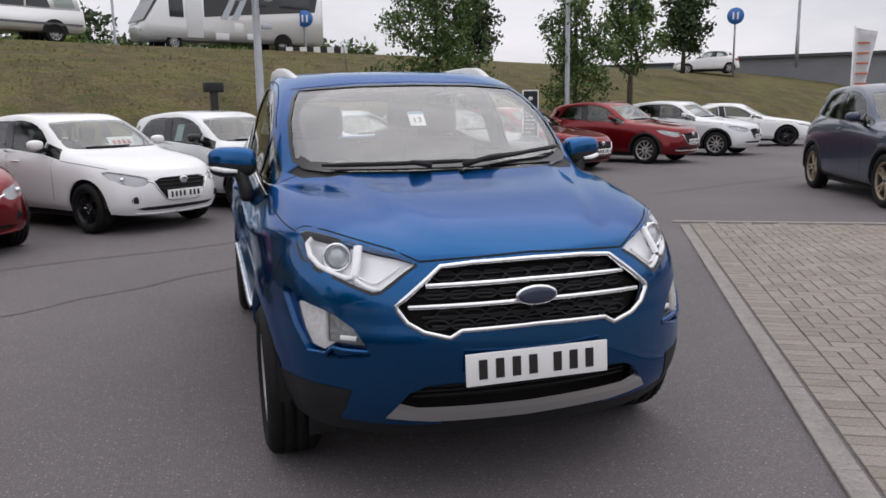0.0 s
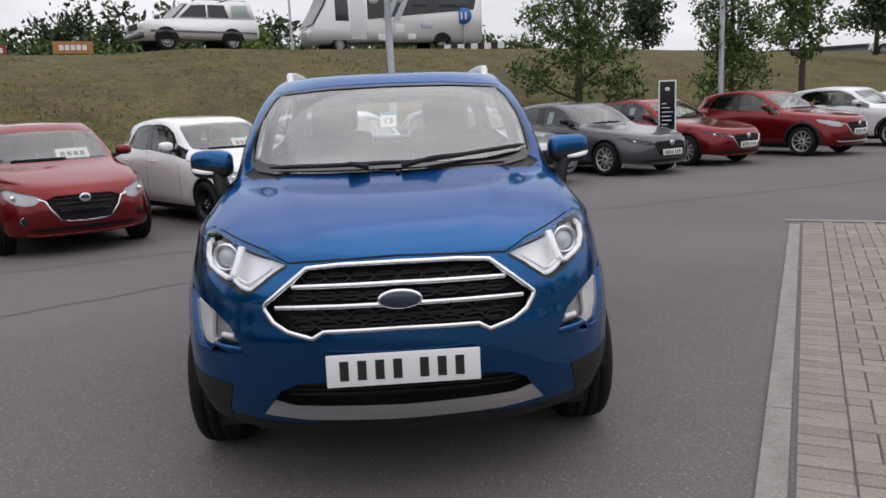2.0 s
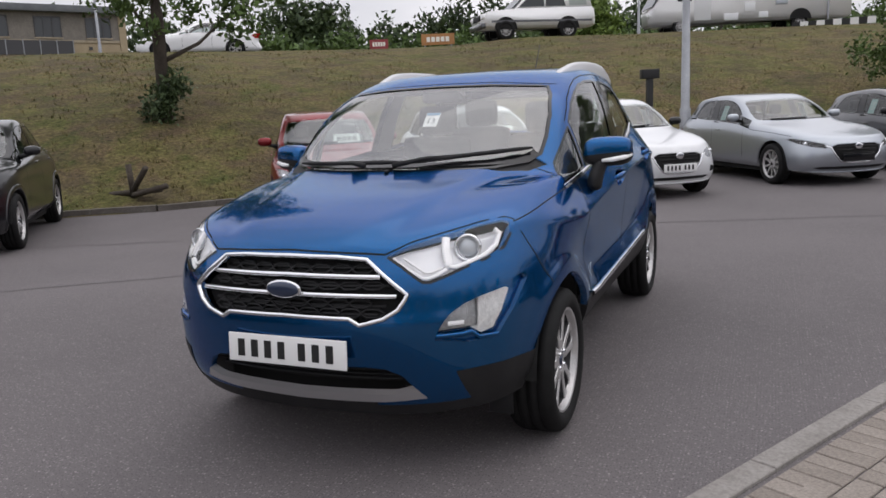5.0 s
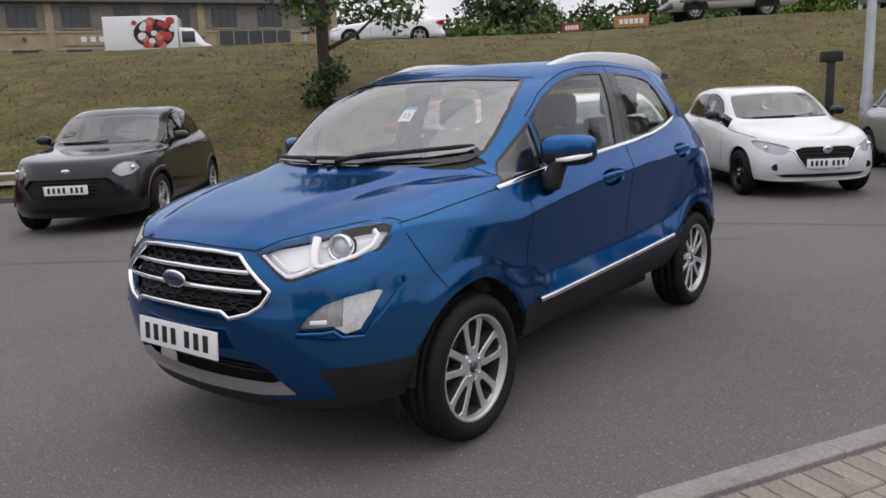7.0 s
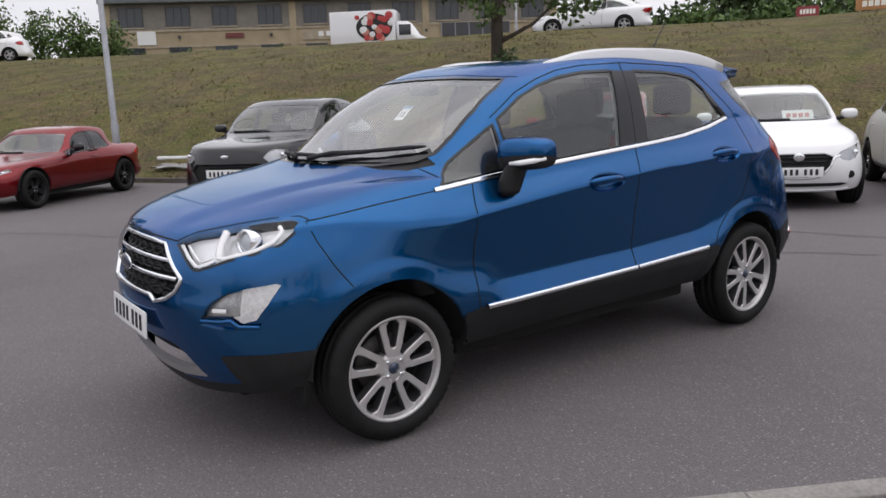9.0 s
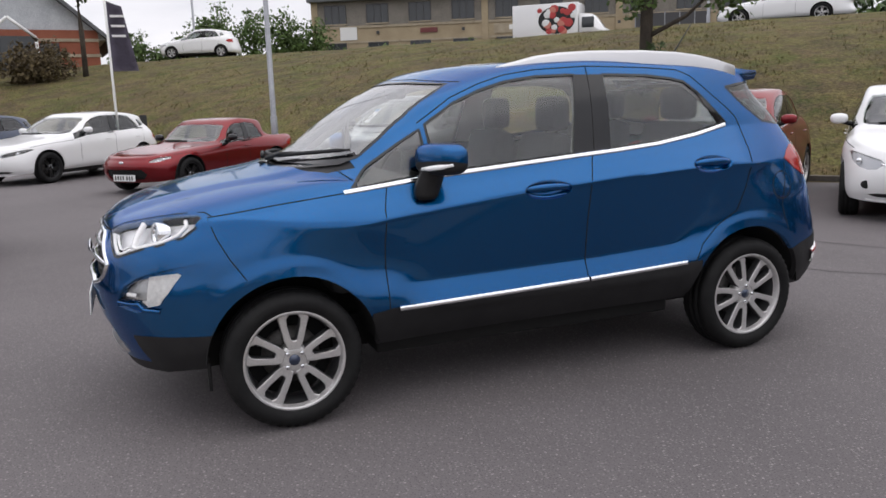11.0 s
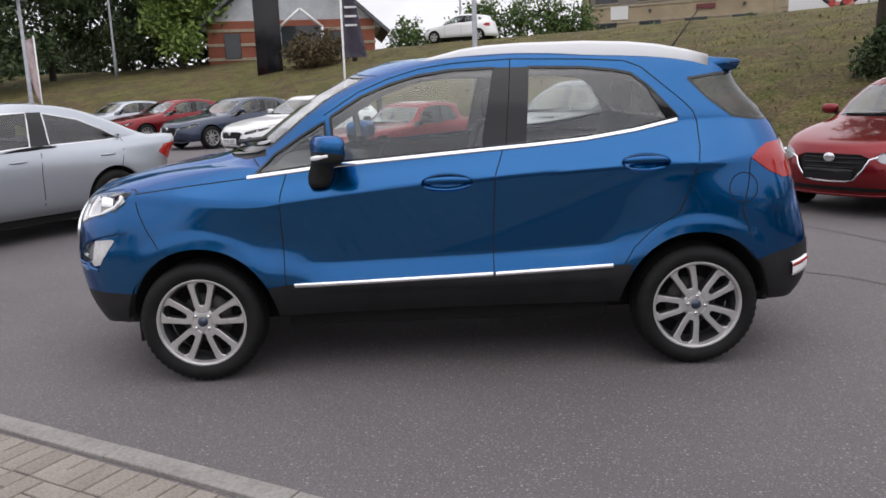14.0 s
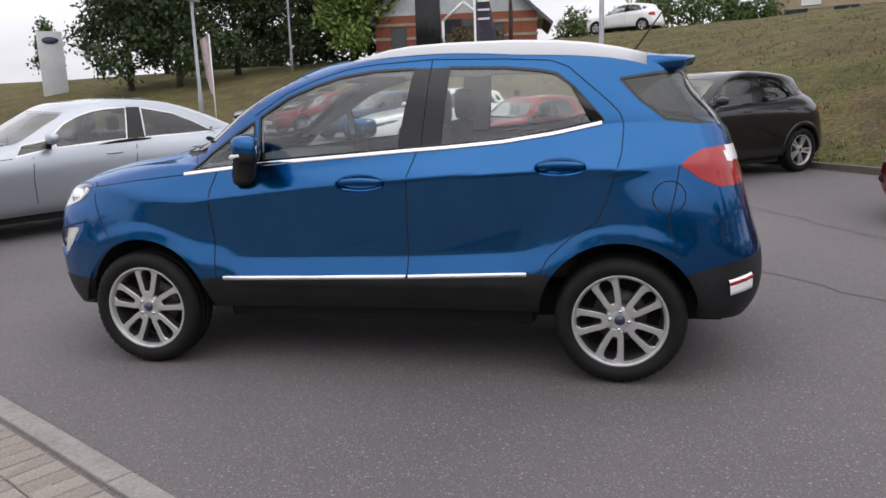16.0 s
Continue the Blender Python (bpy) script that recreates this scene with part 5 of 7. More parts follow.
def parked_car(name, kind, mat, x, y, heading, label, group="", style="five_twin", rim=None, plate=True, slip="", grille_mat=None, sash=False, quick=False):
    s = SPEC[kind]
    car = thing(name, label, "car", pose(x, y, 0, 0, 0, heading + 90), group)
    W, wb, H, r = s["w"] / 1.765, s["wb"], s["h"], s["r"]
    fy, ry = -wb / 2 - s["fo"], wb / 2 + s["ro"]
    za = [.25, .62, .91, .965, 1.06, 1.125, 1.29, 1.42, 1.628]
    zb = [.20, .47, s["nose"], s["nose"] + .06, s["nose"] * .35 + s["cz"] * .65, s["cz"], s["bz"], s["bz"] + (H - s["bz"]) * .42, H]

    def zm(z):
        return lin(z, za, zb)

    def yb(v):
        return lin(v, [-2.1, -1.26, 1.26, 1.98], [fy, -wb / 2, wb / 2, ry])

    def ya(v):
        return lin(v, [-1.16, 1.735], [s["cowl"], s["tail"]])
    loops = []
    for i, row in enumerate(ECO):
        out = []
        for j, (px, py, pz) in enumerate(row):
            a, b = yb(py), ya(py)
            qy = b if i >= 7 else (a if i <= 5 else (a + b) / 2)
            qz = zm(pz)
            if s.get("boot") and j >= 8 and i in (4, 5, 6):
                qy = {4: ry - .03, 5: ry - .06, 6: ry - .22}[i] - (.06, .02, 0, 0)[j - 8] * (4 if j == 8 else 1)
                qz = {4: s["bz"] - .10, 5: s["bz"] - .02, 6: s["bz"] + .0}[i]
                if j == 8:
                    qy = yb(py)
            if i >= 7 and j >= 7:
                qz -= s.get("fall", 0.0) * (.35, .75, 1, 1, 1)[j - 7] * min(1.0, (i - 6) / 2)
            if s.get("boot") and j >= 9 and i == 7:
                qz = s["bz"] + .01
            if kind == "saloon" and i >= 8 and qy > .3:
                qy = .3 + (qy - .3) * {8: .86, 9: .67, 10: .59, 11: .60, 12: .70}[i]
            out.append((px * W, qy, qz))
        loops.append(out)
    sk = Skin(loops, 4 if quick else 6, 3 if quick else 4)
    sk.cell = .14
    half = W * .8825

    def side(m, n):
        return abs(m.x) > .42

    def front(m, n):
        return m.y < -wb / 2 - .12 and n.y < .05

    def screen(m, n):
        return s["cowl"] - .25 < m.y < ya(-.05) and n.y < -.1 and m.z > s["cz"] - .06
    mp = lambda poly: [(ya(a), zm(b)) for a, b in poly]
    glass_r = WIN_R if kind != "saloon" else [(.430, 1.525), (.398, 1.160), (.95, 1.19), (1.25, 1.235), (1.05, 1.365), (.80, 1.455)]
    nz = s["nose"]
    k = W
    arch = lambda cy: [(cy + (r + .05), .05), (cy + (r + .05), r)] + arc(cy, r, r + .05, 0, 180, 16) + [(cy - (r + .05), .05)]
    if kind == "small_suv":
        gp = sym([(0, nz - .17), (.46, nz - .17), (.55, nz - .27), (.46, nz - .40), (0, nz - .42)])
        lp = [(.50, nz - .10), (.55, nz - .02), (.62, nz + .02), (.72, nz - .0), (.76, nz - .08), (.70, nz - .15), (.58, nz - .17)]
        low = sym([(0, nz - .52), (.42, nz - .52), (.50, nz - .57), (0, nz - .60)])
    elif kind == "roadster":
        gp = sym([(0, nz - .16), (.42, nz - .16), (.50, nz - .24), (.40, nz - .34), (0, nz - .36)])
        lp = [(.50, nz - .02), (.60, nz + .03), (.72, nz + .05), (.76, nz + .01), (.66, nz - .04), (.54, nz - .05)]
        low = sym([(0, nz - .38), (.2, nz - .38), (0, nz - .39)])
    else:
        gp = sym([(0, nz - .055), (.30, nz - .06), (.40, nz - .10), (.36, nz - .20), (.26, nz - .31), (.18, nz - .33), (0, nz - .335)])
        lp = [(.42, nz - .10), (.47, nz - .05), (.62, nz - .01), (.76, nz + .03), (.79, nz + .01), (.74, nz - .05), (.62, nz - .10), (.48, nz - .125)]
        if kind in ("supermini", "crossover"):
            lp = [(.43, nz - .09), (.48, nz - .045), (.62, nz - .005), (.75, nz + .03), (.79, nz + .015), (.775, nz - .06), (.70, nz - .125), (.60, nz - .155), (.51, nz - .145)]
        low = sym([(0, nz - .40), (.50, nz - .40), (.62, nz - .42), (.50, nz - .455), (0, nz - .46)])
    sc = lambda poly: [(a * k, b) for a, b in poly]
    zs = [("arch", "x", arch(-wb / 2), side, False), ("arch", "x", arch(wb / 2), side, False),
          ("window_f", "x", mp(WIN_F), side, False), ("window_q", "x", mp(WIN_Q), side, False), ("pillar", "x", mp(PIL_B), side, False),
          ("window_r", "x", mp(glass_r), side, False),
          ("windscreen", "y", [(a * k, zm(b)) for a, b in SCREEN], screen, False),
          ("grille", "y", sc(gp), front, False), ("intake", "y", sc(low), front, False), ("headlamp", "y", sc(lp), front, True),
          ("tail_lamp", "x", [(ry - .42, zm(1.0)), (ry - .30, zm(1.07)), (ry + .1, zm(1.09)), (ry + .1, zm(.93)), (ry - .28, zm(.92))], lambda m, n: m.y > wb / 2 + .25 and abs(m.x) > .45, False),
          ("sill", "x", [(-wb / 2 + r, .05), (-wb / 2 + r + .05, .27), (wb / 2 - r - .05, .29), (wb / 2 - r, .05)], side, False)]
    if kind not in ("roadster", "saloon"):
        zs.append(("window_b", "x", mp([(1.235, 1.30), (1.20, 1.42), (1.30, 1.43), (1.44, 1.34), (1.38, 1.31)]), side, False))
    Zc = sk.split(zs, lambda m, n: "body")
    body = sk.panel("body", Zc["body"], mat, car, 0, .025)
    sk.panel("windscreen", Zc["windscreen"], M_CARSCREEN, car, -.003, 0, "windscreen glass")
    for nm in ("window_f", "window_q", "window_r", "window_b"):
        for sgn in (1, -1):
            sk.panel("window", Zc[nm], M_CARGLASS, car, -.003, 0, "dark side window", test=lambda c, g=sgn: c.x * g > 0)
    for sgn in (1, -1):
        sk.panel("pillar_cover", Zc["pillar"], M_GLOSSBLACK, car, 0, 0, "black pillar", test=lambda c, g=sgn: c.x * g > 0)
        sk.panel("sill", Zc["sill"], M_PLASTIC if kind in ("crossover", "suv", "small_suv") else mat, car, .002, .02, test=lambda c, g=sgn: c.x * g > 0)
    bm = bmesh.new()
    sk.strip(bm, [(a * k, zm(b)) for a, b in [(-.60, 1.172), (-.50, 1.160), (-.30, 1.157), (0, 1.156), (.30, 1.157), (.50, 1.160), (.60, 1.172)]], "y", .050, -1, .001, step=.08)
    part("screen_frit", bm, M_GLOSSBLACK, car, "black band along the foot of the windscreen")
    bm = bmesh.new()
    sk.strip(bm, [(-.50 * k, zm(1.165)), (0, zm(1.175)), (.10 * k, zm(1.18))], "y", .014, -1, .010, .010, step=.08)
    part("wiper", bm, M_PLASTIC, car, "black wiper")
    if kind == "supermini":
        for sgn in (1, -1):
            c, n = sk.project(.60 * k * sgn, nz - .31, "y", -1, -.004)
            bm = bmesh.new()
            ellipsoid(bm, c, (.055, .012, .045), 14, 8)
            fl = part("fog_lamp", bm, M_DARK, car, "dark fog lamp recess")
            bm = bmesh.new()
            sk.strip(bm, [((.60 * k + .05 * math.cos(a)) * sgn, nz - .31 + .042 * math.sin(a)) for a in np.linspace(-1.2, 1.2, 7)], "y", .010, -1, .002, .004, step=.05)
            part("fog_trim", bm, M_CHROME, fl, "bright fog lamp trim")
    g = sk.panel("grille", Zc["grille"], M_DARK, car, -.035, .0, "black grille")
    bm = bmesh.new()
    gz = [b for a, b in gp]
    z0, z1 = min(gz), max(gz)
    for i in range(5):
        z = z0 + (z1 - z0) * (i + .6) / 5.4
        hw = .34 * k if kind == "small_suv" else (.20 + .16 * (z - z0) / (z1 - z0)) * k
        sk.strip(bm, [(-hw, z), (0, z), (hw, z)], "y", .010, -1, -.022, .005, step=.1)
    part("grille_slat", bm, M_GLOSSBLACK, g)
    sk.panel("lower_intake", Zc["intake"], M_PLASTIC, car, -.02, 0, "dark lower intake")
    if kind not in ("small_suv", "roadster"):
        bm = bmesh.new()
        sk.strip(bm, [(-.47 * k, nz - .09), (-.40 * k, nz - .115), (-.355 * k, nz - .21), (-.265 * k, nz - .318), (-.18 * k, nz - .340), (0, nz - .347), (.18 * k, nz - .340), (.265 * k, nz - .318), (.355 * k, nz - .21), (.40 * k, nz - .115), (.47 * k, nz - .09)], "y", .018, -1, .002, .008)
        part("grille_wing", bm, M_CHROME if name != "grey_hatchback" else M_GLOSSBLACK, g, "bright grille wing")
        c, n = sk.project(0, nz - .10, "y", -1, .006)
        bm = bmesh.new()
        ellipsoid(bm, c, (.062, .008, .048), 18, 8)
        part("badge", bm, M_CHROME, g, "plain chrome badge")
        bm = bmesh.new()
        sk.strip(bm, [(-.60 * k, nz - .47), (-.5 * k, nz - .485), (0, nz - .49), (.5 * k, nz - .485), (.60 * k, nz - .47)], "y", .022, -1, .004, .006)
        part("bumper_lip", bm, M_SATIN if kind in ("crossover", "saloon") else mat, car)
    else:
        c, n = sk.project(0, nz - (.08 if kind == "small_suv" else .05), "y", -1, .006)
        bm = bmesh.new()
        ellipsoid(bm, c, (.055, .008, .024), 18, 8)
        part("badge", bm, M_CHROME, car, "plain chrome badge")
    for sgn in (1, -1):
        on = lambda c, g=sgn: c.x * g > 0
        h = sk.panel("headlamp", Zc["headlamp"], M_LAMPGREY if kind != "hatch" else M_GLOSSBLACK, car, -.03, 0, "clear headlamp", test=on)
        sk.panel("lamp_cover", Zc["headlamp"], M_LENS, h, .001, 0, test=on)
        cx = sum(a for a, b in lp) / len(lp) * k * sgn
        cz = sum(b for a, b in lp) / len(lp)
        c, n = sk.project(cx + .06 * sgn, cz, "y", -1, -.012)
        bm = bmesh.new()
        ellipsoid(bm, c, (.035, .02, .030), 12, 8)
        part("projector", bm, M_CHROME, h)
        sk.panel("tail_lamp", Zc["tail_lamp"], M_REDLENS, car, .003, .02, "red tail lamp", test=on)
        # mirror
        my = ya(-.62)
        mz = zm(1.15) + .06
        mx = half * .94
        mir_ = new("door_mirror")
        mir_.parent = car
        bm = bmesh.new()
        ellipsoid(bm, (sgn * (mx + .10), my, mz), (.10, .06, .062), 14, 10, .75)
        part("mirror_cap", bm, M_GLOSSBLACK if name in ("grey_hatchback", "pearl_hatchback", "red_roadster") else mat, mir_)
        bm = bmesh.new()
        add_tube(bm, [(sgn * (mx - .06), my + .01, mz - .07), (sgn * (mx + .05), my + .01, mz - .045)], [.03, .025], 8)
        part("mirror_arm", bm, M_PLASTIC, mir_)
        # lines, seals and handles
        for line in ([(ya(-.79), zm(1.04)), (ya(-.82), zm(.80)), (ya(-.81), .30)], [(ya(.287), zm(1.14)), (ya(.24), zm(.9)), (ya(.23), .30)],
                     [(ya(1.26), zm(1.24)), (ya(1.25), zm(1.12)), (ya(1.12), zm(.80))], [(yb(-1.58), zm(.96)), (yb(-1.25), zm(1.0)), (ya(-.98), zm(1.035))]):
            bm = bmesh.new()
            sk.strip(bm, line, "x", .008, sgn, .0015, step=.08)
            part("shut_line", bm, M_DARK, car)
        for poly in (WIN_F, glass_r, WIN_Q):
            bm = bmesh.new()
            sk.strip(bm, mp(poly), "x", .016, sgn, .001, closed=True, step=.08)
            part("window_seal", bm, M_GLOSSBLACK if kind != "saloon" else M_SATIN, car, "window edge trim")
        for cy in ((ya(.02), ya(1.0)) if kind != "roadster" else (ya(.2),)):
            p, n = sk.project(cy, zm(1.02), "x", sgn, .010)
            bm = bmesh.new()
            ellipsoid(bm, p, (.014, .10, .013), 12, 6)
            part("door_handle", bm, mat, car)
        for cy, t in ((-wb / 2, 11), (wb / 2, 40)):
            make_wheel("wheel", car, (half - .115) * sgn, cy, r, r * .69, .20, style, sgn, rim or M_ALLOY, turn=t + x * 17)
            bm = bmesh.new()
            rings = [[bm.verts.new((xx * sgn, cy + (r + .052) * math.cos(a), r + (r + .052) * math.sin(a))) for a in np.linspace(.02, math.pi - .02, 16)] for xx in (half - .03, half - .36)]
            for i in range(15):
                bm.faces.new((rings[0][i], rings[0][i + 1], rings[1][i + 1], rings[1][i]))
            bm.faces.new(rings[1])
            part("arch_liner", bm, M_DARK, car)
            if kind in ("crossover", "suv", "small_suv"):
                bm = bmesh.new()
                sk.strip(bm, arc(cy, r, r + .075, -8, 188, 20), "x", .055, sgn, .003, .008, step=.1)
                part("arch_cladding", bm, M_PLASTIC if kind != "small_suv" else mat, car, "black wheel arch cladding")
    if plate:
        c, n = sk.project(0, (nz - .265) if kind not in ("small_suv", "roadster") else nz - .30, "y", -1, .012)
        if sash:
            part("plate_sash", box(-.26, .26, -.004, .004, -.055, .055, bevel=.003), M_GLOSSBLACK, car, "black dealer plate", m=Matrix.Translation(c))
        else:
            number_plate(car, Matrix.Translation(c))
    # cabin
    bm = bmesh.new()
    add_box(bm, -half * .84, half * .84, s["cowl"] + .05, s["cowl"] + .5, .45, s["cz"] - .05, .05)
    part("dashboard", bm, M_SEAT, car)
    bm = bmesh.new()
    add_box(bm, -half * .86, half * .86, -wb / 2 + r + .06, wb / 2 - r - .06, .18, .34, .02)
    add_box(bm, -half * .5, half * .5, fy + .3, ry - .3, .22, .40, .02)
    part("floor_pan", bm, M_DARK, car)
    sk.panel("cabin_lining", Zc["body"], M_SEAT, car, -.04, 0, "dark cabin lining", flip=True, test=lambda c: c.z > .5 and s["cowl"] - .1 < c.y < s["tail"] + .3)
    for sx in (-.36, .36):
        for sy in ((ya(.0), ya(.85)) if kind != "roadster" else (ya(.35),)):
            bm = bmesh.new()
            top = H - .36
            add_box(bm, sx - .22, sx + .22, sy - .28, sy + .20, .35, .55, .05)
            add_box(bm, sx - .21, sx + .21, sy + .14, sy + .28, .50, top - .04, .05)
            add_box(bm, sx - .11, sx + .11, sy + .20, sy + .29, top - .02, top + .15, .04)
            part("seat", bm, M_SEAT, car, "dark seat")
    if slip:
        y_, z_ = s["cowl"] + .33, zm(1.27)
        if slip == "screen":
            sl = part("price_card", box(-.19, .19, -.002, .002, -.085, .085), M_PAPER, car, "white price card", smooth=False, m=pose(.26, y_ + .10, z_, -40, 0, 0))
            bm = bmesh.new()
            for i in range(4):
                add_box(bm, -.14 + i * .075, -.085 + i * .075, -.004, -.002, -.035, .03)
            part("card_bars", bm, M_REDINK if name == "white_hatchback" else M_GREYINK, sl, smooth=False)
        else:
            for sgn in (1, -1):
                sl = part("window_slip", box(-.002, .002, -.08, .08, -.13, .13), M_GREENSLIP, car, "pale green price slip", smooth=False, m=pose(sgn * (half * .83), ya(.02), zm(1.34), 0, -sgn * 20, 0))
                bm = bmesh.new()
                for i in range(4):
                    add_box(bm, sgn * .002, sgn * .004, -.06, .05, .06 - i * .04, .075 - i * .04)
                part("slip_bars", bm, M_PAPER, sl, smooth=False)
    return car


ROW = "cars parked along the bank"
red_small = parked_car("red_hatchback", "supermini", M_RED, -4.50, 5.75, -56, "deep red small hatchback with a black dealer plate", ROW, slip="screen", sash=True)
parked_car("white_hatchback", "supermini", M_WHITE, -2.68, 7.15, -49, "white small hatchback with a price card in its windscreen", ROW, rim=M_DARKALLOY, slip="screen")
parked_car("pearl_hatchback", "supermini", M_PEARL, -.78, 8.51, -52, "pearl white small hatchback with black mirrors and wheels", ROW, rim=M_DARKALLOY, slip="side")
parked_car("silver_hatchback", "hatch", M_SILVER, 1.67, 10.57, -58, "silver family hatchback with a black dealer plate", ROW, style="ten", slip="side", sash=True)
parked_car("grey_hatchback", "hatch", M_GREY, 4.10, 11.65, -60, "dark grey family hatchback with a black grille", ROW, style="ten", slip="side")
parked_car("red_hatchback", "hatch", M_RED, 6.25, 13.0, -62, "bright red family hatchback with a pale window slip", ROW, style="ten", slip="side")
parked_car("red_crossover", "crossover", M_RED, 9.3, 14.0, -60, "deep red crossover with black arch cladding", ROW, style="ten")
parked_car("silver_crossover", "crossover", M_PEARL, 12.4, 15.6, -57, "pale silver crossover with black arch cladding", ROW, style="ten")
parked_car("white_saloon", "saloon", M_WHITE, 16.6, 18.6, -33, "white saloon parked beside the crossovers", ROW, quick=True, rim=M_DARKALLOY)
parked_car("black_crossover", "small_suv", M_BLACK, -7.99, 2.44, -50, "black crossover with machined alloy wheels", ROW)
parked_car("silver_saloon", "saloon", M_SILVER, -3.54, -5.19, -33, "silver saloon with chrome window edging", style="ten")
parked_car("red_roadster", "roadster", M_RED, -11.4, -.68, -48, "deep red two-seat roadster with black wheels", ROW, style="five_twin", rim=M_DARKALLOY)
parked_car("white_hatchback", "hatch", M_WHITE, -15.3, -3.25, -42, "white family hatchback with black wheels", ROW, style="five_twin", rim=M_DARKALLOY)
parked_car("dark_blue_hatchback", "hatch", M_NAVY, -19.4, -6.1, -40, "dark blue family hatchback with silver wheels", ROW, style="ten", quick=True)
parked_car("red_hatchback", "hatch", M_RED, -23.2, -9.3, -40, "red family hatchback at the far end", ROW, style="ten", quick=True)
parked_car("grey_hatchback", "hatch", M_SILVER, -27.2, -12.6, -40, "grey hatchback at the far end", ROW, style="ten", quick=True)
suv = parked_car("blue_suv", "suv", M_NAVY, 8.88, 4.63, -113.5, "dark blue SUV with brown film over its wheels", style="five_twin", rim=M_COVER)

# ---- trees, posts, signs, buildings and traffic beyond the bank ----
M_BARK = varied("bark", (.045, .036, .028), (.085, .07, .055), .95, 6, 40, .6, .01)


def leaf_material(name, dark, light):
    m = material(name, light, .6, spec=.3)
    n, l, b = nodes(m)
    g = n.new("ShaderNodeNewGeometry")
    l.new(ramp(m, g.outputs["Random Per Island"], [(0, dark), (.6, light), (1, tuple(min(1, v * 1.35) for v in light))]), b.inputs["Base Color"])
    b.inputs["Subsurface Weight"].default_value = 0.0
    return m


M_LEAF = leaf_material("green_leaves", (.04, .07, .018), (.085, .135, .036))
M_DARKLEAF = leaf_material("dark_leaves", (.022, .040, .016), (.055, .082, .032))
M_PALELEAF = leaf_material("pale_green_leaves", (.06, .10, .02), (.13, .19, .04))
M_BROWNLEAF = leaf_material("brownish_leaves", (.05, .035, .02), (.10, .075, .035))


def leaves(name, blobs, count, size, mat, parent, seed, sub=False):
    """A crown of small bent leaves, gathered in clumps inside a set of uneven balls (centre, radii)."""
    rng = np.random.default_rng(seed)
    vol = np.array([b[1][0] * b[1][1] * b[1][2] for b in blobs]) ** .8
    vol /= vol.sum()
    verts, faces = [], []
    clumps = max(20, count // 14)
    for _ in range(clumps):
        c, r = blobs[rng.choice(len(blobs), p=vol)]
        v = rng.normal(size=3)
        v /= np.linalg.norm(v)
        rad = rng.random() ** .45 * (1 + .35 * noise.noise(Vector(v) * 2.2 + Vector((seed, 0, 0))))
        q = np.array(c) + v * rad * np.array(r)
        for _ in range(14):
            p = q + rng.normal(size=3) * size * 1.5
            a = rng.normal(size=3)
            a /= np.linalg.norm(a)
            b = np.cross(a, rng.normal(size=3))
            b /= np.linalg.norm(b)
            s = size * (.6 + .8 * rng.random())
            k = len(verts)
            verts += [tuple(p - a * s), tuple(p + b * s * .5 + (0, 0, -.15 * s)), tuple(p + a * s), tuple(p - b * s * .5 + (0, 0, -.15 * s))]
            faces += [(k, k + 1, k + 2), (k, k + 2, k + 3)]
    me = bpy.data.meshes.new(name)
    me.from_pydata(verts, [], faces)
    me.materials.append(mat)
    o = new(name, me)
    if parent is not None:
        o.parent = parent
    return o


def tree(name, x, y, z, height, spread, label, seed, mat=None, count=6000, size=.10, bole=.3, trunk_r=.11, tall=1.0, lean=0.0):
    t = thing(name, label, "tree", pose(x, y, z))
    rng = np.random.default_rng(seed)
    bm = bmesh.new()
    pts = [(0, 0, -.3), (.03, .02, height * .25), (.05 + lean * .4, -.02, height * .55), (lean, .03, height * .92)]
    add_tube(bm, pts, [trunk_r * 1.25, trunk_r, trunk_r * .6, .02], 10)
    ends = []
    for i in range(9):
        h = height * (bole + (.85 - bole) * i / 9)
        a = i * 2.4 + rng.random()
        reach = spread * (.75 - .45 * i / 9)
        e = (reach * math.cos(a) + lean * h / height, reach * math.sin(a), h + height * .14)
        add_tube(bm, [(lean * h / height * .8, 0, h), (e[0] * .5, e[1] * .5, h + height * .05), e], [trunk_r * .45, trunk_r * .3, .012], 6)
        ends.append(e)
    part("trunk", bm, M_BARK, t, "grey-brown tapered trunk with limbs")
    blobs = [((lean * .7, 0, height * (bole + 1) / 2), (spread * .62, spread * .62, height * (1 - bole) * .42 * tall))]
    for e in ends:
        blobs.append((e, (spread * .38, spread * .38, spread * .34)))
    blobs.append(((lean, 0, height * .93), (spread * .28, spread * .28, height * .1)))
    leaves("crown", blobs, count, size, mat or M_LEAF, t, seed)
    return t


def hedge(name, line, height, depth, count, size, mat, label, seed, category="hedge", rough=1.0):
    rng = np.random.default_rng(seed)
    blobs = []
    for (x0, y0, z0, k0), (x1, y1, z1, k1) in zip(line, line[1:]):
        n = max(2, int(math.hypot(x1 - x0, y1 - y0) / (depth * .7)))
        for i in range(n):
            t = i / n
            h = height * (k0 + (k1 - k0) * t) * (1 + rough * .45 * (rng.random() - .5))
            blobs.append(((x0 + (x1 - x0) * t + rng.normal() * depth * .15, y0 + (y1 - y0) * t + rng.normal() * depth * .15, z0 + (z1 - z0) * t + h * .45), (depth * .6, depth * .6, h * .58)))
    o = leaves(name, blobs, count, size, mat, None, seed)
    tagged(o, label, category, kind="stuff")
    return o


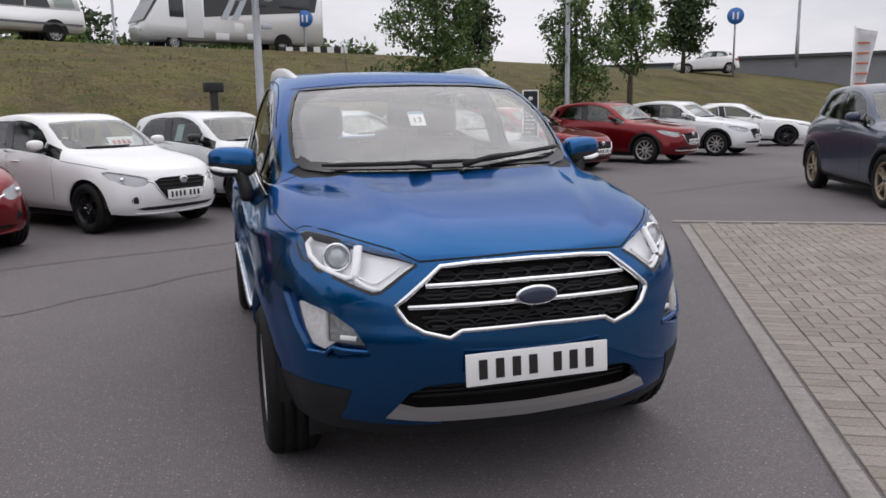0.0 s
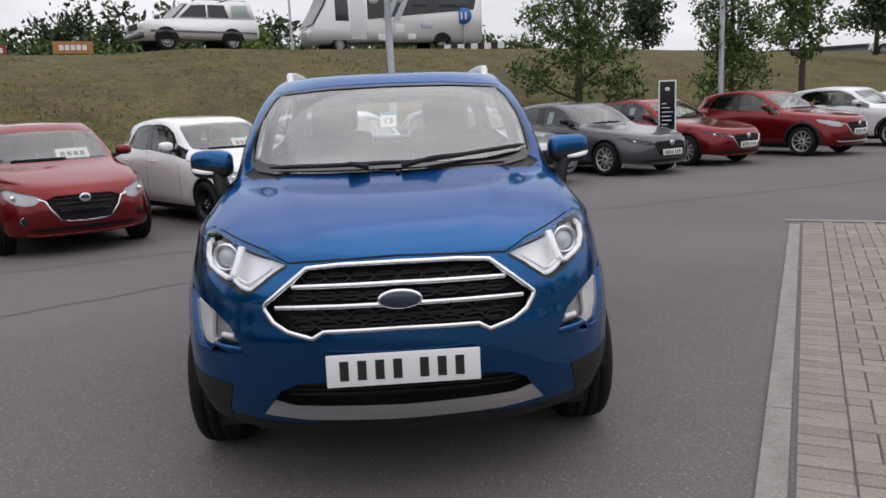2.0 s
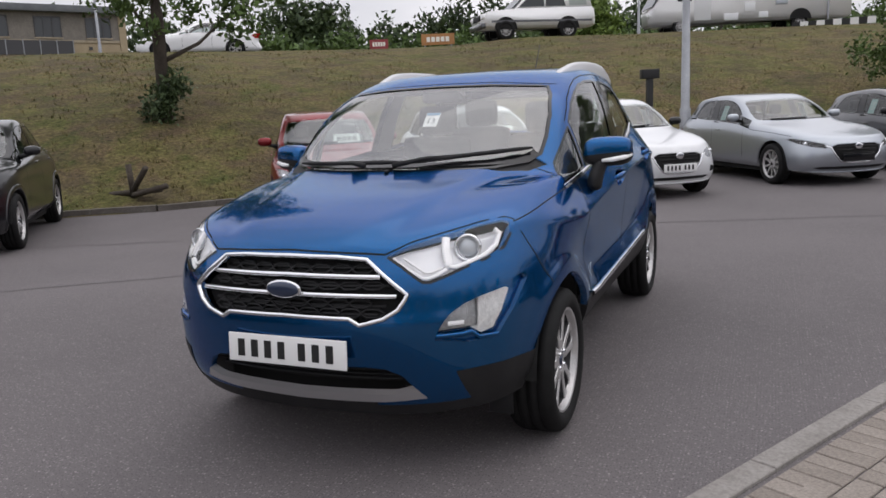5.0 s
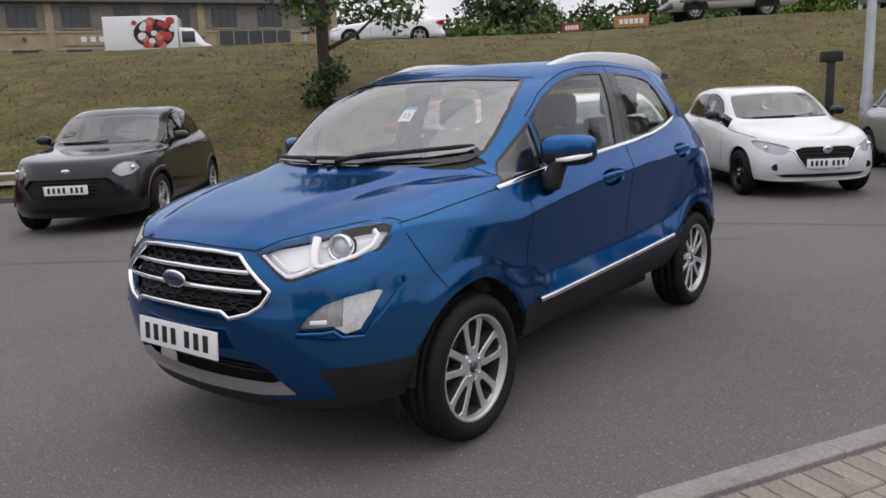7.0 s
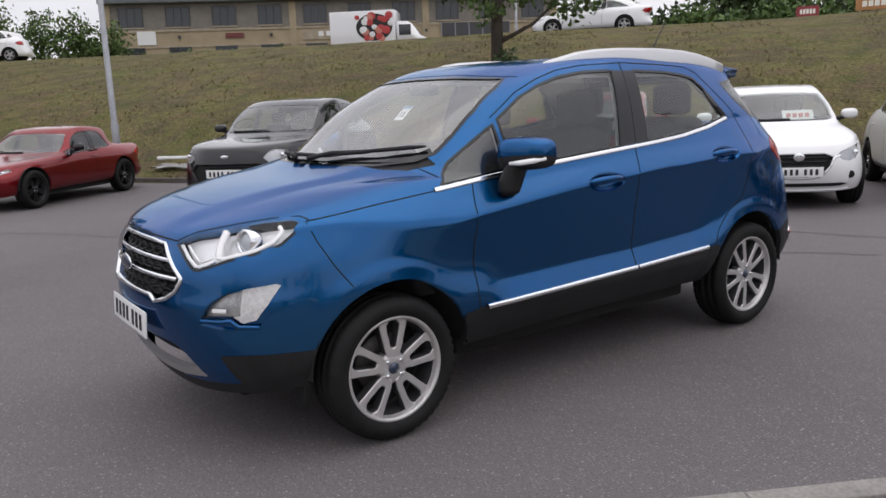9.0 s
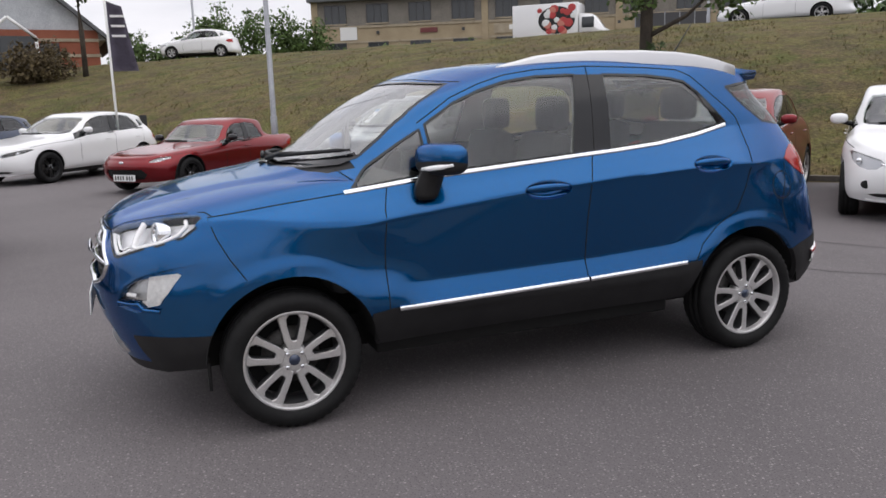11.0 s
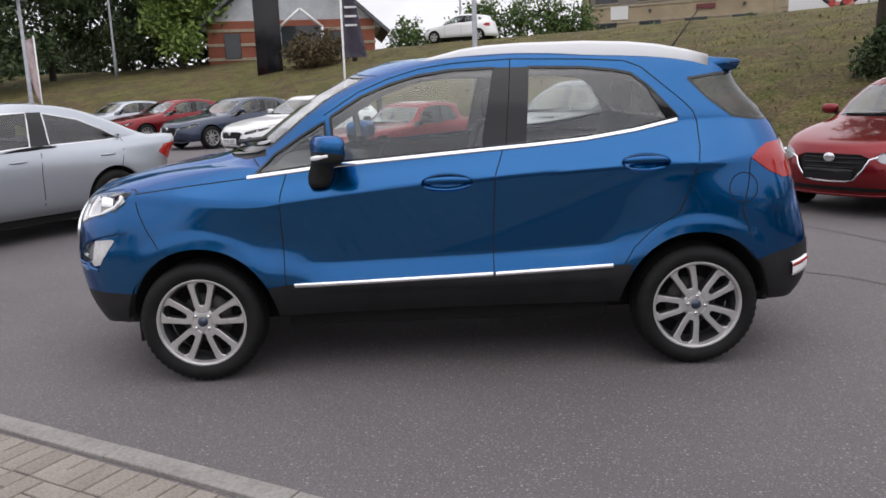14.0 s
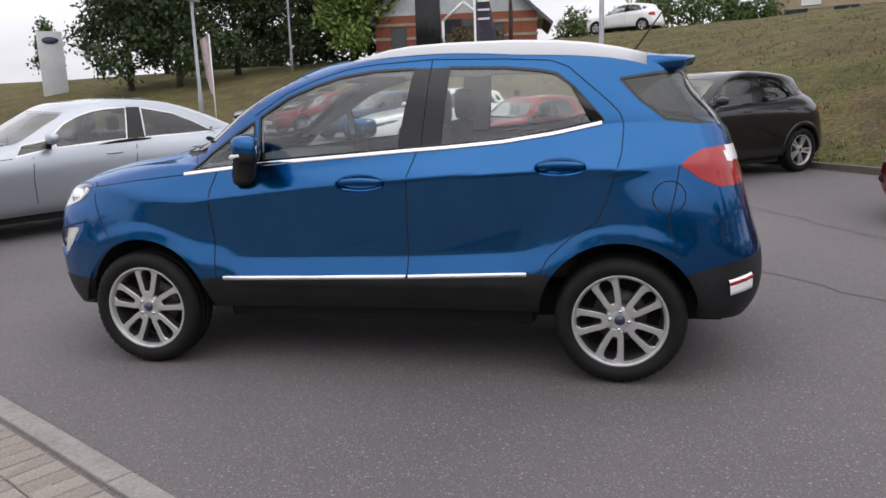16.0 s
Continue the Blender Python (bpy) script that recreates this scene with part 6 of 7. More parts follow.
# trees on the bank
tree("young_tree", 5.1, 16.5, bank_z(5.1, 16.5), 5.4, 1.75, "leafy young tree on the grass bank", 11, count=13000, size=.055, bole=.07, tall=1.1)
tree("young_tree", 9.5, 16.9, bank_z(9.5, 16.9), 5.0, 1.35, "sparse young tree beside a lamp post", 12, count=7000, size=.06, bole=.12)
tree("young_tree", 14.0, 21.5, bank_z(14, 21.5), 5.6, 1.3, "slender young tree on the grass bank", 13, count=3600, size=.09, bole=.25)
tree("bank_tree", -9.6, 8.05, bank_z(-9.6, 8.05), 7.6, 2.1, "tree with a bare lower trunk on the bank", 14, count=11000, size=.075, bole=.15, trunk_r=.13)
b = thing("bush", "scrubby bush round the tree's foot", "bush", pose(-9.45, 7.9, bank_z(-9.45, 7.9)))
leaves("leaves", [((0, 0, .45), (.34, .34, .50)), ((.32, .1, .80), (.20, .20, .30)), ((-.28, 0, .3), (.20, .20, .30))], 1300, .055, M_DARKLEAF, b, 15)
tree("dark_tree", 24, 33.2, 3.4, 5.0, 1.5, "dark conifer-like tree on the skyline", 16, M_DARKLEAF, 3500, .14, .08)
tree("far_tree", 16.5, 46, 3.8, 5.0, 1.9, "round far tree on the skyline", 17, M_DARKLEAF, 3000, .16, .15)
tree("far_tree", -1.4, 47.5, 3.8, 4.3, 1.0, "thin far tree on the skyline", 18, M_LEAF, 900, .11, .4)
tree("roadside_tree", -33.5, -3.6, bank_z(-33.5, -3.6), 7.4, 1.9, "roadside tree in front of the brick building", 19, M_LEAF, 4200, .13, .42)
for i, (x, y, h, s, mt, n) in enumerate([(-38, -27, 8.2, 3.4, M_DARKLEAF, 7000), (-37.5, -23.5, 7.4, 2.7, M_DARKLEAF, 5200), (-41, -21.5, 9.5, 3.6, M_DARKLEAF, 7000), (-44, -18.5, 9.5, 3.6, M_DARKLEAF, 6000), (-46, -15.5, 9.0, 3.4, M_DARKLEAF, 5200), (-41.5, -14.2, 6.6, 2.8, M_PALELEAF, 5200), (-47, -30, 7.5, 3.2, M_DARKLEAF, 4200)]):
    tree("tall_tree" if mt is M_DARKLEAF else "pale_tree", x, y, bank_z(x, y) + .05, h + .3, s, "tall dark-leaved tree behind the bank" if mt is M_DARKLEAF else "pale green tree beside the road", 30 + i, mt, int(n * 1.35), .16, .05, .17)
tree("young_tree", -44.5, -37.5, 1.6, 5.2, 1.1, "slender young tree by the pillar sign", 41, M_LEAF, 2200, .13, .2)
# hedges and woods on the skyline
hedge("far_woods", [(-72, 60, 4, 7.6), (-59, 75, 4, 8.2), (-50, 81, 4, 9.6), (-44.4, 84.6, 4, 10.0), (-34, 89, 4, 10.6), (-25, 92, 4, 9.2), (-13, 94.7, 4, 7.7), (0, 95.3, 4, 7.3), (6.5, 95, 4, 6.2), (20, 94, 4, 4.5)], 1.0, 6.0, 42000, .40, M_DARKLEAF, "dark wooded skyline far behind the road", 51, "woodland")
hedge("far_hedge", [(-50, 48, 4.0, 1.25), (-30, 54, 4.0, 1.4), (-8, 62, 3.9, 1.35), (6, 60, 3.9, 1.2), (14, 58, 3.8, 1.0)], 2.6, 2.6, 20000, .27, M_LEAF, "uneven green hedge behind the road", 52)
tree("hedge_tree", -10.7, 56.6, 4.0, 4.9, 2.2, "yellowing round tree in the hedge", 53, M_PALELEAF, 3600, .2, .1)
hedge("verge_hedge", [(-56, 11, 4, 4.2), (-55, 6.5, 4, 4.0), (-55.2, 3.5, 4, 3.9), (-55.4, .4, 4, 2.0), (-55.5, -4, 4, 2.6)], 1.0, 2.4, 14000, .14, M_LEAF, "dark hedge beside the brick building", 54)
hedge("wall_hedge", [(-60, 12.5, 4.6, .5), (-52, 25, 4.6, .6), (-46, 38, 4.6, .5)], 1.8, 1.6, 5000, .14, M_LEAF, "low scrub in front of the office building", 55)
hedge("left_hedge", [(-62, -37, 1.4, .9), (-55, -29, 1.9, 1.1), (-50, -22, 2.4, 1.2), (-47, -12, 3.0, .8)], 3.8, 3.0, 12000, .20, M_DARKLEAF, "dark undergrowth below the tall trees", 56)
b = thing("bush", "brownish round bush on the bank's top", "bush", pose(-34.5, -5.6, bank_z(-34.5, -5.6)))
leaves("leaves", [((0, 0, .7), (1.5, 1.5, .9)), ((1.1, .5, .6), (.9, .9, .7))], 3000, .10, M_BROWNLEAF, b, 57)

# trees on the far side of the car park, which the paint and the glass mirror
hedge("car_park_trees", [(12, -46, 0, 1.0), (28, -38, 0, 1.2), (38, -24, 0, .9), (42, -8, 0, 1.1), (46, 8, 0, .8)], 6.0, 4.0, 12000, .30, M_DARKLEAF, "dark row of trees across the car park", 58, "trees", 1.4)

# posts and lamps
M_GALV = varied("galvanised_steel", (.25, .26, .28), (.34, .35, .37), .5, 4, 60, .05, .001, metal=.5)
M_WHITEPOLE = material("white_pole", (.72, .72, .70), .5)


def lamp_post(x, y, z, height, r, label, heads=True, group="lamp posts"):
    t = thing("lamp_post", label, "lamp post", pose(x, y, z - .3), group)
    bm = bmesh.new()
    add_tube(bm, [(0, 0, 0), (0, 0, 1.5), (0, 0, 1.52), (0, 0, height)], [r * 1.25, r * 1.25, r, r * .75], 14)
    part("column", bm, M_GALV, t)
    if heads:
        bm = bmesh.new()
        add_box(bm, -.45, .45, -.05, .05, height - .05, height + .05, .02)
        part("bracket", bm, M_GALV, t)
    return t


cctv = lamp_post(.07, 11.8, bank_z(.07, 11.8), 4.6, .085, "grey steel column with two security cameras")
for sx in (-.28, .25):
    bm = bmesh.new()
    add_tube(bm, [(sx * .3, 0, 4.05), (sx, 0, 4.02)], .03, 8)
    ellipsoid(bm, (sx, -.05, 3.94), (.10, .16, .09), 14, 10, .8)
    part("security_camera", bm, M_PAPER, cctv, "pale security camera")
lamp_post(8.95, 16.25, bank_z(8.95, 16.25), 7.0, .075, "grey steel lamp column on the bank")
lamp_post(-12.85, .95, bank_z(-12.85, .95), 7.5, .058, "grey steel lamp column behind the roadster")
lamp_post(-18.6, -11.7, .3, 4.4, .06, "slim lamp column with a small head")
for x, y, z, h in ((-5.2, 40.3, 4, 6.5), (26.5, 27.5, 3.4, 9), (18.5, 36.5, 3.6, 9), (-30.5, 27, 4.2, 9), (-46, 2, 3.8, 9), (-40, -17.5, 2.6, 8)):
    lamp_post(x, y, z, h, .07, "thin street lamp column by the road", True)


def road_sign(x, y, z, turn):
    t = thing("road_sign", "round blue road sign on a grey pole", "road sign", pose(x, y, z, 0, 0, turn), "round signs")
    part("pole", tube([(0, 0, -1), (0, 0, 2.1)], .045, 8), M_GALV, t)
    bm = bmesh.new()
    lathe(bm, [(-.02, .0), (-.02, .38), (.02, .38), (.02, 0)], 24, pose(0, -.06, 1.75, 0, 0, 90))
    part("disc", bm, material("sign_blue", (.03, .14, .42), .4), t, "blue disc")
    bm = bmesh.new()
    for dx in (-.14, .06):
        add_box(bm, dx, dx + .08, -.09, -.082, 1.6, 1.92)
    part("symbol", bm, M_PAPER, t, smooth=False)


road_sign(3.7, 33.1, 3.9, 0)
road_sign(23, 27.6, 3.7, -30)
road_sign(21, 33, 4.6, -25)
# striped barrier, red and orange boards, green board
t = thing("striped_barrier", "low black and white striped barrier", "barrier", pose(2.3, 31.3, bank_z(2.3, 31.3) + .05, 0, 0, -4))
for i in range(10):
    part("stripe", box(i * .3, i * .3 + .3, -.04, .04, .0, .26), M_PAPER if i % 2 else M_INK, t, smooth=False)


def board(name, x, y, z, w, h, color, turn, label, bars=0, legs=True, bar_color=(.8, .78, .72)):
    t = thing(name, label, "sign board", pose(x, y, z, 0, 0, turn))
    m = varied(name + "_face", tuple(v * .85 for v in color), color, .5, 3, 40, .0, .0)
    part("panel", box(-w / 2, w / 2, -.04, .04, -h / 2, h / 2, bevel=.01), m, t, smooth=False)
    if bars:
        mb = material(name + "_bars", bar_color, .6)
        for i in range(bars):
            k = w * .72 / bars
            part("bar", box(-w * .36 + i * k + k * .12, -w * .36 + (i + 1) * k - k * .12, -.052, -.042, -h * .22, h * .22), mb, t, smooth=False)
    if legs:
        for s_ in (-1, 1):
            part("leg", tube([(s_ * w * .4, .05, -h / 2 - 2.5), (s_ * w * .4, .05, -h / 2)], .05, 6), M_GALV, t)


board("orange_board", -16.2, 38.1, 5.35, 1.9, .62, (.42, .20, .07), 22, "orange-brown sign board with pale bars", 5)
board("red_board", -22, 42, 5.7, 1.2, .6, (.28, .04, .05), 25, "dark red sign board with pale bars", 5)
board("green_board", -28.6, 29.7, 5.2, .9, 1.0, (.35, .5, .10), 40, "white and green board on the bank's top", 1)

# dealer totem, T-post, flags
t = thing("dealer_totem", "slim black sign panel in a white frame", "sign", pose(5.72, 11.35, 0, 0, 0, -22))
part("frame", box(-.175, .175, -.05, .05, 0, 1.78, bevel=.008), M_PAPER, t, "white frame")
part("panel", box(-.148, .148, -.06, -.05, .05, 1.755), M_GLOSSBLACK, t, "black panel", smooth=False)
bm = bmesh.new()
for i, w in enumerate((.09, .16, .22, .18, .2, .12)):
    add_box(bm, -.11, -.11 + w, -.064, -.06, 1.30 - i * .085, 1.318 - i * .085)
part("bars", bm, M_PAPER, t, smooth=False)
bm = bmesh.new()
ellipsoid(bm, (0, -.06, 1.60), (.05, .008, .04), 14, 8)
part("emblem", bm, M_PAPER, t)


def t_post(x, y, z, h, turn):
    t = thing("black_post", "short black wooden post with a box head", "post", pose(x, y, z, 0, 0, turn), "black posts")
    part("upright", box(-.065, .065, -.065, .065, -.4, h, bevel=.006), M_INK, t)
    part("head", box(-.19, .19, -.10, .10, h - .10, h + .10, bevel=.01), M_INK, t)


t_post(-.81, 13.15, bank_z(-.81, 13.15), 1.95 - bank_z(-.81, 13.15), 25)
t = thing("black_post", "short black wooden post on the bank", "post", pose(-19.1, -1.6, bank_z(-19.1, -1.6)), "black posts")
part("upright", box(-.09, .09, -.09, .09, -.4, 1.1, bevel=.01), M_INK, t)


def feather_flag(x, y, z, h, w, shape, mat, label, turn, bars=0, bar_mat=None, drop=.62):
    t = thing("feather_flag", label, "flag", pose(x, y, z, 0, 0, turn), "advertising flags")
    part("pole", tube([(0, 0, -.4), (0, 0, h + .05)], .028, 8), M_WHITEPOLE, t, "white pole")
    bm = bmesh.new()
    rows = []
    for i in range(13):
        k = i / 12
        zz = h - k * h * drop
        ww = w * (shape[0] + (shape[1] - shape[0]) * k)
        rows.append([bm.verts.new((.03 + ww * q, .05 * math.sin(q * 5 + k * 4) * q, zz - .12 * q * (1 - k))) for q in (0, .25, .5, .75, 1)])
    for r, q in zip(rows, rows[1:]):
        for i in range(4):
            bm.faces.new((r[i], r[i + 1], q[i + 1], q[i]))
    bmesh.ops.solidify(bm, geom=bm.faces[:], thickness=.004)
    f = part("cloth", bm, mat, t)
    if bars:
        bm = bmesh.new()
        for i in range(bars):
            zz = h - h * drop * .2 - i * h * drop * .14
            add_box(bm, .08, .03 + w * .62, -.055, -.045, zz - .05, zz)
            add_box(bm, .08, .03 + w * .62, .045, .055, zz - .05, zz)
        part("print_bars", bm, bar_mat or M_PAPER, f, smooth=False)


M_PURPLE = varied("slate_purple_cloth", (.085, .075, .10), (.12, .105, .145), .8, 4, 60, .1, .002)
feather_flag(-15.44, -2.2, 0, 3.85, .56, (.55, 1.0), M_PURPLE, "slate purple feather flag on a white pole", 92, 3, None, .40)
feather_flag(-22.3, -13.2, .2, 3.4, .85, (1.0, .15), varied("pink_white_cloth", (.6, .45, .45), (.72, .66, .66), .8, 4, 30, .1, .002), "white and pink feather flag on a white pole", -125, 0)
feather_flag(17.0, 14.2, .2, 3.3, .62, (.95, .55), varied("pale_flag_cloth", (.6, .6, .62), (.7, .7, .7), .8, 4, 30, .1, .002), "pale feather flag with orange bars", -20, 5, material("orange_ink", (.55, .14, .05), .6))

# pillar sign
t = thing("pillar_sign", "tall white pillar sign with a blue oval", "sign", pose(-39.3, -33.2, 1.2, 0, 0, 132))
part("pillar", box(-.72, .72, -.2, .2, 0, 4.5, bevel=.03), varied("white_panel", (.55, .56, .57), (.66, .67, .68), .4, 2, 30, 0, 0), t)
for g_ in (-.235, .235):
    bm = bmesh.new()
    ellipsoid(bm, (0, g_, 3.95), (.48, .03, .22), 24, 10)
    part("oval", bm, M_NAVY, t, "plain blue oval")

# the long office building
M_BRICK = varied("buff_brick", (.31, .245, .16), (.42, .345, .23), .9, .6, 18, .2, .01)
M_BAND = varied("pale_stone_band", (.30, .25, .18), (.42, .36, .27), .9, 2, 30, .1, .004)
M_OFFICEGLASS = material("office_glass", (.045, .05, .055), .08)
M_FRAMEDARK = material("dark_frame", (.05, .05, .055), .5)
bl = Vector((-66.5, 13.9, 0))
br = Vector((-48.3, 47.0, 0))
blen = (br - bl).length
office = thing("office_building", "long buff brick office building with dark windows", "building", Matrix.Translation(bl) @ pose(0, 0, 0, 0, 0, math.degrees(math.atan2(br.y - bl.y, br.x - bl.x))))
part("wall", box(0, blen, 0, 14, 2.5, 10.2), M_BRICK, office, smooth=False)
part("roof", box(-.5, blen + .5, -.7, 14.5, 10.2, 10.75, bevel=.05), varied("grey_fascia", (.10, .11, .12), (.15, .16, .17), .6, 2, 20, 0, 0), office, "grey overhanging roof edge")
part("string_course", box(-.06, blen + .06, -.08, .0, 7.92, 8.12), M_BAND, office, smooth=False)
part("string_course", box(-.06, blen + .06, -.08, .0, 6.62, 6.78), M_BAND, office, smooth=False)
nb = 10
bw = blen / nb
part("upper_wall", box(.02, blen - .02, -.03, .02, 8.12, 10.2), varied("grey_block", (.17, .155, .135), (.23, .21, .185), .9, 1.2, 12, .2, .01), office, "grey blockwork upper storey", smooth=False)
for i in range(nb):
    x0 = i * bw
    for z0, z1, hw, lights in ((8.30, 9.85, .95, 3), (5.85, 6.62, .88, 2)):
        xc = x0 + bw / 2
        w_ = new("window")
        w_.parent = office
        part("pane", box(xc - hw, xc + hw, -.06, .10, z0, z1), M_OFFICEGLASS, w_, smooth=False)
        bm = bmesh.new()
        for k in range(lights + 1):
            xx = xc - hw + 2 * hw * k / lights
            add_box(bm, xx - .035, xx + .035, -.10, -.03, z0, z1)
        add_box(bm, xc - hw - .04, xc + hw + .04, -.10, -.03, z1 - .03, z1 + .05)
        part("frame", bm, M_FRAMEDARK, w_, smooth=False)
        part("sill", box(xc - hw - .08, xc + hw + .08, -.14, .0, z0 - .10, z0), M_BAND, w_, smooth=False)
part("louvre_panel", box(7.35 * bw, 8.95 * bw, -.16, -.03, 6.95, 8.05), M_FRAMEDARK, office, "dark louvred panel", smooth=False)
for k in range(6):
    part("louvre_rib", box((7.35 + .32 * k) * bw - .04, (7.35 + .32 * k) * bw + .04, -.20, -.16, 6.9, 8.1), M_GALV, office, smooth=False)
for k in (1.5, 3.5, 7.0, 9.3):
    part("wall_light", box(k * bw - .12, k * bw + .12, -.14, -.02, 7.35, 7.6), M_FRAMEDARK, office, smooth=False)
for i in (0, 4, 7, 10):
    part("pier", box(i * bw - .28, i * bw + .28, -.12, 0, 2.5, 10.2), M_BRICK, office, smooth=False)
part("sign_panel", box(4.2 * bw, 6.4 * bw, -.10, -.02, 6.98, 7.80), M_BAND, office, "pale sign panel", smooth=False)
for i in range(9):
    part("sign_bar", box(4.55 * bw + i * .66, 4.55 * bw + i * .66 + .42, -.12, -.10, 7.25, 7.65), M_PAPER, office, smooth=False)
part("notice", box(.6 * bw, 1.0 * bw, -.10, -.02, 6.9, 8.0), M_PAPER, office, "pale notice board", smooth=False)
part("name_board", box(2.5 * bw, 2.9 * bw, -.10, -.02, 7.3, 7.7), material("dark_red_board", (.14, .03, .03), .5), office, "dark red board", smooth=False)

# brick and white gabled building with its black sign slab
M_REDBRICK = varied("red_brick", (.24, .075, .045), (.32, .11, .065), .9, 1, 25, .2, .01)
M_CLAD = varied("grey_white_cladding", (.42, .44, .47), (.56, .58, .60), .6, 1.5, 25, 0, 0)
house = thing("gabled_building", "red brick building with a pale gable", "building", pose(-42.3, -8.0, 2.6, 0, 0, 96))
part("wall", box(-4.8, 4.8, 0, 9, 0, 3.1), M_REDBRICK, house, smooth=False)
for z in (.9, 1.7, 2.5):
    part("band", box(-4.85, 4.85, -.05, .0, z, z + .16), M_BAND, house, smooth=False)
bm = bmesh.new()
add_prism(bm, [(-5.2, 2.6), (5.2, 2.6), (5.2, 2.8), (1.0, 6.6), (.4, 6.6), (-5.2, 2.9)], lambda a, b, d: Vector((a, .1 + d, b)), 8.8)
part("gable", bm, M_CLAD, house, "pale clad gable", smooth=False)
bm = bmesh.new()
for s_ in (-1, 1):
    add_box(bm, -3.6, 3.6, -.5, 9.3, -.09, .09, m=pose(s_ * 3.0, 0, 4.70, 0, s_ * 42, 0))
part("roof", bm, varied("slate_roof", (.09, .095, .10), (.15, .155, .165), .7, 2, 30, .1, .01), house, smooth=False)
for xx in (-3.4, -1.6, 2.4):
    w_ = new("window")
    w_.parent = house
    part("pane", box(xx - .4, xx + .4, -.08, .02, 1.05, 2.35), M_OFFICEGLASS, w_, smooth=False)
    part("frame", box(xx - .46, xx + .46, -.06, .0, .98, 2.42), M_FRAMEDARK, w_, smooth=False)
bm = bmesh.new()
add_box(bm, -.6, 1.7, -.9, .0, 0, 2.7)
part("glass_porch", bm, M_OFFICEGLASS, house, smooth=False)
bm = bmesh.new()
for a_, b_ in (((-.6, -1.2, 0), (-.6, -1.2, 2.6)), ((1.8, -1.2, 0), (1.8, -1.2, 2.6)), ((-.6, -1.2, 2.6), (.6, -1.2, 3.6)), ((1.8, -1.2, 2.6), (.6, -1.2, 3.6))):
    add_tube(bm, [a_, b_], .08, 8)
part("canopy_frame", bm, M_PAPER, house, "white steel canopy frame")
t = thing("sign_slab", "tall black sign slab beside the road", "sign", pose(-34.8, -7.9, 1.85, 0, 0, 98))
part("slab", box(-.62, .62, -.2, .2, 0, 6.75, bevel=.02), M_GLOSSBLACK, t)
# low grey sheds on the skyline
shed = thing("grey_shed", "long low grey industrial shed", "building", pose(38.5, 40.5, 2.5, 0, 0, -40))
part("wall", box(-5.5, 16, 0, 10, 0, 2.0), varied("grey_sheeting", (.16, .165, .18), (.21, .215, .23), .6, .4, 30, 0, 0), shed, smooth=False)
part("roof", box(-5.8, 16.3, -.3, 10.3, 2.0, 2.2), M_FRAMEDARK, shed, smooth=False)
shed = thing("grey_shed", "low pale grey industrial shed", "building", pose(31, 52, 3.0, 0, 0, -38))
part("wall", box(-9, 9, 0, 10, 0, 1.5), varied("pale_sheeting", (.26, .27, .28), (.32, .33, .34), .6, .4, 30, 0, 0), shed, smooth=False)
part("roof", box(-9.2, 9.2, -.3, 10.3, 1.5, 1.65), M_FRAMEDARK, shed, smooth=False)

# road along the top, with the vehicles on it
M_ROAD = varied("road_asphalt", (.07, .068, .068), (.10, .097, .095), .9, .5, 60, .2, .004)


def on_road(c, z):
    c.location.z = z
    return c


TRAFFIC = "vehicles on the upper road"
def road_z(x, y):
    d = toe_distance(x, y)[0]
    return bank_z(x, y) + (.13 if 16.8 < d < 24 else .06)


on_road(parked_car("white_city_car", "supermini", M_WHITE, -38.9, 1.75, 245, "small white city car on the upper road", TRAFFIC, plate=False, quick=True), road_z(-38.9, 1.75))
on_road(parked_car("white_city_car", "supermini", M_WHITE, 30.1, 39.7, 150, "small white car on the upper road", TRAFFIC, plate=False, quick=True), road_z(30.1, 39.7))
on_road(parked_car("white_coupe", "saloon", M_WHITE, -19.6, 21.4, 219, "low white coupe on the upper road", TRAFFIC, plate=False, quick=True), road_z(-19.6, 21.4))


def flat_side(profile, y0, y1, bevel):
    bm = bmesh.new()
    add_prism(bm, profile, lambda a, b, d: Vector((a, y0 + d, b)), y1 - y0)
    if bevel:
        bmesh.ops.bevel(bm, geom=bm.edges[:], offset=bevel, segments=2, affect='EDGES')
    return bm


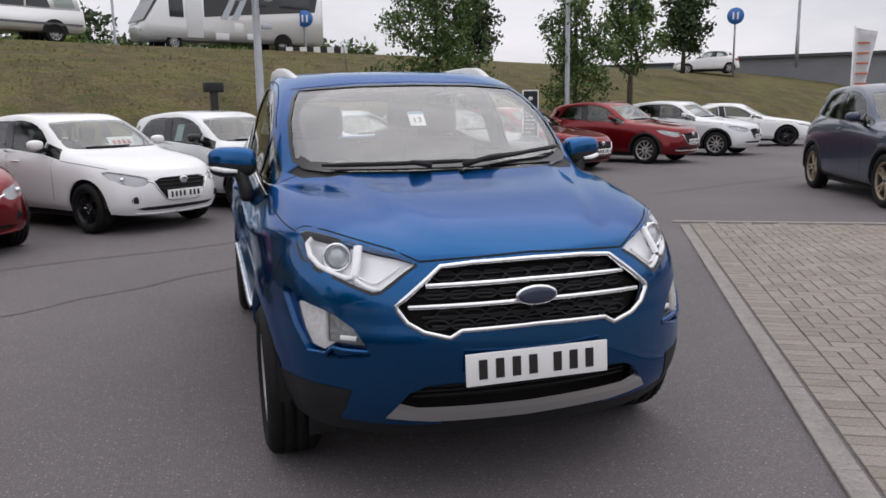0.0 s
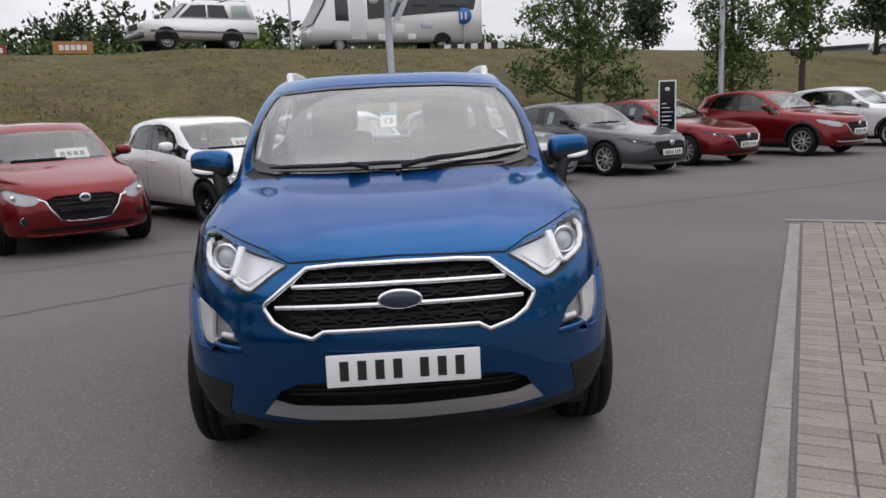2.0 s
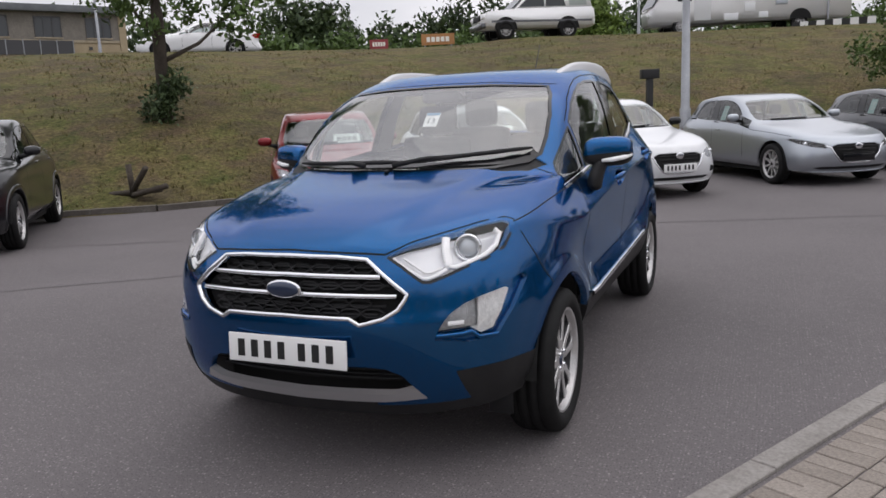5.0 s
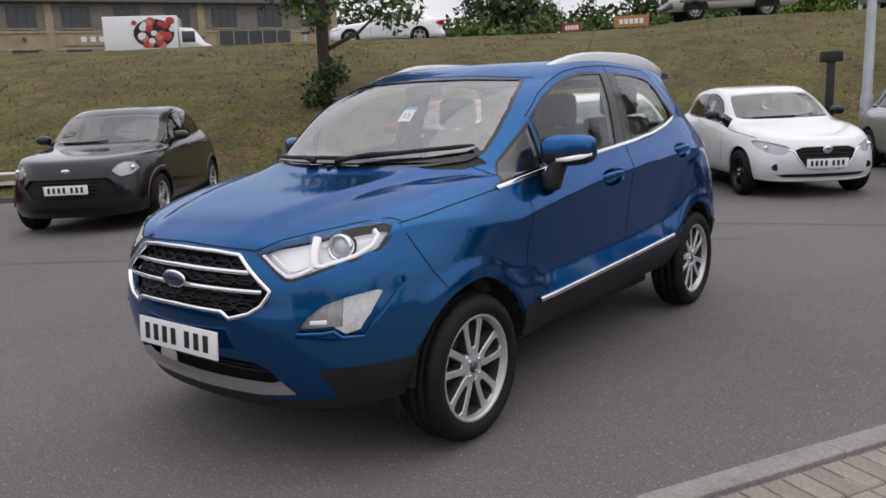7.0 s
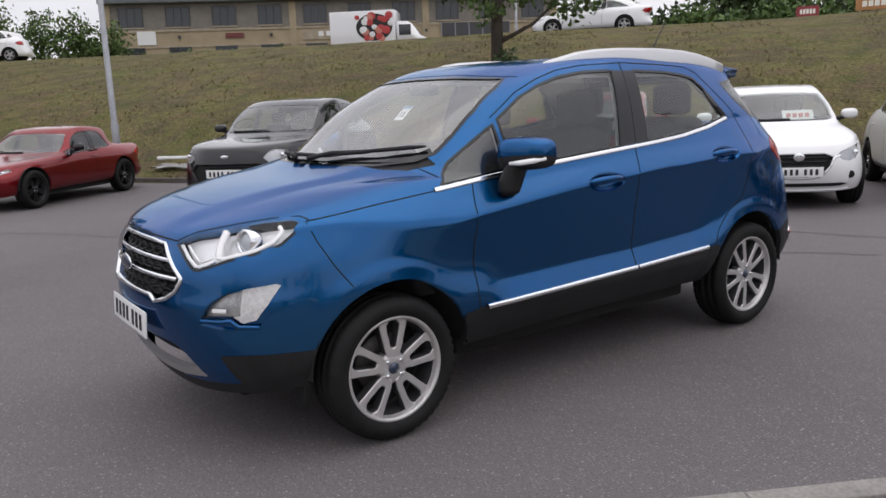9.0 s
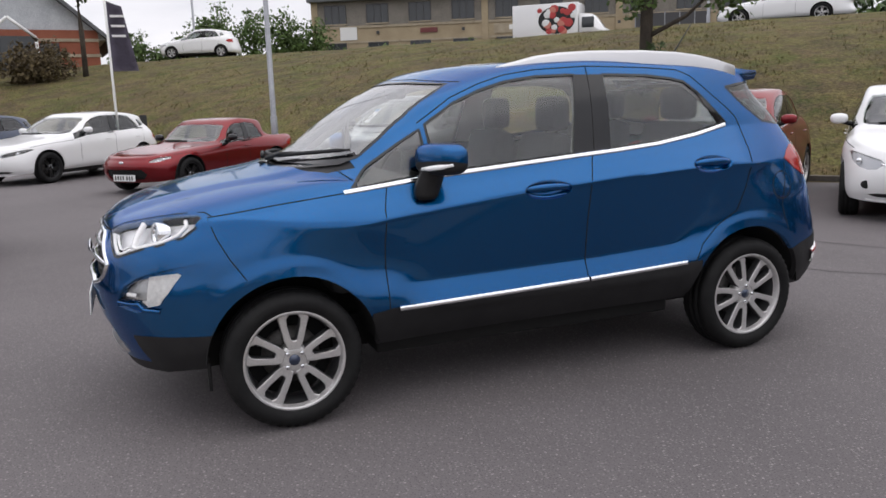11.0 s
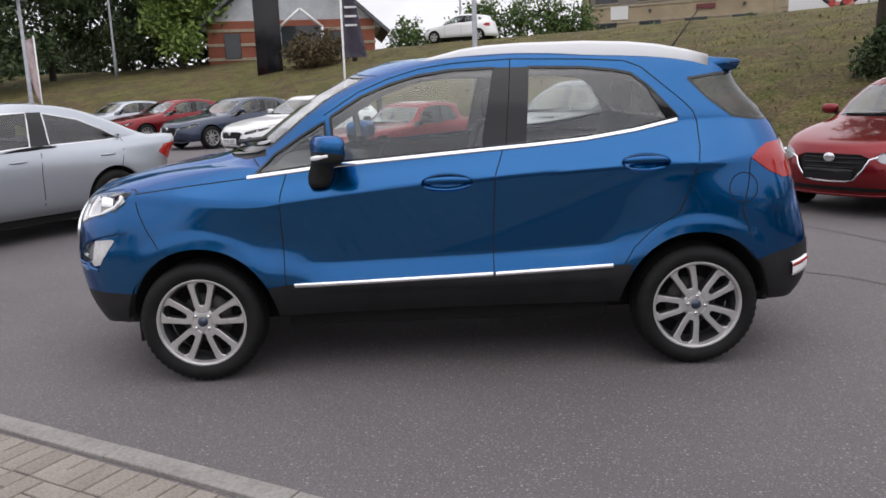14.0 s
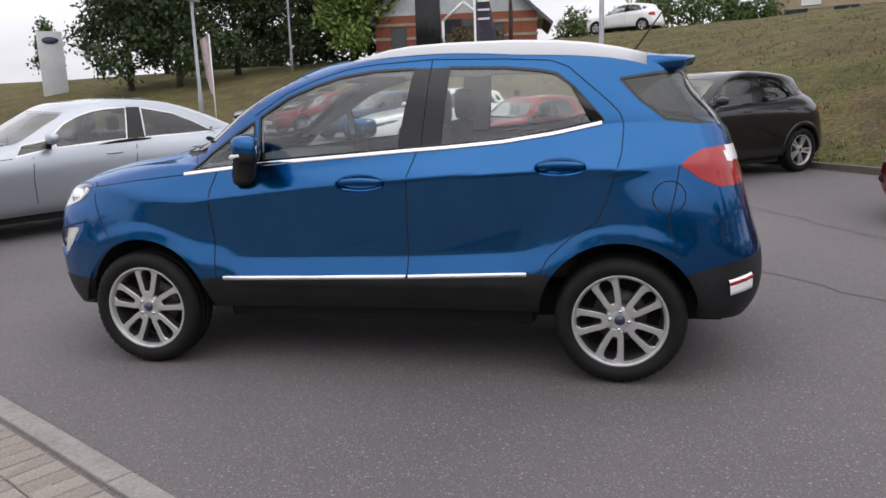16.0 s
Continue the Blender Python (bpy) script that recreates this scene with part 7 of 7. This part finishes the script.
# boxy off-road estate with a stepped roof and roof bars
est = thing("white_estate", "boxy white off-road estate with a stepped roof", "car", pose(-7.4, 27.1, road_z(-7.4, 27.1), 0, 0, 36), TRAFFIC)
part("lower_body", flat_side([(-2.30, .45), (-2.32, .98), (-2.15, 1.08), (-1.02, 1.18), (2.30, 1.22), (2.36, .60), (2.28, .45)], -.90, .90, .06), M_WHITE, est)
part("cabin", flat_side([(-1.06, 1.14), (-.42, 1.74), (-.20, 1.82), (.95, 1.84), (1.15, 1.93), (2.06, 1.92), (2.28, 1.18)], -.80, .80, .06), M_WHITE, est)
for sd in (-1, 1):
    for nm, pl in (("front_window", [(-.84, 1.24), (-.36, 1.68), (.20, 1.72), (.20, 1.25)]), ("rear_window", [(.28, 1.25), (.28, 1.72), (.95, 1.73), (1.12, 1.26)]), ("quarter_window", [(1.28, 1.28), (1.20, 1.74), (1.88, 1.76), (2.02, 1.30)])):
        y_ = .806 * sd
        part(nm, flat_side(pl, y_ - .008, y_ + .008, 0), M_OFFICEGLASS if nm != "quarter_window" else M_CARGLASS, est, "dark side window", smooth=False)
    for xx in (-1.42, 1.18):
        make_wheel("wheel", est, xx, sd * .80, .37, .22, .24, "ten", 1, M_ALLOY).matrix_local = pose(xx, sd * .80, .37, 0, 0, 90 * sd)
        # no opening is cut: a flat black plate paints the shade in the arch
        part("arch_shade", flat_side([(xx + .47 * math.cos(a), .40 + .47 * math.sin(a)) for a in np.linspace(0, math.pi, 14)], sd * .902 - .006, sd * .902 + .006, 0), M_DARK, est, "dark wheel arch opening", smooth=False)
    part("roof_bar", tube([(-.25, sd * .66, 1.84), (-.1, sd * .66, 1.92), (.85, sd * .66, 1.94), (1.0, sd * .66, 1.90)], .022, 8), M_PLASTIC, est, "black roof bar")
    part("side_moulding", box(-2.0, 2.2, sd * .905 - .01, sd * .905 + .01, .66, .74), M_GREY, est, smooth=False)
    part("head_lamp", box(-2.35, -2.20, sd * .70 - .18, sd * .70 + .18, .80, 1.0, bevel=.03), M_SILVERBOWL, est)
part("windscreen", flat_side([(-1.05, 1.20), (-.44, 1.74), (-.50, 1.76), (-1.10, 1.21)], -.70, .70, 0), M_OFFICEGLASS, est, "dark windscreen", smooth=False)
part("grille", box(-2.36, -2.30, -.48, .48, .78, .98, bevel=.01), M_PLASTIC, est)
part("front_bumper", box(-2.42, -2.22, -.88, .88, .45, .66, bevel=.04), M_GREY, est, "grey bumper")
part("roof_rail", box(1.10, 1.98, -.60, .60, 1.935, 1.965, bevel=.01), M_PLASTIC, est, "black rear roof rack")
bm = bmesh.new()
dense = [TOE[k] for k in range(4, 17)]
rows = []
for i, (a, b_) in enumerate(dense):
    q, o_ = dense[min(i + 1, len(dense) - 1)], dense[max(i - 1, 0)]
    d = Vector((q[0] - o_[0], q[1] - o_[1], 0)).normalized()
    nn = Vector((-d.y, d.x, 0))
    rows.append([bm.verts.new(Vector((a, b_, bank_z(a + nn.x * 18, b_ + nn.y * 18) + .12)) + nn * k) for k in (16.8, 24)])
for r_, t_ in zip(rows, rows[1:]):
    bm.faces.new((r_[0], t_[0], t_[1], r_[1]))
bmesh.ops.solidify(bm, geom=bm.faces[:], thickness=.1)
tagged(part("upper_road", bm, M_ROAD), "grey road along the top of the bank", "road", kind="structure")

# motorhome
mh = thing("motorhome", "large white motorhome on the upper road", "motorhome", pose(0.35, 33.0, road_z(0.35, 33.0), 0, 0, 22), TRAFFIC)
bm = bmesh.new()
add_prism(bm, [(-4.1, .45), (-4.15, 1.1), (-3.55, 2.0), (-3.2, 2.85), (-2.6, 2.98), (4.0, 2.98), (4.15, 2.8), (4.15, .45)], lambda a, b, d: Vector((a, -1.15 + d, b)), 2.3)
bmesh.ops.bevel(bm, geom=bm.edges[:], offset=.07, segments=2, affect='EDGES')
part("body", bm, M_WHITE, mh)
part("window_band", flat_side([(-1.65, 1.42), (-1.65, 2.55), (3.85, 2.55), (3.70, 1.92), (.2, 1.60)], -1.166, -1.14, 0), M_FRAMEDARK, mh, "dark glazed side band", smooth=False)
for x0, x1 in ((1.9, 3.4), (.55, 1.25)):
    part("side_window", box(x0, x1, -1.172, -1.16, 2.0, 2.45, bevel=.004), M_OFFICEGLASS, mh, "dark side window")
for x0 in (-.95, -.45):
    part("side_flash", flat_side([(x0, 1.38), (x0 + .32, 1.38), (x0 + .92, 2.55), (x0 + .68, 2.55)], -1.176, -1.16, 0), M_SILVER, mh, "pale slanted side flash", smooth=False)
for x0, x1, z0, z1 in ((-.35, .10, .82, 1.22), (.25, .65, .55, .80), (-1.2, -.6, .50, .78)):
    part("locker_door", box(x0, x1, -1.172, -1.15, z0, z1, bevel=.01), M_PEARL, mh)
# flat black half disc on the closed side, for the shade round the wheel
part("arch_shade", flat_side([(2.0 + .45 * math.cos(a), .45 + .42 * math.sin(a)) for a in np.linspace(0, math.pi, 14)], -1.172, -1.15, 0), M_DARK, mh, "dark wheel arch opening", smooth=False)
part("cab_window", box(-3.15, -2.55, -1.165, -1.14, 1.35, 2.25, bevel=.01), M_OFFICEGLASS, mh, "cab door window")
part("door", box(-2.45, -1.75, -1.17, -1.14, .55, 2.4, bevel=.01), M_PEARL, mh, "cab door")
part("vent", box(.95, 1.45, -1.170, -1.14, 1.05, 1.30, bevel=.01), M_SILVER, mh, "grey louvred vent")
bm = bmesh.new()
add_prism(bm, [(-4.13, 1.2), (-3.58, 2.02), (-3.28, 2.7), (-3.33, 2.72), (-3.66, 2.05), (-4.19, 1.22)], lambda a, b, d: Vector((a, -1.0 + d, b)), 2.0)
part("windscreen", bm, M_OFFICEGLASS, mh, "large dark windscreen", smooth=False)
for xx in (-3.0, 2.0):
    for s_ in (-1, 1):
        make_wheel("wheel", mh, xx, s_ * 1.02, .34, .2, .2, "ten", 1, M_ALLOY).matrix_local = pose(xx, s_ * 1.02, .34, 0, 0, 90 * s_)
bm = bmesh.new()
add_box(bm, -4.25, -4.12, -1.0, -.6, .75, .95, .02)
part("headlamp", bm, M_LENS, mh)

# lorry with a printed box body
lorry = thing("delivery_lorry", "white delivery lorry with red fruit shapes on its box", "lorry", pose(-34.6, 20.6, road_z(-34.6, 20.6), 0, 0, 48), TRAFFIC)
part("box_body", box(-2.6, 1.0, -1.0, 1.0, .6, 2.5, bevel=.03), M_WHITE, lorry)
bm = bmesh.new()
add_prism(bm, [(1.05, .45), (2.55, .45), (2.6, 1.0), (2.25, 1.15), (1.75, 1.85), (1.05, 1.9)], lambda a, b, d: Vector((a, -.95 + d, b)), 1.9)
bmesh.ops.bevel(bm, geom=bm.edges[:], offset=.05, segments=2, affect='EDGES')
part("cab", bm, M_WHITE, lorry)
part("cab_window", box(1.2, 1.85, -.97, -.94, 1.15, 1.7, bevel=.01), M_OFFICEGLASS, lorry)
part("dark_print", flat_side([(-.15 + 1.0 * math.cos(a), 1.62 + .72 * math.sin(a)) for a in np.linspace(0, 2 * math.pi, 24, endpoint=False)], -1.012, -.99, 0), M_INK, lorry, "dark oval print", smooth=False)
rng = np.random.default_rng(5)
M_PINKINK = material("pale_red_ink", (.55, .20, .15), .6)
for i in range(26):
    cx, cz = -.15 + .95 * (rng.random() * 2 - 1), 1.62 + .62 * (rng.random() * 2 - 1)
    rr_ = .13 + .12 * rng.random()
    bm = bmesh.new()
    ellipsoid(bm, (min(cx, .76), -1.012, cz), (rr_, .006 + .0004 * i, rr_ * .9), 12, 6)
    part("fruit_print", bm, (M_REDINK, M_REDINK, M_PINKINK, M_PAPER)[i % 4], lorry)
for xx in (-1.7, 1.7):
    for s_ in (-1, 1):
        make_wheel("wheel", lorry, xx, s_ * .9, .33, .2, .2, "ten", 1, M_ALLOY).matrix_local = pose(xx, s_ * .9, .33, 0, 0, 90 * s_)

# litter at the foot of the bank
t = thing("fallen_banner", "crumpled white banner lying on the grass", "banner", pose(-11.6, 2.95, bank_z(-11.6, 2.95) + .1, 6, 0, 36))
bm = bmesh.new()
rows = [[bm.verts.new((a * .22, b_ * .12, .05 + .05 * noise.noise((a * .6, b_ * .9, 2)))) for b_ in range(6)] for a in range(-10, 11)]
for r_, q in zip(rows, rows[1:]):
    for i in range(5):
        bm.faces.new((r_[i], q[i], q[i + 1], r_[i + 1]))
bmesh.ops.solidify(bm, geom=bm.faces[:], thickness=.01)
part("cloth", bm, varied("soiled_white_cloth", (.40, .38, .37), (.62, .60, .58), .9, 3, 30, .2, .01), t)
part("tube", tube([(-2.5, .72, .12), (4.3, .78, .10)], .05, 10), M_PAPER, t, "white tube")
t = thing("broken_timber", "broken dark sticks lying on the grass", "timber", pose(-8.0, 5.35, bank_z(-8.0, 5.35) + .08))
for i, (a, b_) in enumerate((((-.5, 0, .05), (.5, .1, .12)), ((-.1, .05, .05), (.55, -.25, .5)), ((0, 0, 0), (-.05, 0, .55)), ((.1, -.1, .05), (.8, -.1, .2)))):
    part("stick", tube([a, b_], .05, 6), M_BARK, t)

# ---- block paving with its kerb ----
KD = Vector((.4775, .8786, 0))
KN = Vector((.8786, -.4775, 0))
CORNER = Vector((4.36, 3.66, 0))
PAVE = Matrix((( -KD.x, KN.x, 0, CORNER.x), (-KD.y, KN.y, 0, CORNER.y), (0, 0, 1, 0), (0, 0, 0, 1)))


def block_material():
    m = material("buff_paving_block", (.24, .21, .17), .9)
    n, l, b = nodes(m)
    info = n.new("ShaderNodeObjectInfo")
    geo = n.new("ShaderNodeNewGeometry")
    add = n.new("ShaderNodeMath")
    add.operation = 'FRACT'
    s2 = n.new("ShaderNodeMath")
    l.new(info.outputs["Random"], s2.inputs[0])
    l.new(geo.outputs["Random Per Island"], s2.inputs[1])
    l.new(s2.outputs[0], add.inputs[0])
    c = ramp(m, add.outputs[0], [(0, (.225, .195, .168)), (.5, (.255, .222, .192)), (1, (.285, .25, .218))])
    g = ramp(m, noise_tex(m, 90, 4), [(.3, (.3, .3, .3)), (.7, (.7, .7, .7))])
    st = ramp(m, noise_tex(m, 1.3, 5), [(.35, (.38, .38, .38)), (.7, (.58, .58, .58))])
    c = mix(m, .6, c, g, 'OVERLAY')
    l.new(mix(m, .6, c, st, 'OVERLAY'), b.inputs["Base Color"])
    bump(m, noise_tex(m, 160, 3), .4, .003)
    return m


M_BLOCK = block_material()
paving = thing("paving", "buff block paving with a concrete edge", "paving", PAVE, kind="structure")
bm = bmesh.new()
add_box(bm, .0, 16, .13, 9, -.3, -.006)
part("bed", bm, varied("joint_sand", (.035, .031, .026), (.06, .053, .045), .95, 6, 80, .3, .004), paving, "dark joint sand", smooth=False)


def block_mesh(name, a, b, mat):
    bm = bmesh.new()
    h = .004
    base = [bm.verts.new((x, y, -.05)) for x, y in ((-a, -b), (a, -b), (a, b), (-a, b))]
    mid = [bm.verts.new((x, y, .006)) for x, y in ((-a, -b), (a, -b), (a, b), (-a, b))]
    top = [bm.verts.new((x, y, .010)) for x, y in ((-a + h, -b + h), (a - h, -b + h), (a - h, b - h), (-a + h, b - h))]
    for r, t in ((base, mid), (mid, top)):
        for k in range(4):
            bm.faces.new((r[k], r[(k + 1) % 4], t[(k + 1) % 4], t[k]))
    bm.faces.new(top)
    return mesh_from(bm, name, mat, False)


kerb_me = block_mesh("kerb_stone", .4555, .053, M_KERB)
for i in range(16):
    o = new("kerb_stone", kerb_me)
    o.parent = paving
    o.matrix_local = pose(.712 + .916 * i, .055, .008 + .002 * (i % 2))
for i in range(9):
    o = new("kerb_stone", kerb_me)
    o.parent = paving
    o.matrix_local = pose(-.062, .4 + .916 * i, .006, 0, 0, 90)
long_me = block_mesh("paving_block", .0965, .0465, M_BLOCK)
half_me = block_mesh("paving_block", .0465, .0465, M_BLOCK)
spots = []
for i in range(158):
    spots.append((.05 + .1 * i, .23, 90))
U = .1
for i in range(-2, 160):
    for j in range(-2, 90):
        r = (i + j) % 4
        x, y = i * U, .333 + j * U
        if r == 0:
            spots.append((x + U, y + U / 2, 0))
# herringbone: upright blocks fill the steps between the flat ones
for i in range(-2, 160):
    for j in range(-2, 90):
        if (i + j) % 4 == 2:
            spots.append((i * U + U / 2, .333 + j * U + U, 90))
rows_v, rows_f = [], []
near = 0
half = []
co = [tuple(v.co) for v in long_me.vertices]
pf = [tuple(p.vertices) for p in long_me.polygons]
rng = np.random.default_rng(3)
for x, y, a in spots:
    if not (.05 < x < 15.9 and .2 < y < 8.8) or (a == 90 and y > .34 and y < .43):
        continue
    short = a == 90 and .3 < y < .34
    if short:
        y += .05
    dz = .0025 * (rng.random() - .5)
    t = .6 * (rng.random() - .5)
    m = pose(x, y, dz, t, t * .6, a + .5 * (rng.random() - .5))
    if short:
        half.append(m)
    elif near < 300 and 3.2 < x < 8.0 and y < 1.30:
        near += 1
        o = new("paving_block", long_me)
        o.parent = paving
        o.matrix_local = m
    else:
        k = len(rows_v)
        rows_v += [tuple(m @ Vector(c)) for c in co]
        rows_f += [tuple(k + q for q in f) for f in pf]
hc, hf = [tuple(v.co) for v in half_me.vertices], [tuple(p.vertices) for p in half_me.polygons]
for m in half:
    k = len(rows_v)
    rows_v += [tuple(m @ Vector(c)) for c in hc]
    rows_f += [tuple(k + q for q in f) for f in hf]
me = bpy.data.meshes.new("paving_blocks")
me.from_pydata(rows_v, [], rows_f)
me.materials.append(M_BLOCK)
o = new("paving_blocks", me)
o.parent = paving
o["kind"] = "stuff"
o["label"] = "buff paving blocks laid in herringbone"
